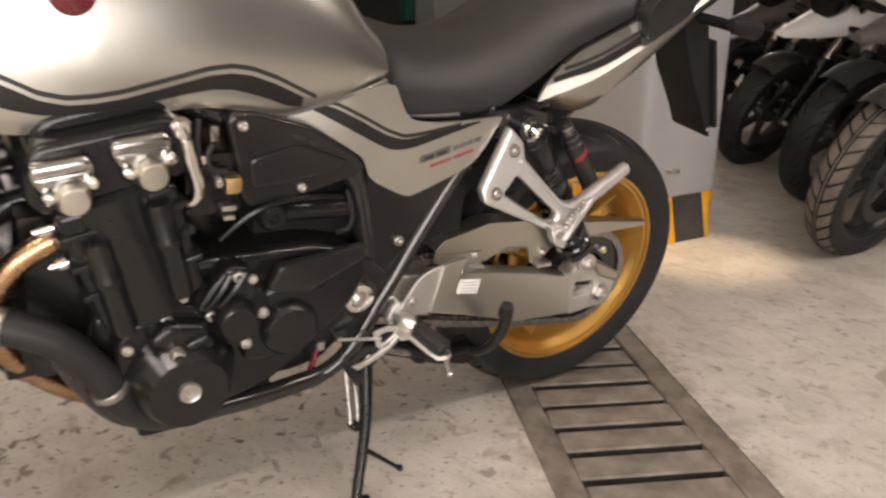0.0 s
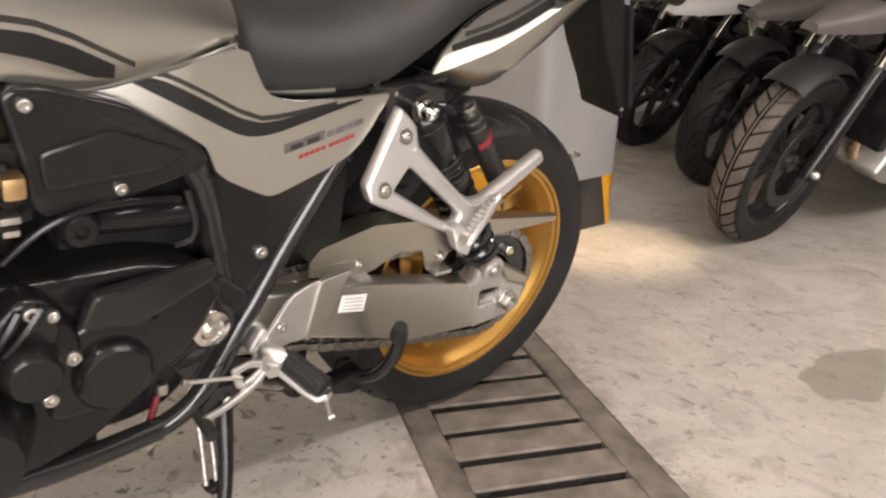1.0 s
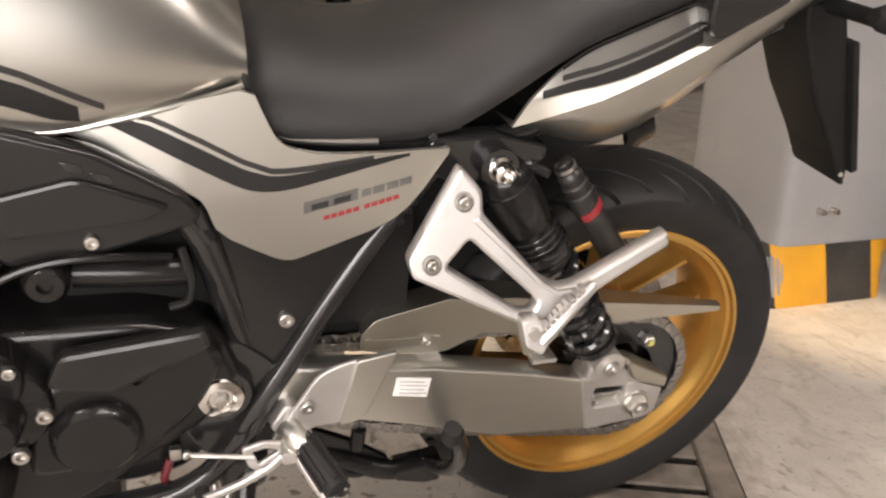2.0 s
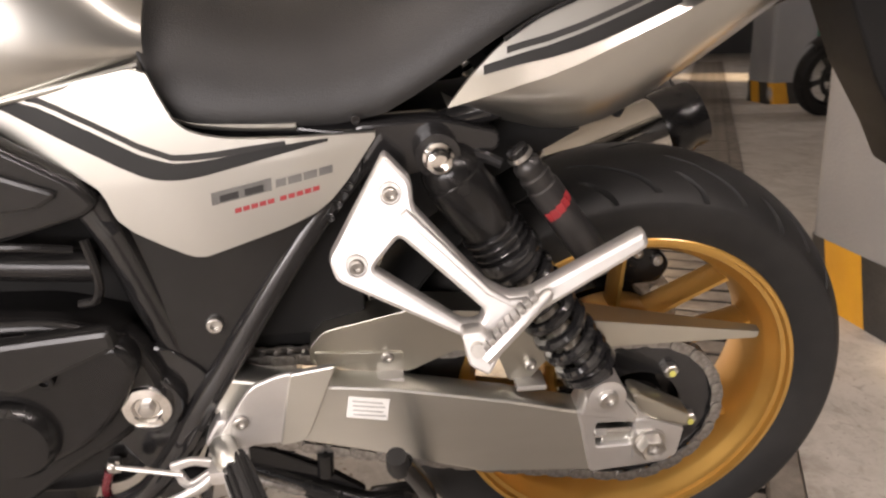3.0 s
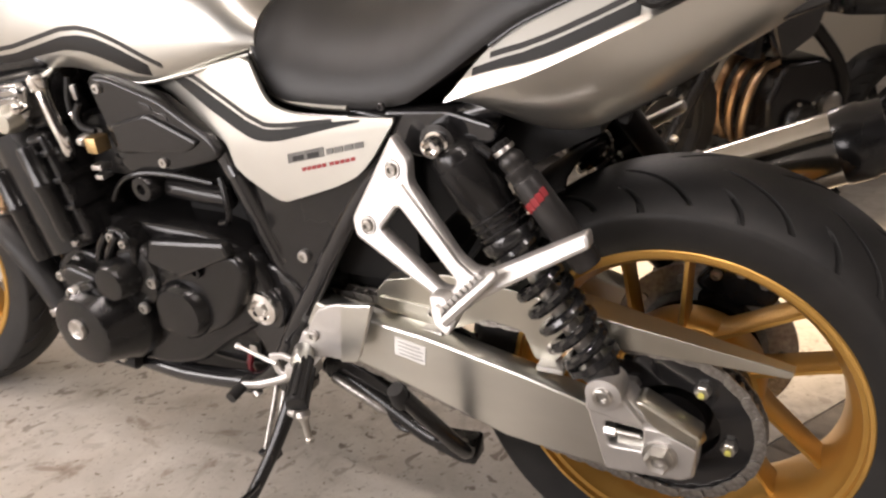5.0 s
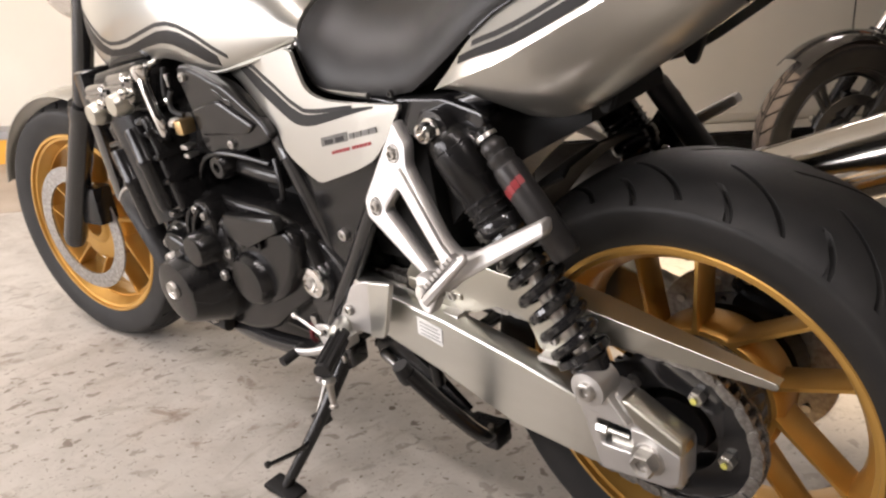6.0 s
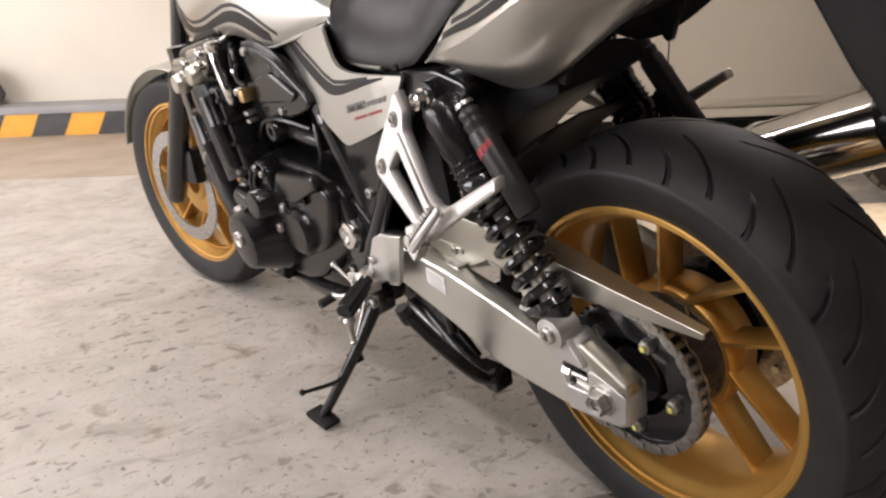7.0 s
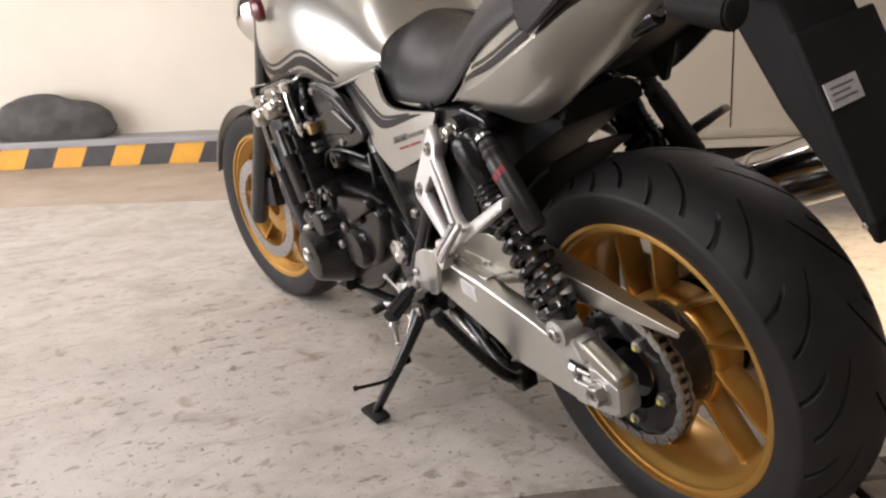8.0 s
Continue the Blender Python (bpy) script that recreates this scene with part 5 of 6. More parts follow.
mud_bm = ring_lathe([(0.330, -0.088), (0.338, -0.070), (0.344, 0), (0.338, 0.070), (0.330, 0.088), (0.326, 0.086), (0.334, 0.068), (0.340, 0), (0.334, -0.068), (0.326, -0.086)], (AX.x, 0, AX.z), n=72)
bmesh.ops.delete(mud_bm, geom=[v for v in mud_bm.verts if not 112 < math.degrees(math.atan2(v.co.z - AX.z, v.co.x - AX.x)) % 360 < 168], context="VERTS")
mud = part("inner_mudguard", mud_bm, FLAP, bike, "black inner mudguard over the rear wheel")
part("mudguard_top", hull(curve_of([(-0.36, 0.085), (-0.2, 0.09), (-0.10, 0.08)]), curve_of([(-0.36, 0.48), (-0.28, 0.565), (-0.18, 0.625), (-0.10, 0.665)]), curve_of([(-0.36, 0.66), (-0.28, 0.69), (-0.18, 0.70), (-0.10, 0.705)]), -0.36, -0.10, 24, 10, 3.0, 0.4), FLAP, mud)
part("battery_box", box(-0.74, -0.34, -0.11, 0.11, 0.44, 0.70, 0.012), FLAP, bike, "black box behind the frame panel")

# ---- silencer and pipes ----
S0, S1 = Vector((-0.33, 0.240, 0.352)), Vector((0.140, 0.280, 0.535))
can = part("silencer", turned(S0, S1, [(0.026, 0), (0.030, 0.05), (0.052, 0.22), (0.0535, 0.26), (0.0535, 0.985), (0.052, 1)], 40), POLISHED, bike, "polished steel silencer with a black end cap")
S2 = S1 + (S1 - S0).normalized() * 0.062
part("end_cap", turned(S1 - (S1 - S0).normalized() * 0.004, S2, [(0.0545, 0), (0.056, 0.08), (0.056, 0.55), (0.0535, 0.62), (0.052, 1), (0.022, 1), (0.022, 0.4), (0, 0.4)], 48), SATIN, can, "satin black end cap")
part("clamp", turned(S0 + (S1 - S0) * 0.60, S0 + (S1 - S0) * 0.625, [(0.0545, 0), (0.0555, 0.1), (0.0555, 0.9), (0.0545, 1)], 40), STEEL, can)
part("hanger", plate([[(-0.20, 0.56), (-0.12, 0.46), (-0.09, 0.49), (-0.17, 0.60)]], 0.200, 0.212, 0.003, 0.008), BLACK, can)
part("link_pipe", tube([(-0.95, 0.03, 0.215), (-0.75, 0.06, 0.205), (-0.55, 0.13, 0.235), (-0.42, 0.20, 0.300), (-0.31, 0.242, 0.360)], 0.026, 16), POLISHED, can, "steel link pipe")
exhaust = part("exhaust_header", tube([(-1.015, -0.170, 0.590), (-1.050, -0.172, 0.577), (-1.088, -0.168, 0.548), (-1.118, -0.158, 0.490), (-1.112, -0.13, 0.41), (-1.06, -0.09, 0.315), (-0.98, -0.05, 0.225), (-0.86, 0.0, 0.195)], 0.0165, 16), HEADER, bike, "heat tinted exhaust header pipe")
part("exhaust_flange", turned((-1.015, -0.170, 0.590), (-1.034, -0.171, 0.584), [(0.032, 0), (0.034, 0.2), (0.034, 0.8), (0.024, 1)], 20), SATIN, exhaust)
for fx, fz in ((-1.040, 0.612), (-1.025, 0.560)):
    part("flange_nut", turned((fx + 0.02, -0.186, fz), (fx - 0.016, -0.188, fz - 0.008), [(0.005, 0), (0.005, 0.3), (0.009, 0.35), (0.009, 0.75), (0.005, 0.8), (0.004, 1)], 10), CHROME, exhaust)
for y in (-0.058, 0.058, 0.170):
    part("header", tube([(-1.035, y, 0.600), (-1.085, y, 0.585), (-1.130, y * 0.95, 0.530), (-1.140, y * 0.8, 0.43), (-1.09, y * 0.6, 0.30), (-0.98, y * 0.3 + 0.03, 0.215), (-0.86, 0.03, 0.195)], 0.019, 14), SATIN, exhaust)

# ---- engine ----
engine = part("engine", plate([[(-1.00, 0.445), (-0.965, 0.475), (-0.84, 0.52), (-0.66, 0.515), (-0.575, 0.49), (-0.55, 0.42), (-0.60, 0.362), (-0.665, 0.322), (-0.73, 0.272), (-0.80, 0.250), (-0.94, 0.246), (-1.01, 0.32)]], -0.175, 0.175, 0.012, 0.02, 2), SATIN, bike, "satin black four-cylinder engine")
part("rear_case", plate([[(-0.735, 0.345), (-0.600, 0.365), (-0.580, 0.310), (-0.625, 0.268), (-0.680, 0.258), (-0.760, 0.262)]], -0.140, -0.095, 0.006, 0.012), SATIN, engine)
part("rear_case", box(-0.645, -0.56, -0.10, 0.10, 0.27, 0.36, 0.01), SATIN, engine)
part("sump", box(-0.93, -0.70, -0.11, 0.11, 0.165, 0.25, 0.02), SATIN, engine)
part("cylinder_block", plate([[(-1.035, 0.635), (-0.885, 0.665), (-0.845, 0.495), (-0.985, 0.455)]], -0.215, 0.215, 0.010, 0.01, 2), SATIN, engine, "satin black cylinder block")
for k, t in enumerate((0.18, 0.42, 0.66)):
    a, b = Vector((-1.035, 0.635)).lerp(Vector((-0.985, 0.455)), t), Vector((-0.885, 0.665)).lerp(Vector((-0.845, 0.495)), t)
    e = (b - a).normalized() * 0.006
    part("cylinder_rib", plate([[tuple(a - e + Vector((0, 0.005))), tuple(b + e + Vector((0, 0.005))), tuple(b + e - Vector((0, 0.005))), tuple(a - e - Vector((0, 0.005)))]], -0.222, 0.222, 0.003), SATIN, engine)
for y in (-0.165, -0.055, 0.055, 0.165):
    part("cylinder", turned((-0.915, y, 0.47), (-0.965, y, 0.655), [(0.066, 0), (0.066, 1)], 20), SATIN, engine)
for sx, sz in ((-0.990, 0.455), (-0.912, 0.500)):
    part("stud_cover", turned((sx + 0.030, -0.220, sz), (sx, -0.224, sz + 0.145), [(0.015, 0), (0.017, 0.05), (0.017, 0.55), (0.019, 0.57), (0.019, 0.62), (0.017, 0.64), (0.017, 0.95), (0.015, 1)], 14), SATIN, engine)
# wires and plugs between the head and the air box
part("wire_plug", box(-0.830, -0.819, -0.188, -0.178, 0.706, 0.728, 0.003), CAM, engine, "pale wire plug")
part("wire", tube([(-0.826, -0.182, 0.700), (-0.836, -0.186, 0.684), (-0.832, -0.188, 0.668), (-0.818, -0.186, 0.662), (-0.806, -0.184, 0.660)], 0.0045, 8), RUBBER, engine)
part("wire", tube([(-0.842, -0.176, 0.735), (-0.848, -0.184, 0.700), (-0.840, -0.186, 0.672), (-0.822, -0.182, 0.655)], 0.004, 8), RUBBER, engine)
part("hose_clip", turned((-0.838, -0.184, 0.676), (-0.842, -0.185, 0.688), [(0.0055, 0), (0.0062, 0.2), (0.0062, 0.8), (0.0055, 1)], 12), CHROME, engine)
head = part("cylinder_head", plate([[(-1.060, 0.700), (-1.045, 0.725), (-0.885, 0.750), (-0.862, 0.730), (-0.868, 0.668), (-1.040, 0.630), (-1.062, 0.650)]], -0.205, 0.205, 0.010, 0.012, 2), SATIN, bike, "black cylinder head with polished cam covers")
part("cam_cover", plate([[(-1.050, 0.718), (-1.030, 0.752), (-0.90, 0.778), (-0.872, 0.748)]], -0.175, 0.175, 0.012, 0.015, 2), SATIN, head)
for cx, cz in ((-1.018, 0.678), (-0.925, 0.700)):
    part("cam_housing", plate([[(cx - 0.028, cz - 0.010), (cx - 0.040, cz + 0.012), (cx - 0.036, cz + 0.030), (cx + 0.028, cz + 0.037), (cx + 0.036, cz + 0.026), (cx + 0.034, cz - 0.016), (cx + 0.010, cz - 0.026), (cx - 0.012, cz - 0.022)]], -0.224, -0.19, 0.009, 0.014, 3), CAM, head, "satin alloy cam end housing")
    part("cam_cap", lathe([(0.021, -0.216), (0.021, -0.232), (0.0185, -0.236), (0.0180, -0.243), (0.0165, -0.245), (0.008, -0.2455), (0, -0.2455)], (cx + 0.006, 0, cz - 0.013), n=36), SHEET, head, "round alloy cap")
    for dx, dz in ((-0.020, -0.010), (0.030, 0.004)):
        part("cap_bolt", turned((cx + dx, -0.215, cz + dz), (cx + dx, -0.238, cz + dz), [(0.0085, 0), (0.0095, 0.5), (0.0085, 0.8), (0.004, 1)], 12), CHROME, head)
    part("housing_rib", plate([[(cx - 0.034, cz + 0.014), (cx + 0.030, cz + 0.021), (cx + 0.030, cz + 0.015), (cx - 0.030, cz + 0.008)]], -0.229, -0.222, 0.003, 0.002), CAM, head)
part("water_pipe", tube([(-0.885, -0.155, 0.738), (-0.872, -0.195, 0.735), (-0.868, -0.203, 0.720), (-0.861, -0.203, 0.681), (-0.852, -0.203, 0.652), (-0.855, -0.200, 0.630), (-0.872, -0.19, 0.620)], 0.0095, 14), CHROME, head, "chromed water pipe")
part("pipe_joint", turned((-0.872, -0.20, 0.722), (-0.874, -0.20, 0.745), [(0.012, 0), (0.015, 0.2), (0.015, 0.8), (0.010, 1)], 16), CHROME, head)

gen = part("generator_cover", lathe([(0.088, -0.165), (0.087, -0.192), (0.082, -0.204), (0.076, -0.214), (0.0600, -0.250), (0.0570, -0.2550), (0.048, -0.257), (0.0, -0.2580)], (-0.884, 0, 0.350), n=56), SATIN, bike, "satin black round generator cover")
part("cover_eye", lathe([(0.016, -0.254), (0.017, -0.260), (0.0155, -0.264), (0.0135, -0.2625), (0.007, -0.2625), (0.006, -0.260), (0, -0.260)], (-0.886, 0, 0.358), n=32), STEEL, gen, "alloy inspection cap")
part("cover_cap", lathe([(0.0115, -0.215), (0.0115, -0.242), (0.0095, -0.246), (0.006, -0.246), (0.005, -0.243), (0, -0.243)], (-0.896, 0, 0.410), n=20), STEEL, gen)
part("cover_flange", plate([[(-0.978, 0.350), (-0.968, 0.432), (-0.910, 0.480), (-0.850, 0.462), (-0.822, 0.385), (-0.815, 0.315), (-0.860, 0.268), (-0.930, 0.272), (-0.968, 0.310)]], -0.206, -0.165, 0.008, 0.015, 2), SATIN, gen)
part("cover_boss", plate([[(-0.935, 0.432), (-0.908, 0.458), (-0.850, 0.445), (-0.835, 0.412), (-0.850, 0.385), (-0.905, 0.400)]], -0.232, -0.17, 0.012, 0.012, 3), SATIN, gen)
part("cover_step", plate([[(-0.884, 0.424), (-0.854, 0.436), (-0.844, 0.426), (-0.876, 0.410)]], -0.240, -0.228, 0.004, 0.004, 2), SATIN, gen)
part("starter_cover", lathe([(0.062, -0.165), (0.062, -0.193), (0.056, -0.201), (0.034, -0.206), (0.030, -0.236), (0.026, -0.242), (0, -0.243)], (-0.806, 0, 0.440), n=40), SATIN, gen, "satin black starter clutch cover")
part("starter_arm", plate([[(-0.862, 0.456), (-0.838, 0.495), (-0.812, 0.524), (-0.782, 0.518), (-0.766, 0.490), (-0.775, 0.455), (-0.840, 0.440)]], -0.212, -0.17, 0.008, 0.012, 2), SATIN, gen)
for ax, bx in ((-0.846, -0.812), (-0.828, -0.790)):
    part("starter_rib", tube([(ax, -0.214, 0.462), ((ax + bx) / 2, -0.220, 0.487), (bx, -0.214, 0.512)], 0.006, 8), SATIN, gen)
part("sprocket_cover", plate([[(-0.775, 0.445), (-0.735, 0.470), (-0.665, 0.482), (-0.590, 0.500), (-0.570, 0.470), (-0.600, 0.410), (-0.635, 0.372), (-0.680, 0.346), (-0.735, 0.336), (-0.785, 0.335)]], -0.196, -0.16, 0.010, 0.02, 2), SATIN, engine, "satin black sprocket cover")
part("cover_dome", lathe([(0.050, -0.185), (0.046, -0.206), (0.039, -0.213), (0.0, -0.215)], (-0.711, 0, 0.390), n=40), SATIN, engine)
part("cover_shield", plate([[(-0.752, 0.468), (-0.690, 0.452), (-0.585, 0.500), (-0.590, 0.522), (-0.735, 0.508)]], -0.210, -0.19, 0.006, 0.008), PLASTIC, engine, "dark plastic shield")
for bx, by, bz, r in ((-0.800, -0.212, 0.508, 0.009), (-0.779, -0.212, 0.500, 0.007), (-0.838, -0.207, 0.447, 0.0095), (-0.757, -0.200, 0.431, 0.0095), (-0.785, -0.205, 0.385, 0.0095), (-0.902, -0.206, 0.453, 0.009), (-0.957, -0.206, 0.416, 0.009), (-0.962, -0.206, 0.356, 0.009), (-0.872, -0.206, 0.276, 0.008), (-0.664, -0.196, 0.462, 0.010), (-0.880, -0.215, 0.490, 0.006), (-0.700, -0.196, 0.350, 0.008)):
    bolt(engine, bx, by, bz, r, 0.008, STEEL if bz not in (0.462, 0.350) else SATIN)
air = part("air_cover", plate([[(-0.805, 0.728), (-0.795, 0.740), (-0.762, 0.738), (-0.680, 0.712), (-0.604, 0.664), (-0.586, 0.640), (-0.600, 0.628), (-0.683, 0.604), (-0.770, 0.594), (-0.782, 0.610), (-0.790, 0.665)]], -0.178, -0.150, 0.006, 0.010, 2), PLASTIC, bike, "dark grey plastic air box cover")
part("raised_field", plate([[(-0.775, 0.672), (-0.700, 0.690), (-0.615, 0.655), (-0.640, 0.640), (-0.770, 0.628)]], -0.183, -0.177, 0.004, 0.010), PLASTIC, air)
for x, z in ((-0.700, 0.698), (-0.675, 0.686)):
    part("louvre", plate([[(x - 0.012, z + 0.008), (x + 0.006, z + 0.004), (x + 0.010, z - 0.006), (x - 0.006, z - 0.003)]], -0.1795, -0.177, 0.0008, 0.002), BLACK, air)
for bx, bz in ((-0.783, 0.722), (-0.692, 0.620)):
    bolt(air, bx, -0.178, bz, 0.0075, 0.006, STEEL)
part("throttle_body", box(-0.86, -0.775, -0.165, 0.165, 0.585, 0.68, 0.015), SATIN, engine)
part("brass_fitting", box(-0.814, -0.791, -0.203, -0.175, 0.632, 0.657, 0.007), BRASS, engine, "brass coloured fitting")
part("fitting_bolt", turned((-0.823, -0.15, 0.650), (-0.823, -0.203, 0.650), [(0.0085, 0), (0.0085, 0.9), (0.005, 1)], 10), STEEL, engine)
part("clip", box(-0.818, -0.798, -0.20, -0.18, 0.606, 0.614, 0.002), STEEL, engine)
part("clip", box(-0.816, -0.800, -0.20, -0.18, 0.592, 0.599, 0.002), STEEL, engine)
part("coil_knob", lathe([(0.022, -0.150), (0.022, -0.185), (0.017, -0.192), (0.008, -0.192), (0.007, -0.186), (0, -0.186)], (-0.738, 0, 0.580), n=28), SATIN, engine)
part("cable", tube([(-0.815, -0.180, 0.552), (-0.795, -0.185, 0.575), (-0.765, -0.188, 0.597), (-0.72, -0.185, 0.606), (-0.66, -0.180, 0.602), (-0.62, -0.170, 0.592)], 0.0042, 8), SATIN, engine)
part("cable", tube([(-0.715, -0.155, 0.574), (-0.65, -0.158, 0.570), (-0.605, -0.155, 0.566)], 0.017, 14), SATIN, engine)
part("bracket_loop", tube([(-0.61, -0.165, 0.60), (-0.600, -0.172, 0.56), (-0.605, -0.172, 0.535), (-0.625, -0.168, 0.530)], 0.005, 8), SATIN, engine)
# hose round the front of the crankcase
part("water_hose", tube([(-1.14, -0.16, 0.478), (-1.085, -0.190, 0.470), (-1.032, -0.200, 0.440), (-0.992, -0.203, 0.380), (-0.965, -0.202, 0.318), (-0.925, -0.19, 0.276), (-0.87, -0.175, 0.258)], 0.0245, 18), RUBBER, bike, "thick black water hose")
hose = part("hose_clamp", turned((-1.110, -0.176, 0.474), (-1.098, -0.183, 0.472), [(0.0258, 0), (0.0268, 0.1), (0.0268, 0.9), (0.0258, 1)], 20), CHAIN, bike, "steel hose clamp")
part("hose_clamp", turned((-0.984, -0.203, 0.358), (-0.979, -0.203, 0.346), [(0.0258, 0), (0.0268, 0.1), (0.0268, 0.9), (0.0258, 1)], 20), CHAIN, bike)
part("radiator", box(-1.165, -1.13, -0.19, 0.19, 0.46, 0.72, 0.008), BLACK, bike, "black radiator")
part("oil_cooler", box(-1.105, -1.065, -0.125, 0.125, 0.345, 0.480, 0.008), SATIN, bike, "black oil cooler")
part("front_cover", box(-1.07, -0.98, -0.13, 0.13, 0.34, 0.60, 0.015), SATIN, engine)
part("oil_plug", tube([(-0.655, -0.15, 0.222), (-0.648, -0.152, 0.214)], 0.0075, 8), STEEL, bike, "drain plug")
part("cable_sleeve", tube([(-0.640, -0.155, 0.30), (-0.648, -0.158, 0.275), (-0.648, -0.152, 0.262)], 0.0055, 8), EMBLEM, bike, "dark red cable sleeve")
part("wire_joint", box(-0.640, -0.626, -0.158, -0.148, 0.298, 0.316, 0.003), STEEL, bike)

# ---- foot controls and stands ----
heel = part("heel_plate", plate([[(-0.525, 0.335), (-0.468, 0.427), (-0.440, 0.440), (-0.374, 0.451), (-0.404, 0.374), (-0.412, 0.355), (-0.440, 0.350), (-0.472, 0.350), (-0.492, 0.334)]], -0.188, -0.182, 0.002, 0.010), CAST, bike, "cast aluminium heel plate")
part("fold", plate([[(-0.424, 0.444), (-0.374, 0.452), (-0.406, 0.366), (-0.413, 0.354), (-0.441, 0.349)]], -0.192, -0.186, 0.002, 0.005), ALU, heel)
part("stay", plate([[(-0.525, 0.350), (-0.505, 0.385), (-0.490, 0.375), (-0.475, 0.345), (-0.500, 0.325)]], -0.182, -0.150, 0.004, 0.008), CAST, heel)
bolt(heel, -0.481, -0.189, 0.384, 0.0085, 0.006, STEEL)
part("peg_joint", turned((-0.505, -0.185, 0.355), (-0.490, -0.222, 0.350), [(0.012, 0), (0.015, 0.1), (0.015, 0.8), (0.010, 1)], 14), ALU, heel)
part("peg_joint", box(-0.515, -0.475, -0.225, -0.188, 0.330, 0.348, 0.004), CAST, heel)
rest = part("rider_peg", tube([(-0.490, -0.205, 0.350), (-0.461, -0.276, 0.331)], [0.0135, 0.0155], 12, 0, flat=0.85), RUBBER, heel, "ribbed black rubber foot peg")
for k in range(7):
    a = radians(-60 + 50 * k)
    dx, dz = 0.0145 * math.cos(a), 0.0135 * math.sin(a)
    part("peg_rib", tube([(-0.487 + dx, -0.212, 0.348 + dz), (-0.462 + dx * 1.1, -0.273, 0.3315 + dz * 1.1)], 0.003, 6), RUBBER, rest)
part("peg_frame", tube([(-0.502, -0.205, 0.338), (-0.474, -0.277, 0.317), (-0.460, -0.281, 0.320)], [0.006, 0.005, 0.005], 8, 1), CAST, rest, "pale alloy peg frame")
part("feeler", turned((-0.456, -0.272, 0.322), (-0.445, -0.281, 0.278), [(0.010, 0), (0.011, 0.15), (0.0055, 0.3), (0.0045, 0.85), (0.007, 0.9), (0.006, 1)], 12), STEEL, rest, "steel feeler bolt")
lever = part("shift_lever", tube([(-0.497, -0.200, 0.345), (-0.520, -0.208, 0.318), (-0.552, -0.212, 0.304), (-0.580, -0.216, 0.295), (-0.606, -0.22, 0.292)], 0.0075, 12, flat=0.7), CAST, bike, "cast aluminium shift lever")
part("lever_pad", tube([(-0.606, -0.205, 0.292), (-0.606, -0.250, 0.288)], 0.0085, 12), RUBBER, lever)
part("lever_loop", plate([[(-0.560, 0.345), (-0.535, 0.352), (-0.500, 0.345), (-0.500, 0.335), (-0.540, 0.305), (-0.552, 0.315)], [(-0.548, 0.338), (-0.532, 0.342), (-0.516, 0.336), (-0.540, 0.318)]], -0.205, -0.199, 0.002, 0.004), CAST, lever)
part("rod", tube([(-0.622, -0.196, 0.342), (-0.545, -0.206, 0.332)], 0.0030, 8), STEEL, lever)
part("rod_joint", turned((-0.626, -0.1955, 0.3425), (-0.616, -0.197, 0.3415), [(0.002, 0), (0.0055, 0.25), (0.0055, 0.7), (0.003, 1)], 10), STEEL, lever)
stand = part("side_stand", tube([(-0.548, -0.157, 0.285), (-0.558, -0.190, 0.235), (-0.574, -0.233, 0.172), (-0.619, -0.299, 0.068)], [0.015, 0.0125, 0.0105, 0.0095], 12), SATIN, bike, "black steel side stand")
part("stand_pivot", plate([[(-0.588, 0.300), (-0.523, 0.295), (-0.528, 0.255), (-0.563, 0.240), (-0.583, 0.255)]], -0.175, -0.140, 0.004, 0.008), BLACK, stand)
bolt(stand, -0.548, -0.175, 0.272, 0.010, 0.006, STEEL)
for dx in (0.0, 0.015):
    part("stand_spring", tube([(-0.590 + dx, -0.167, 0.262), (-0.591 + dx, -0.185, 0.230), (-0.596 + dx, -0.217, 0.172)], 0.0044, 10), CHAIN, stand, "steel return spring")
part("spring_hook", plate([[(-0.602, 0.172), (-0.570, 0.178), (-0.568, 0.164), (-0.592, 0.162)]], -0.231, -0.211, 0.002), BLACK, stand)
part("stand_arm", tube([(-0.587, -0.253, 0.142), (-0.578, -0.275, 0.144), (-0.569, -0.341, 0.166)], [0.0050, 0.0042, 0.0036], 10), BLACK, stand)
part("arm_tip", lathe([(0, -0.006), (0.005, -0.004), (0.006, 0), (0.005, 0.004), (0, 0.006)], (-0.568, -0.345, 0.168), n=12), BLACK, stand)
part("stand_foot", plate([[(-0.664, 0.060), (-0.658, 0.069), (-0.606, 0.069), (-0.586, 0.064), (-0.586, 0.058), (-0.658, 0.056)]], -0.318, -0.283, 0.003, 0.004), FLAP, stand, "black steel foot on the floor")
centre = part("centre_stand", tube([(-0.545, -0.095, 0.262), (-0.46, -0.105, 0.235), (-0.38, -0.115, 0.195), (-0.345, -0.118, 0.182), (-0.292, -0.118, 0.186)], 0.0150, 14), SATIN, bike, "black tubular centre stand, folded up")
part("leg", tube([(-0.545, 0.095, 0.262), (-0.46, 0.105, 0.235), (-0.38, 0.115, 0.195), (-0.345, 0.118, 0.182), (-0.292, 0.118, 0.186)], 0.0138, 14), SATIN, centre)
part("cross_bar", tube([(-0.45, -0.105, 0.232), (-0.45, 0.105, 0.232)], 0.012, 12), SATIN, centre)
part("foot", plate([[(-0.345, 0.196), (-0.300, 0.200), (-0.276, 0.204), (-0.277, 0.166), (-0.300, 0.164), (-0.345, 0.178)]], -0.136, -0.100, 0.004, 0.006), SATIN, centre, "flat foot of the centre stand")
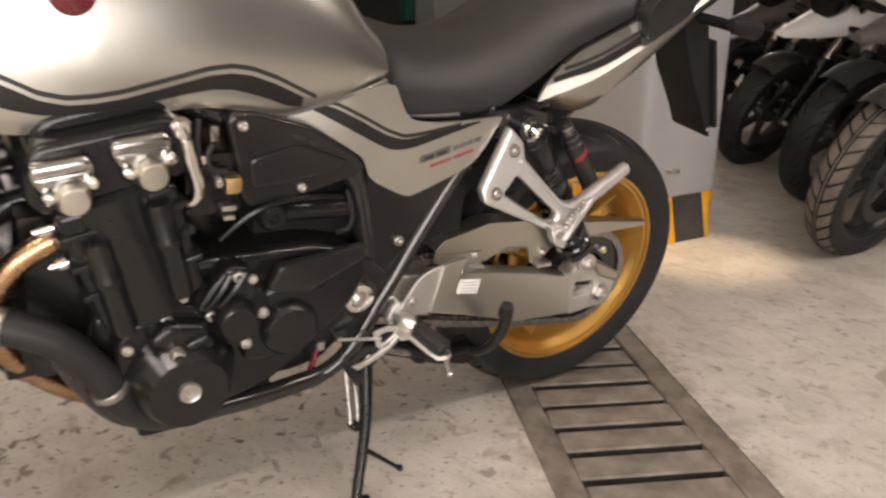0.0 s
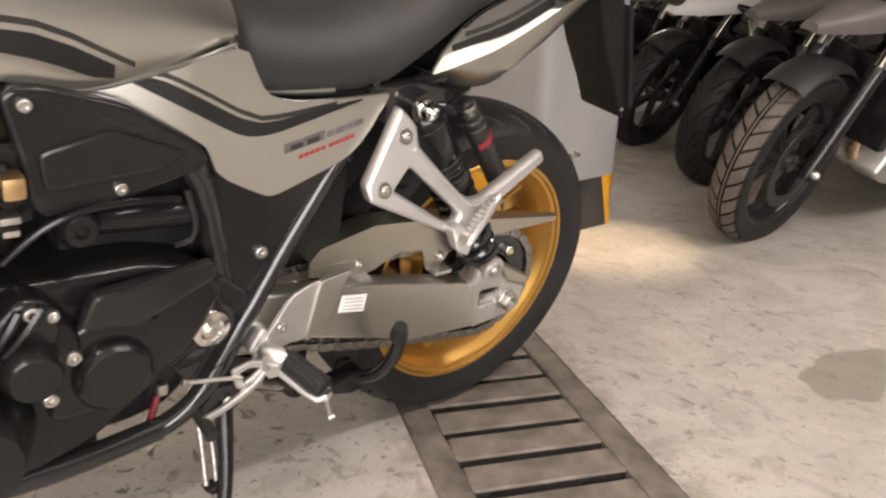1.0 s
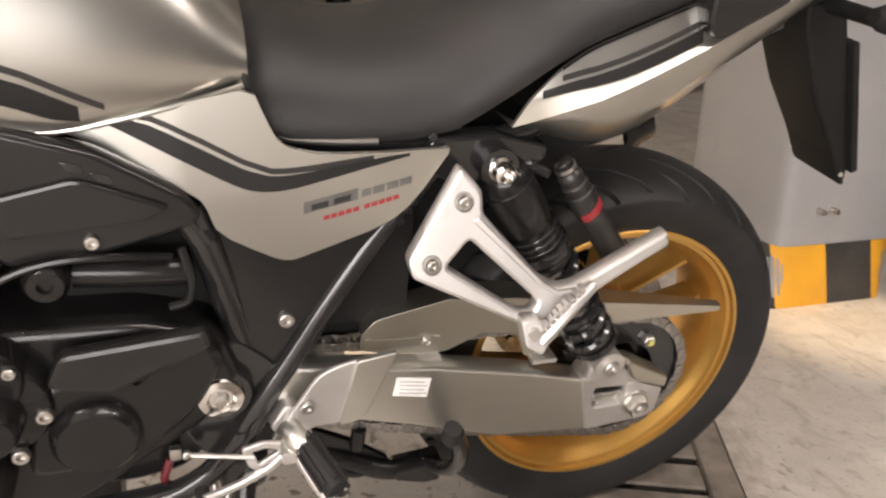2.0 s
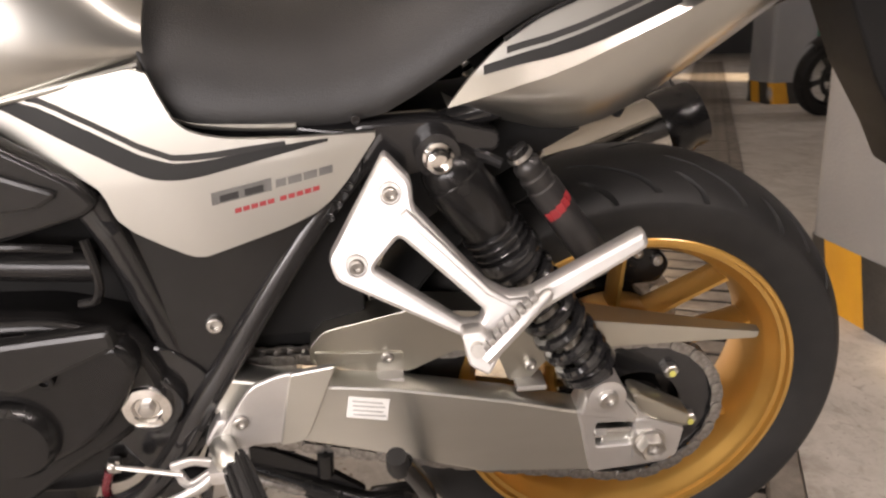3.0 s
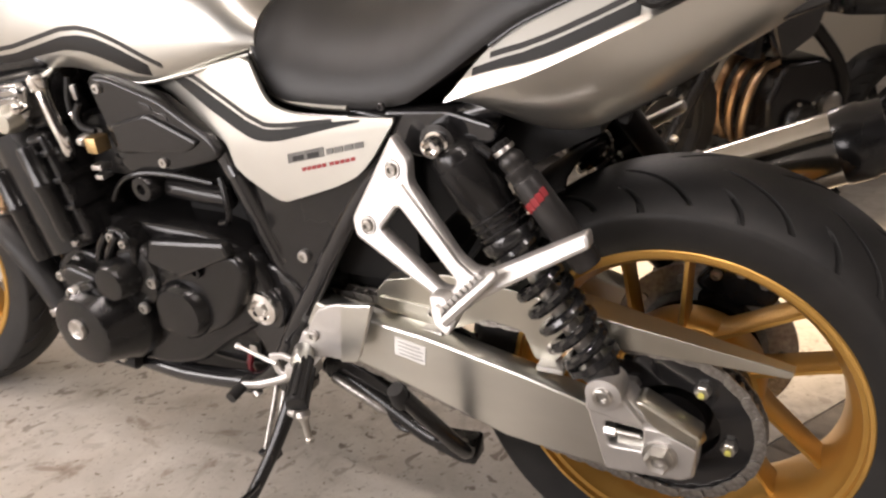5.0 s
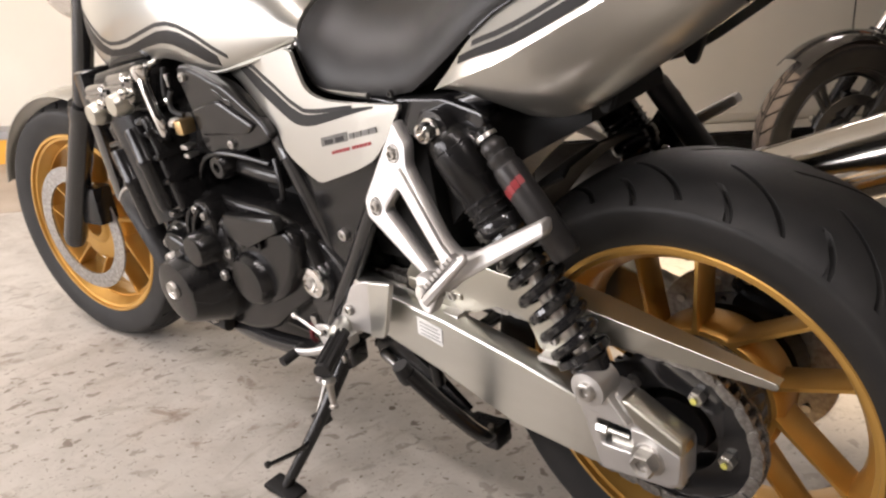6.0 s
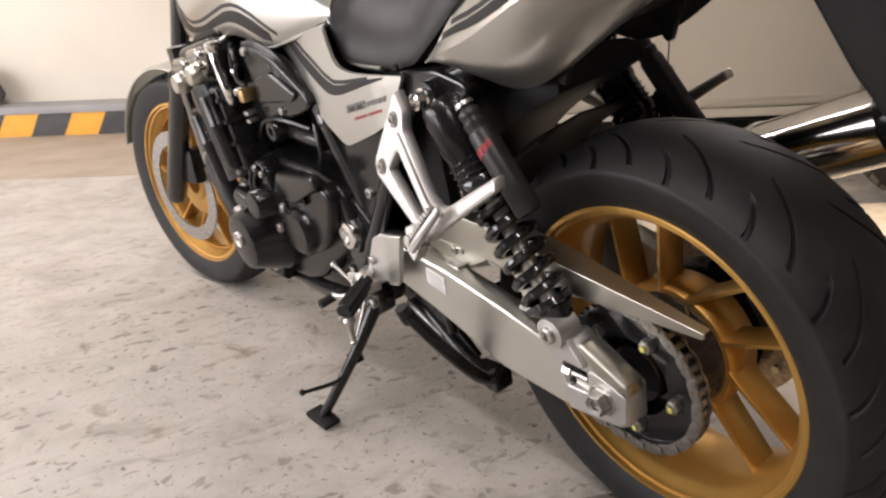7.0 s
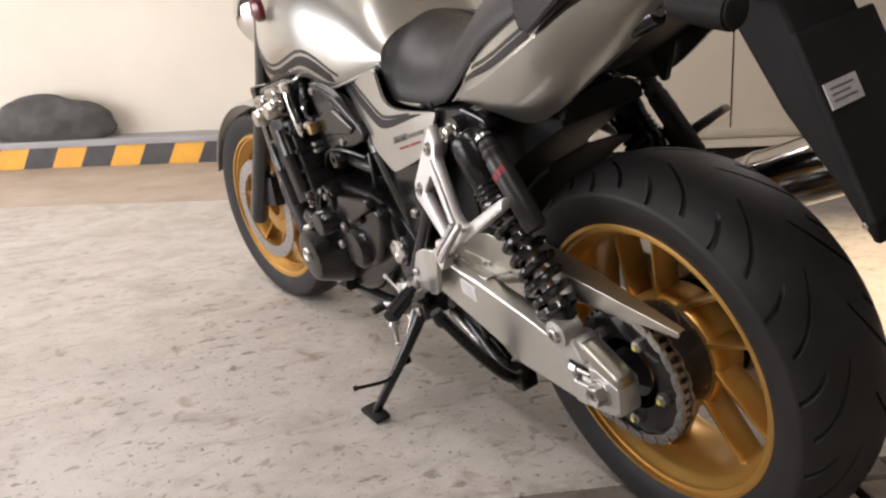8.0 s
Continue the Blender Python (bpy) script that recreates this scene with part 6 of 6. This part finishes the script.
part("stop_peg", tube([(-0.398, -0.116, 0.236), (-0.397, -0.118, 0.272)], 0.0105, 12), SATIN, centre)
part("spring_eye", tube([(-0.425, -0.118, 0.214), (-0.410, -0.122, 0.192), (-0.388, -0.122, 0.190), (-0.372, -0.118, 0.200)], 0.0055, 8), SATIN, centre)
part("return_spring", turned((-0.520, -0.118, 0.258), (-0.425, -0.120, 0.214), [(0.006, 0), (0.0085, 0.06), (0.0085, 0.9), (0.005, 1)], 12), CHAIN, centre, "dark return spring")
part("tang", tube([(-0.300, -0.118, 0.188), (-0.272, -0.160, 0.208), (-0.282, -0.212, 0.290), (-0.310, -0.244, 0.360)], 0.0112, 12), SATIN, centre, "black foot tang")
part("tang_tip", turned((-0.313, -0.241, 0.347), (-0.317, -0.250, 0.374), [(0.0115, 0), (0.0130, 0.3), (0.0110, 1)], 14), RUBBER, centre)
part("web", plate([[(-0.53, 0.300), (-0.46, 0.275), (-0.40, 0.240), (-0.345, 0.196), (-0.40, 0.186), (-0.50, 0.228), (-0.54, 0.25)]], -0.112, -0.100, 0.002, 0.01), SATIN, centre)

# ---- front end, turned a little to the left ----
STEER = Matrix.Translation((-1.30, 0, 0.66)) @ Matrix.Rotation(radians(-25), 4, "Y") @ Matrix.Rotation(radians(10), 4, "Z") @ Matrix.Rotation(radians(25), 4, "Y") @ Matrix.Translation((1.30, 0, -0.66))
FA = Vector((-1.56, 0, 0.306))
front = gold_wheel(bike, "front_wheel", TYRE_F, 0.052, (20, 92, 164, 236, 308), 0.0, "gold cast front wheel turned to the side")
front.matrix_basis = STEER @ Matrix.Translation(FA)
for sd in (-1, 1):
    part("brake_disc", disc_mesh(0.118, 0.155, sd * 0.072, 0.005), CHAIN, front, "drilled steel brake disc")
    fork = part("fork_leg", turned((FA.x + 0.01, sd * 0.105, FA.z - 0.02), (-1.36, sd * 0.105, 0.62), [(0.022, 0), (0.027, 0.05), (0.027, 0.9), (0.030, 0.93), (0.030, 1)], 24), BLACK, bike, "black front fork leg", STEER)
    part("fork_tube", turned((-1.36, sd * 0.105, 0.62), (-1.20, sd * 0.105, 0.965), [(0.0215, 0), (0.0215, 1)], 24), BLACK, fork, "black upper fork tube")
    part("caliper", box(FA.x + 0.06, FA.x + 0.14, min(sd * 0.055, sd * 0.105), max(sd * 0.055, sd * 0.105), FA.z + 0.03, FA.z + 0.12, 0.012), SATIN, fork, "brake caliper")
fender = part("front_fender", ring_lathe([(0.318, -0.062), (0.326, -0.045), (0.330, 0), (0.326, 0.045), (0.318, 0.062), (0.316, 0.060), (0.324, 0.043), (0.327, 0), (0.324, -0.043), (0.316, -0.060)], n=64), SILVER, bike, "champagne silver front fender", STEER @ Matrix.Translation(FA))
me = fender.data
bm = bmesh.new()
bm.from_mesh(me)
bmesh.ops.delete(bm, geom=[v for v in bm.verts if not 50 < math.degrees(math.atan2(v.co.z, v.co.x)) % 360 < 165], context="VERTS")
bm.to_mesh(me)
bm.free()
part("headlight", turned((-1.26, 0, 0.90), (-1.43, 0, 0.865), [(0.03, 0), (0.07, 0.15), (0.092, 0.5), (0.096, 0.9), (0.090, 1), (0, 1.04)], 36), CHROME, bike, "round chromed headlight", STEER)
part("triple_clamp", box(-1.25, -1.17, -0.14, 0.14, 0.945, 0.975, 0.01), BLACK, bike, "black fork clamp", STEER)
bar = part("handlebar", tube([(-1.06, -0.38, 1.03), (-1.10, -0.26, 1.055), (-1.16, -0.12, 1.05), (-1.18, -0.05, 1.01), (-1.18, 0.05, 1.01), (-1.16, 0.12, 1.05), (-1.10, 0.26, 1.055), (-1.06, 0.38, 1.03)], 0.011, 12), CHROME, bike, "chromed handlebar", STEER)
for sd in (-1, 1):
    part("grip", tube([(-1.06, sd * 0.38, 1.03), (-1.095, sd * 0.275, 1.053)], 0.017, 14), RUBBER, bar, "black rubber grip")
    part("lever", tube([(-1.13, sd * 0.24, 1.055), (-1.15, sd * 0.30, 1.05), (-1.115, sd * 0.40, 1.035)], [0.008, 0.006, 0.005], 8), CAST, bar)
    part("switch_box", box(-1.125, -1.08, min(sd * 0.22, sd * 0.27), max(sd * 0.22, sd * 0.27), 1.03, 1.08, 0.008), SATIN, bar)


# ---- other motorcycles parked about: forward is -x, the origin lies on the floor under the front axle ----
def dark_wheel(parent, name, tyre, r_rim, R, at, half=0.045, label="black wheel"):
    w = part(name, rim_mesh_of(r_rim, half), RIM_BLACK, parent, label, at)
    part("tyre", tyre, None if tyre in (TYRE_BLOCK, TYRE_TRAIL) else RUBBER, w, "dusty block-tread tyre" if tyre in (TYRE_BLOCK, TYRE_TRAIL) else "black rubber tyre")
    part("hub", ring_lathe([(0.012, -0.05), (0.030, -0.05), (0.034, -0.03), (0.050, -0.02), (0.050, 0.02), (0.034, 0.03), (0.030, 0.05), (0.012, 0.05)], n=32), RIM_BLACK, w)
    for k in range(10):
        a = radians(36 * k + (8 if k % 2 else -8))
        part("spoke", spoke_mesh(0.045, a, r_rim - 0.03, a + radians(6 if k % 2 else -6), 0.014, 0.012, 0, 0, 0.014, 0.012), RIM_BLACK, w)
    part("brake_disc", disc_mesh(0.110, 0.148, -0.062, 0.005), RIM_BLACK, w, "dark brake disc")
    return w


def parked_bike(m, label, body, fork_mat, tyre, R, fender, beak=False, headers=False, steer=5):
    b = thing("motorcycle", m, label, "motorcycle", "parked motorcycles")
    fa, ra, rr = Vector((0, 0, R)), Vector((1.40, 0, 0.31)), 0.2285
    turn = Matrix.Translation((0.2, 0, 0)) @ Matrix.Rotation(radians(steer), 4, "Z") @ Matrix.Translation((-0.2, 0, 0))
    dark_wheel(b, "front_wheel", tyre, 0.238 if R > 0.31 else rr, R, turn @ Matrix.Translation(fa))
    dark_wheel(b, "rear_wheel", TYRE_R, rr, 0.3085, Matrix.Translation(ra), 0.07)
    for sd in (-1, 1):
        leg = part("fork_leg", turned((0.0, sd * 0.100, R - 0.03), (0.175, sd * 0.100, R + 0.33), [(0.022, 0), (0.028, 0.06), (0.028, 0.92), (0.031, 0.95), (0.031, 1)], 20), SATIN, b, "black fork leg", turn)
        part("fork_tube", turned((0.175, sd * 0.100, R + 0.33), (0.35, sd * 0.100, R + 0.68), [(0.0205, 0), (0.0205, 1)], 20), fork_mat, leg, "bright fork tube")
        part("caliper", box(0.05, 0.12, min(sd * 0.05, sd * 0.10), max(sd * 0.05, sd * 0.10), R + 0.02, R + 0.12, 0.01), SATIN, leg)
        part("axle_bolt", turned((0, sd * 0.12, R), (0, sd * 0.145, R), [(0.014, 0), (0.014, 0.6), (0.008, 1)], 12), STEEL, leg)
        part("grip", tube([(0.36, sd * 0.24, R + 0.80), (0.46, sd * 0.40, R + 0.78)], 0.018, 12), RUBBER, b, "black handlebar grip", turn)
        part("mirror", tube([(0.36, sd * 0.25, R + 0.80), (0.30, sd * 0.32, R + 0.95), (0.31, sd * 0.38, R + 1.0)], 0.007, 8), SATIN, b, "black mirror stalk", turn)
        part("turn_signal", turned((0.22, sd * 0.12, R + 0.50), (0.22, sd * 0.20, R + 0.50), [(0.012, 0), (0.020, 0.5), (0.022, 1)], 12), AMBER if headers else SATIN, b, "amber turn signal" if headers else "black turn signal", turn)
        part("frame_side", tube([(0.36, sd * 0.06, R + 0.62), (0.62, sd * 0.17, R + 0.42), (0.88, sd * 0.17, R + 0.22), (0.92, sd * 0.14, R + 0.02)], 0.026, 12), SATIN, b, "black frame beam")
        part("side_panel", plate([[(0.32, R + 0.62), (0.62, R + 0.64), (0.58, R + 0.40), (0.42, R + 0.30), (0.34, R + 0.42)]], *sorted((sd * 0.16, sd * 0.21)), 0.012, 0.03, 2), body, b, "fairing side panel")
    u = 0.006 if beak else 0.0                           # a high trail fender stands further off the tyre
    fen = ring_lathe([(R - 0.4 * u + 0.018, -0.068 - u / 2), (R + u + 0.028, -0.045 - u / 2), (R + u + 0.036, 0), (R + u + 0.028, 0.045 + u / 2), (R - 0.4 * u + 0.018, 0.068 + u / 2), (R - 0.4 * u + 0.015, 0.066 + u / 2), (R + u + 0.025, 0.043 + u / 2), (R + u + 0.033, 0), (R + u + 0.025, -0.043 - u / 2), (R - 0.4 * u + 0.015, -0.066 - u / 2)], n=60)
    bmesh.ops.delete(fen, geom=[v for v in fen.verts if not 45 < math.degrees(math.atan2(v.co.z, v.co.x)) % 360 < (130 if beak else 138)], context="VERTS")
    part("front_fender", fen, fender, b, "front fender", turn @ Matrix.Translation(fa))
    part("headlight", turned((0.26, 0, R + 0.62), (0.10, 0, R + 0.60), [(0.05, 0), (0.085, 0.3), (0.09, 0.9), (0.08, 1), (0, 1.03)], 28), SATIN, b, "headlight", turn)
    if beak:
        part("beak", hull(curve_of([(-0.12, 0.03), (0.1, 0.10), (0.42, 0.17)]), curve_of([(-0.12, R + 0.42), (0.1, R + 0.44), (0.42, R + 0.50)]), curve_of([(-0.12, R + 0.45), (0.1, R + 0.52), (0.42, R + 0.68)]), -0.12, 0.42, 24, 12), body, b, "painted front beak")
    part("clamp", box(0.24, 0.34, -0.14, 0.14, R + 0.60, R + 0.64, 0.01), SATIN, b, "fork clamp", turn)
    part("handlebar", tube([(0.46, -0.40, R + 0.78), (0.36, -0.22, R + 0.80), (0.33, 0, R + 0.74), (0.36, 0.22, R + 0.80), (0.46, 0.40, R + 0.78)], 0.012, 12), SATIN, b, "black handlebar", turn)
    part("fuel_tank", hull(curve_of([(0.36, 0.10), (0.5, 0.17), (0.7, 0.17), (0.9, 0.10)]), curve_of([(0.36, R + 0.52), (0.6, R + 0.48), (0.9, R + 0.46)]), curve_of([(0.36, R + 0.68), (0.5, R + 0.74), (0.7, R + 0.70), (0.9, R + 0.54)]), 0.36, 0.92, 30, 16), body, b, "painted fuel tank")
    part("seat", hull(curve_of([(0.88, 0.09), (1.1, 0.14), (1.5, 0.12), (1.68, 0.08)]), curve_of([(0.88, R + 0.45), (1.2, R + 0.46), (1.68, R + 0.56)]), curve_of([(0.88, R + 0.53), (1.1, R + 0.52), (1.4, R + 0.62), (1.68, R + 0.62)]), 0.88, 1.70, 30, 12), VINYL, b, "dark seat")
    eng = part("engine", plate([[(0.50, 0.30), (0.46, 0.44), (0.52, 0.60), (0.74, 0.62), (0.95, 0.52), (0.98, 0.34), (0.86, 0.24), (0.60, 0.22)]], -0.16, 0.16, 0.02, 0.03, 2), SATIN, b, "dark engine block")
    for sd in (-1, 1):
        part("engine_cover", lathe([(0.085, sd * 0.15), (0.085, sd * 0.18), (0.07, sd * 0.20), (0.0, sd * 0.205)], (0.66, 0, 0.36), n=28), SATIN, eng)
        part("engine_cover", lathe([(0.055, sd * 0.15), (0.055, sd * 0.185), (0.04, sd * 0.195), (0.0, sd * 0.197)], (0.82, 0, 0.42), n=24), STEEL, eng)
        for k in range(6):
            bolt(eng, 0.66 + 0.085 * math.cos(k * 1.05), sd * 0.18, 0.36 + 0.085 * math.sin(k * 1.05), 0.008, 0.008, STEEL, side=sd)
    part("radiator", box(0.30, 0.345, -0.17, 0.17, R + (0.30 if headers else 0.06), R + (0.50 if headers else 0.34), 0.01), SATIN, b, "black radiator")
    lift = 0.05 if beak else 0.0
    part("belly_pan", plate([[(0.42, 0.20 + lift), (0.50, 0.34 + lift), (0.56, 0.24 + lift), (0.95, 0.20 + lift), (0.92, 0.16), (0.52, 0.15 + lift)]], -0.15, 0.15, 0.02, 0.02, 2), CAST if beak else SATIN, b, "engine guard plate")
    if beak:
        for sd in (-1, 1):
            part("crash_bar", tube([(0.42, sd * 0.10, R + 0.42), (0.40, sd * 0.24, R + 0.22), (0.46, sd * 0.24, 0.30), (0.60, sd * 0.14, 0.22)], 0.012, 12), CHROME, b, "bright crash bar")
    for y in ((-0.12, -0.04, 0.04, 0.12) if headers else (-0.05, 0.05)):
        part("exhaust_header", tube([(0.50, y, 0.60), (0.42, y, 0.58), (0.37, y, 0.46), (0.40, y * 0.8, 0.30), (0.52, y * 0.4, 0.20), (0.75, 0.03, 0.17)], 0.019, 12), HEADER, b, "heat tinted exhaust pipe")
    part("silencer", turned((0.95, 0.17, 0.28), (1.50, 0.20, 0.46), [(0.028, 0), (0.052, 0.12), (0.055, 0.9), (0.045, 1), (0.02, 1)], 24), STEEL, b, "steel silencer")
    part("swing_arm", plate([[(0.90, 0.38), (1.42, 0.34), (1.42, 0.28), (0.90, 0.31)]], -0.14, -0.11, 0.004, 0.01), SATIN, b, "black swing arm")
    part("tail", hull(curve_of([(1.3, 0.11), (1.6, 0.09), (1.85, 0.04)]), curve_of([(1.3, R + 0.44), (1.6, R + 0.50), (1.85, R + 0.58)]), curve_of([(1.3, R + 0.56), (1.6, R + 0.60), (1.85, R + 0.64)]), 1.3, 1.85, 20, 10), body, b, "painted tail")
    part("side_stand", tube([(0.86, -0.14, 0.24), (0.86, -0.24, 0.10), (0.84, -0.31, 0.066)], 0.013, 10), SATIN, b, "black side stand")
    return b


def parked(x, y, lean=10.0, yaw=0.0):
    return Matrix.Translation((x, y, 0.0)) @ Matrix.Rotation(radians(yaw), 4, "Z") @ Matrix.Rotation(radians(lean), 4, "X")


parked_bike(parked(1.57, 0.245, 16, -5), "black adventure motorcycle with block-tread front tyre and chrome forks", DULL_BODY, CHROME, TYRE_TRAIL, 0.302, VINYL, beak=True, steer=5)
parked_bike(parked(2.17, 0.785, 16, -4), "black motorcycle with chrome forks beside the column", DULL_BODY, CHROME, TYRE_F, 0.303, VINYL, beak=True, steer=5)
parked_bike(parked(2.62, 1.50, 19, -2), "black and white motorcycle with chrome forks in the row", FAIRING, CHROME, TYRE_F, 0.297, BLACK, beak=True)
for k, (bx, by, yaw) in enumerate(((3.35, 2.30, -4), (3.85, 0.75, -6), (4.3, 1.75, -3), (4.75, 2.85, -5), (2.75, 0.05, -8))):
    parked_bike(parked(bx, by, 13, yaw), "black motorcycle with chrome forks, further back in the row", BLACK if k % 2 else DULL_BODY, CHROME, TYRE_F, 0.303, VINYL, beak=k % 2 == 0)
parked_bike(parked(-0.65, 2.25, 10, 55), "dark motorcycle with heat tinted exhaust pipes, parked alongside", BLACK, CHROME, TYRE_BLOCK, 0.325, BLACK, headers=True, steer=3)

parked_bike(parked(3.25, 4.85, 11, 0), "black motorcycle parked far down the drain", BLACK, STEEL, TYRE_F, 0.297, BLACK)
parked_bike(parked(2.35, 6.6, 11, 60), "black motorcycle parked in the far corner", BLACK, STEEL, TYRE_F, 0.297, BLACK)

parked_bike(parked(0.9, 11.2, 11, 70), "black motorcycle parked before the far wall", BLACK, STEEL, TYRE_F, 0.297, BLACK)
parked_bike(parked(1.9, 11.7, 11, 75), "black motorcycle parked before the far wall", PLASTIC, STEEL, TYRE_F, 0.297, BLACK)
parked_bike(parked(3.0, 12.0, 11, 80), "black motorcycle parked before the far wall", BLACK, STEEL, TYRE_F, 0.297, FLAP)

# ---- cream van parked across the end, its side turned to the motorcycle ----
VX, VY0, VY1 = -2.12, 0.7, 5.5
van = thing("van", WEST @ Matrix.Translation((1.69 - VX, 1.75 - VY0, 0)), "cream painted parked van with dark tyres", "van")
side = [(VY0, 0.36), (VY0 - 0.02, 0.90), (VY0 + 0.15, 1.05), (VY0 + 0.9, 1.80), (VY1 - 0.1, 1.85), (VY1, 1.70), (VY1, 0.26), (VY1 - 0.55, 0.26), (VY1 - 0.62, 0.45), (VY1 - 0.80, 0.60), (VY1 - 1.05, 0.60), (VY1 - 1.22, 0.45), (VY1 - 1.30, 0.26), (VY0 + 1.15, 0.26), (VY0 + 1.08, 0.45), (VY0 + 0.90, 0.60), (VY0 + 0.65, 0.60), (VY0 + 0.48, 0.45), (VY0 + 0.40, 0.26)]
shell = plate([side], -0.82, 0.82, 0.035, 0.03, 3)
shell.transform(Matrix.Translation((VX - 0.82, 0, 0)) @ Matrix.Rotation(radians(90), 4, "Z"))
part("body", shell, VAN_PAINT, van, "cream painted body")
part("sill", box(VX - 1.6, VX + 0.004, VY0 + 1.20, VY1 - 1.34, 0.225, 0.262, 0.01), VAN_PAINT, van)
part("underbody", box(VX - 1.5, VX - 0.06, VY0 + 0.1, VY1 - 0.1, 0.20, 0.40, 0.02), FLAP, van, "dark underbody")
for y in (2.45, 3.75):
    part("door_gap", box(VX - 0.003, VX + 0.0015, y, y + 0.006, 0.30, 1.60), FLAP, van)
part("rub_strip", box(VX - 0.002, VX + 0.006, VY0 + 1.22, VY1 - 1.36, 0.300, 0.312, 0.002), VAN_PAINT, van)
for y in (VY0 + 0.775, VY1 - 0.925):
    for x in (VX - 0.10, VX - 1.54):
        w = part("wheel", lathe([(0.17, -0.08), (0.17, 0.08), (0.12, 0.085), (0.05, 0.07), (0, 0.07)], n=32), STEEL, van, "steel wheel", Matrix.Translation((x, y, 0.30)) @ Matrix.Rotation(radians(-90), 4, "Z"))
        part("tyre", ring_lathe([(0.175, -0.08), (0.25, -0.09), (0.29, -0.08), (0.30, -0.05), (0.30, 0.05), (0.29, 0.08), (0.25, 0.09), (0.175, 0.08)], n=48), RUBBER, w, "black tyre")
for y in (VY0 + 1.05, VY0 + 1.95, VY0 + 2.85):
    part("window", box(VX - 0.01, VX + 0.003, y, y + 0.78, 1.18, 1.62, 0.004), BLACK, van, "dark side window")

# ---- a dark canvas bag on the kerb ----
bun = bmesh.new()
bmesh.ops.create_icosphere(bun, subdivisions=4, radius=1.0)
for v in bun.verts:
    n = noise.noise(v.co * 1.7) * 0.22 + noise.noise(v.co * 4.5) * 0.07
    v.co = v.co * (1 + n)
    v.co = Vector((v.co.x * 0.15, v.co.y * 0.42, max(v.co.z, -0.55) * 0.20))
tagged(part("canvas_bag", bun, CANVAS, None, "dark grey canvas bag lying on the kerb", WEST @ Matrix.Translation((-0.13, -0.62, 0.187 + 0.105))), category="bag")

# ---- a green metal cabinet on the far wall ----
cab = thing("wall_cabinet", Matrix.Identity(4), "green painted metal cabinet fixed to the far wall", "cabinet")
part("body", box(7.60, 8.62, Y1 - 0.25, Y1 + 0.01, 0.29, 1.56, 0.008), TEAL, cab)
part("door", box(7.64, 8.58, Y1 - 0.27, Y1 - 0.248, 0.33, 1.52, 0.004), TEAL, cab)
part("handle", box(7.70, 7.73, Y1 - 0.295, Y1 - 0.27, 0.85, 1.00, 0.004), STEEL, cab)
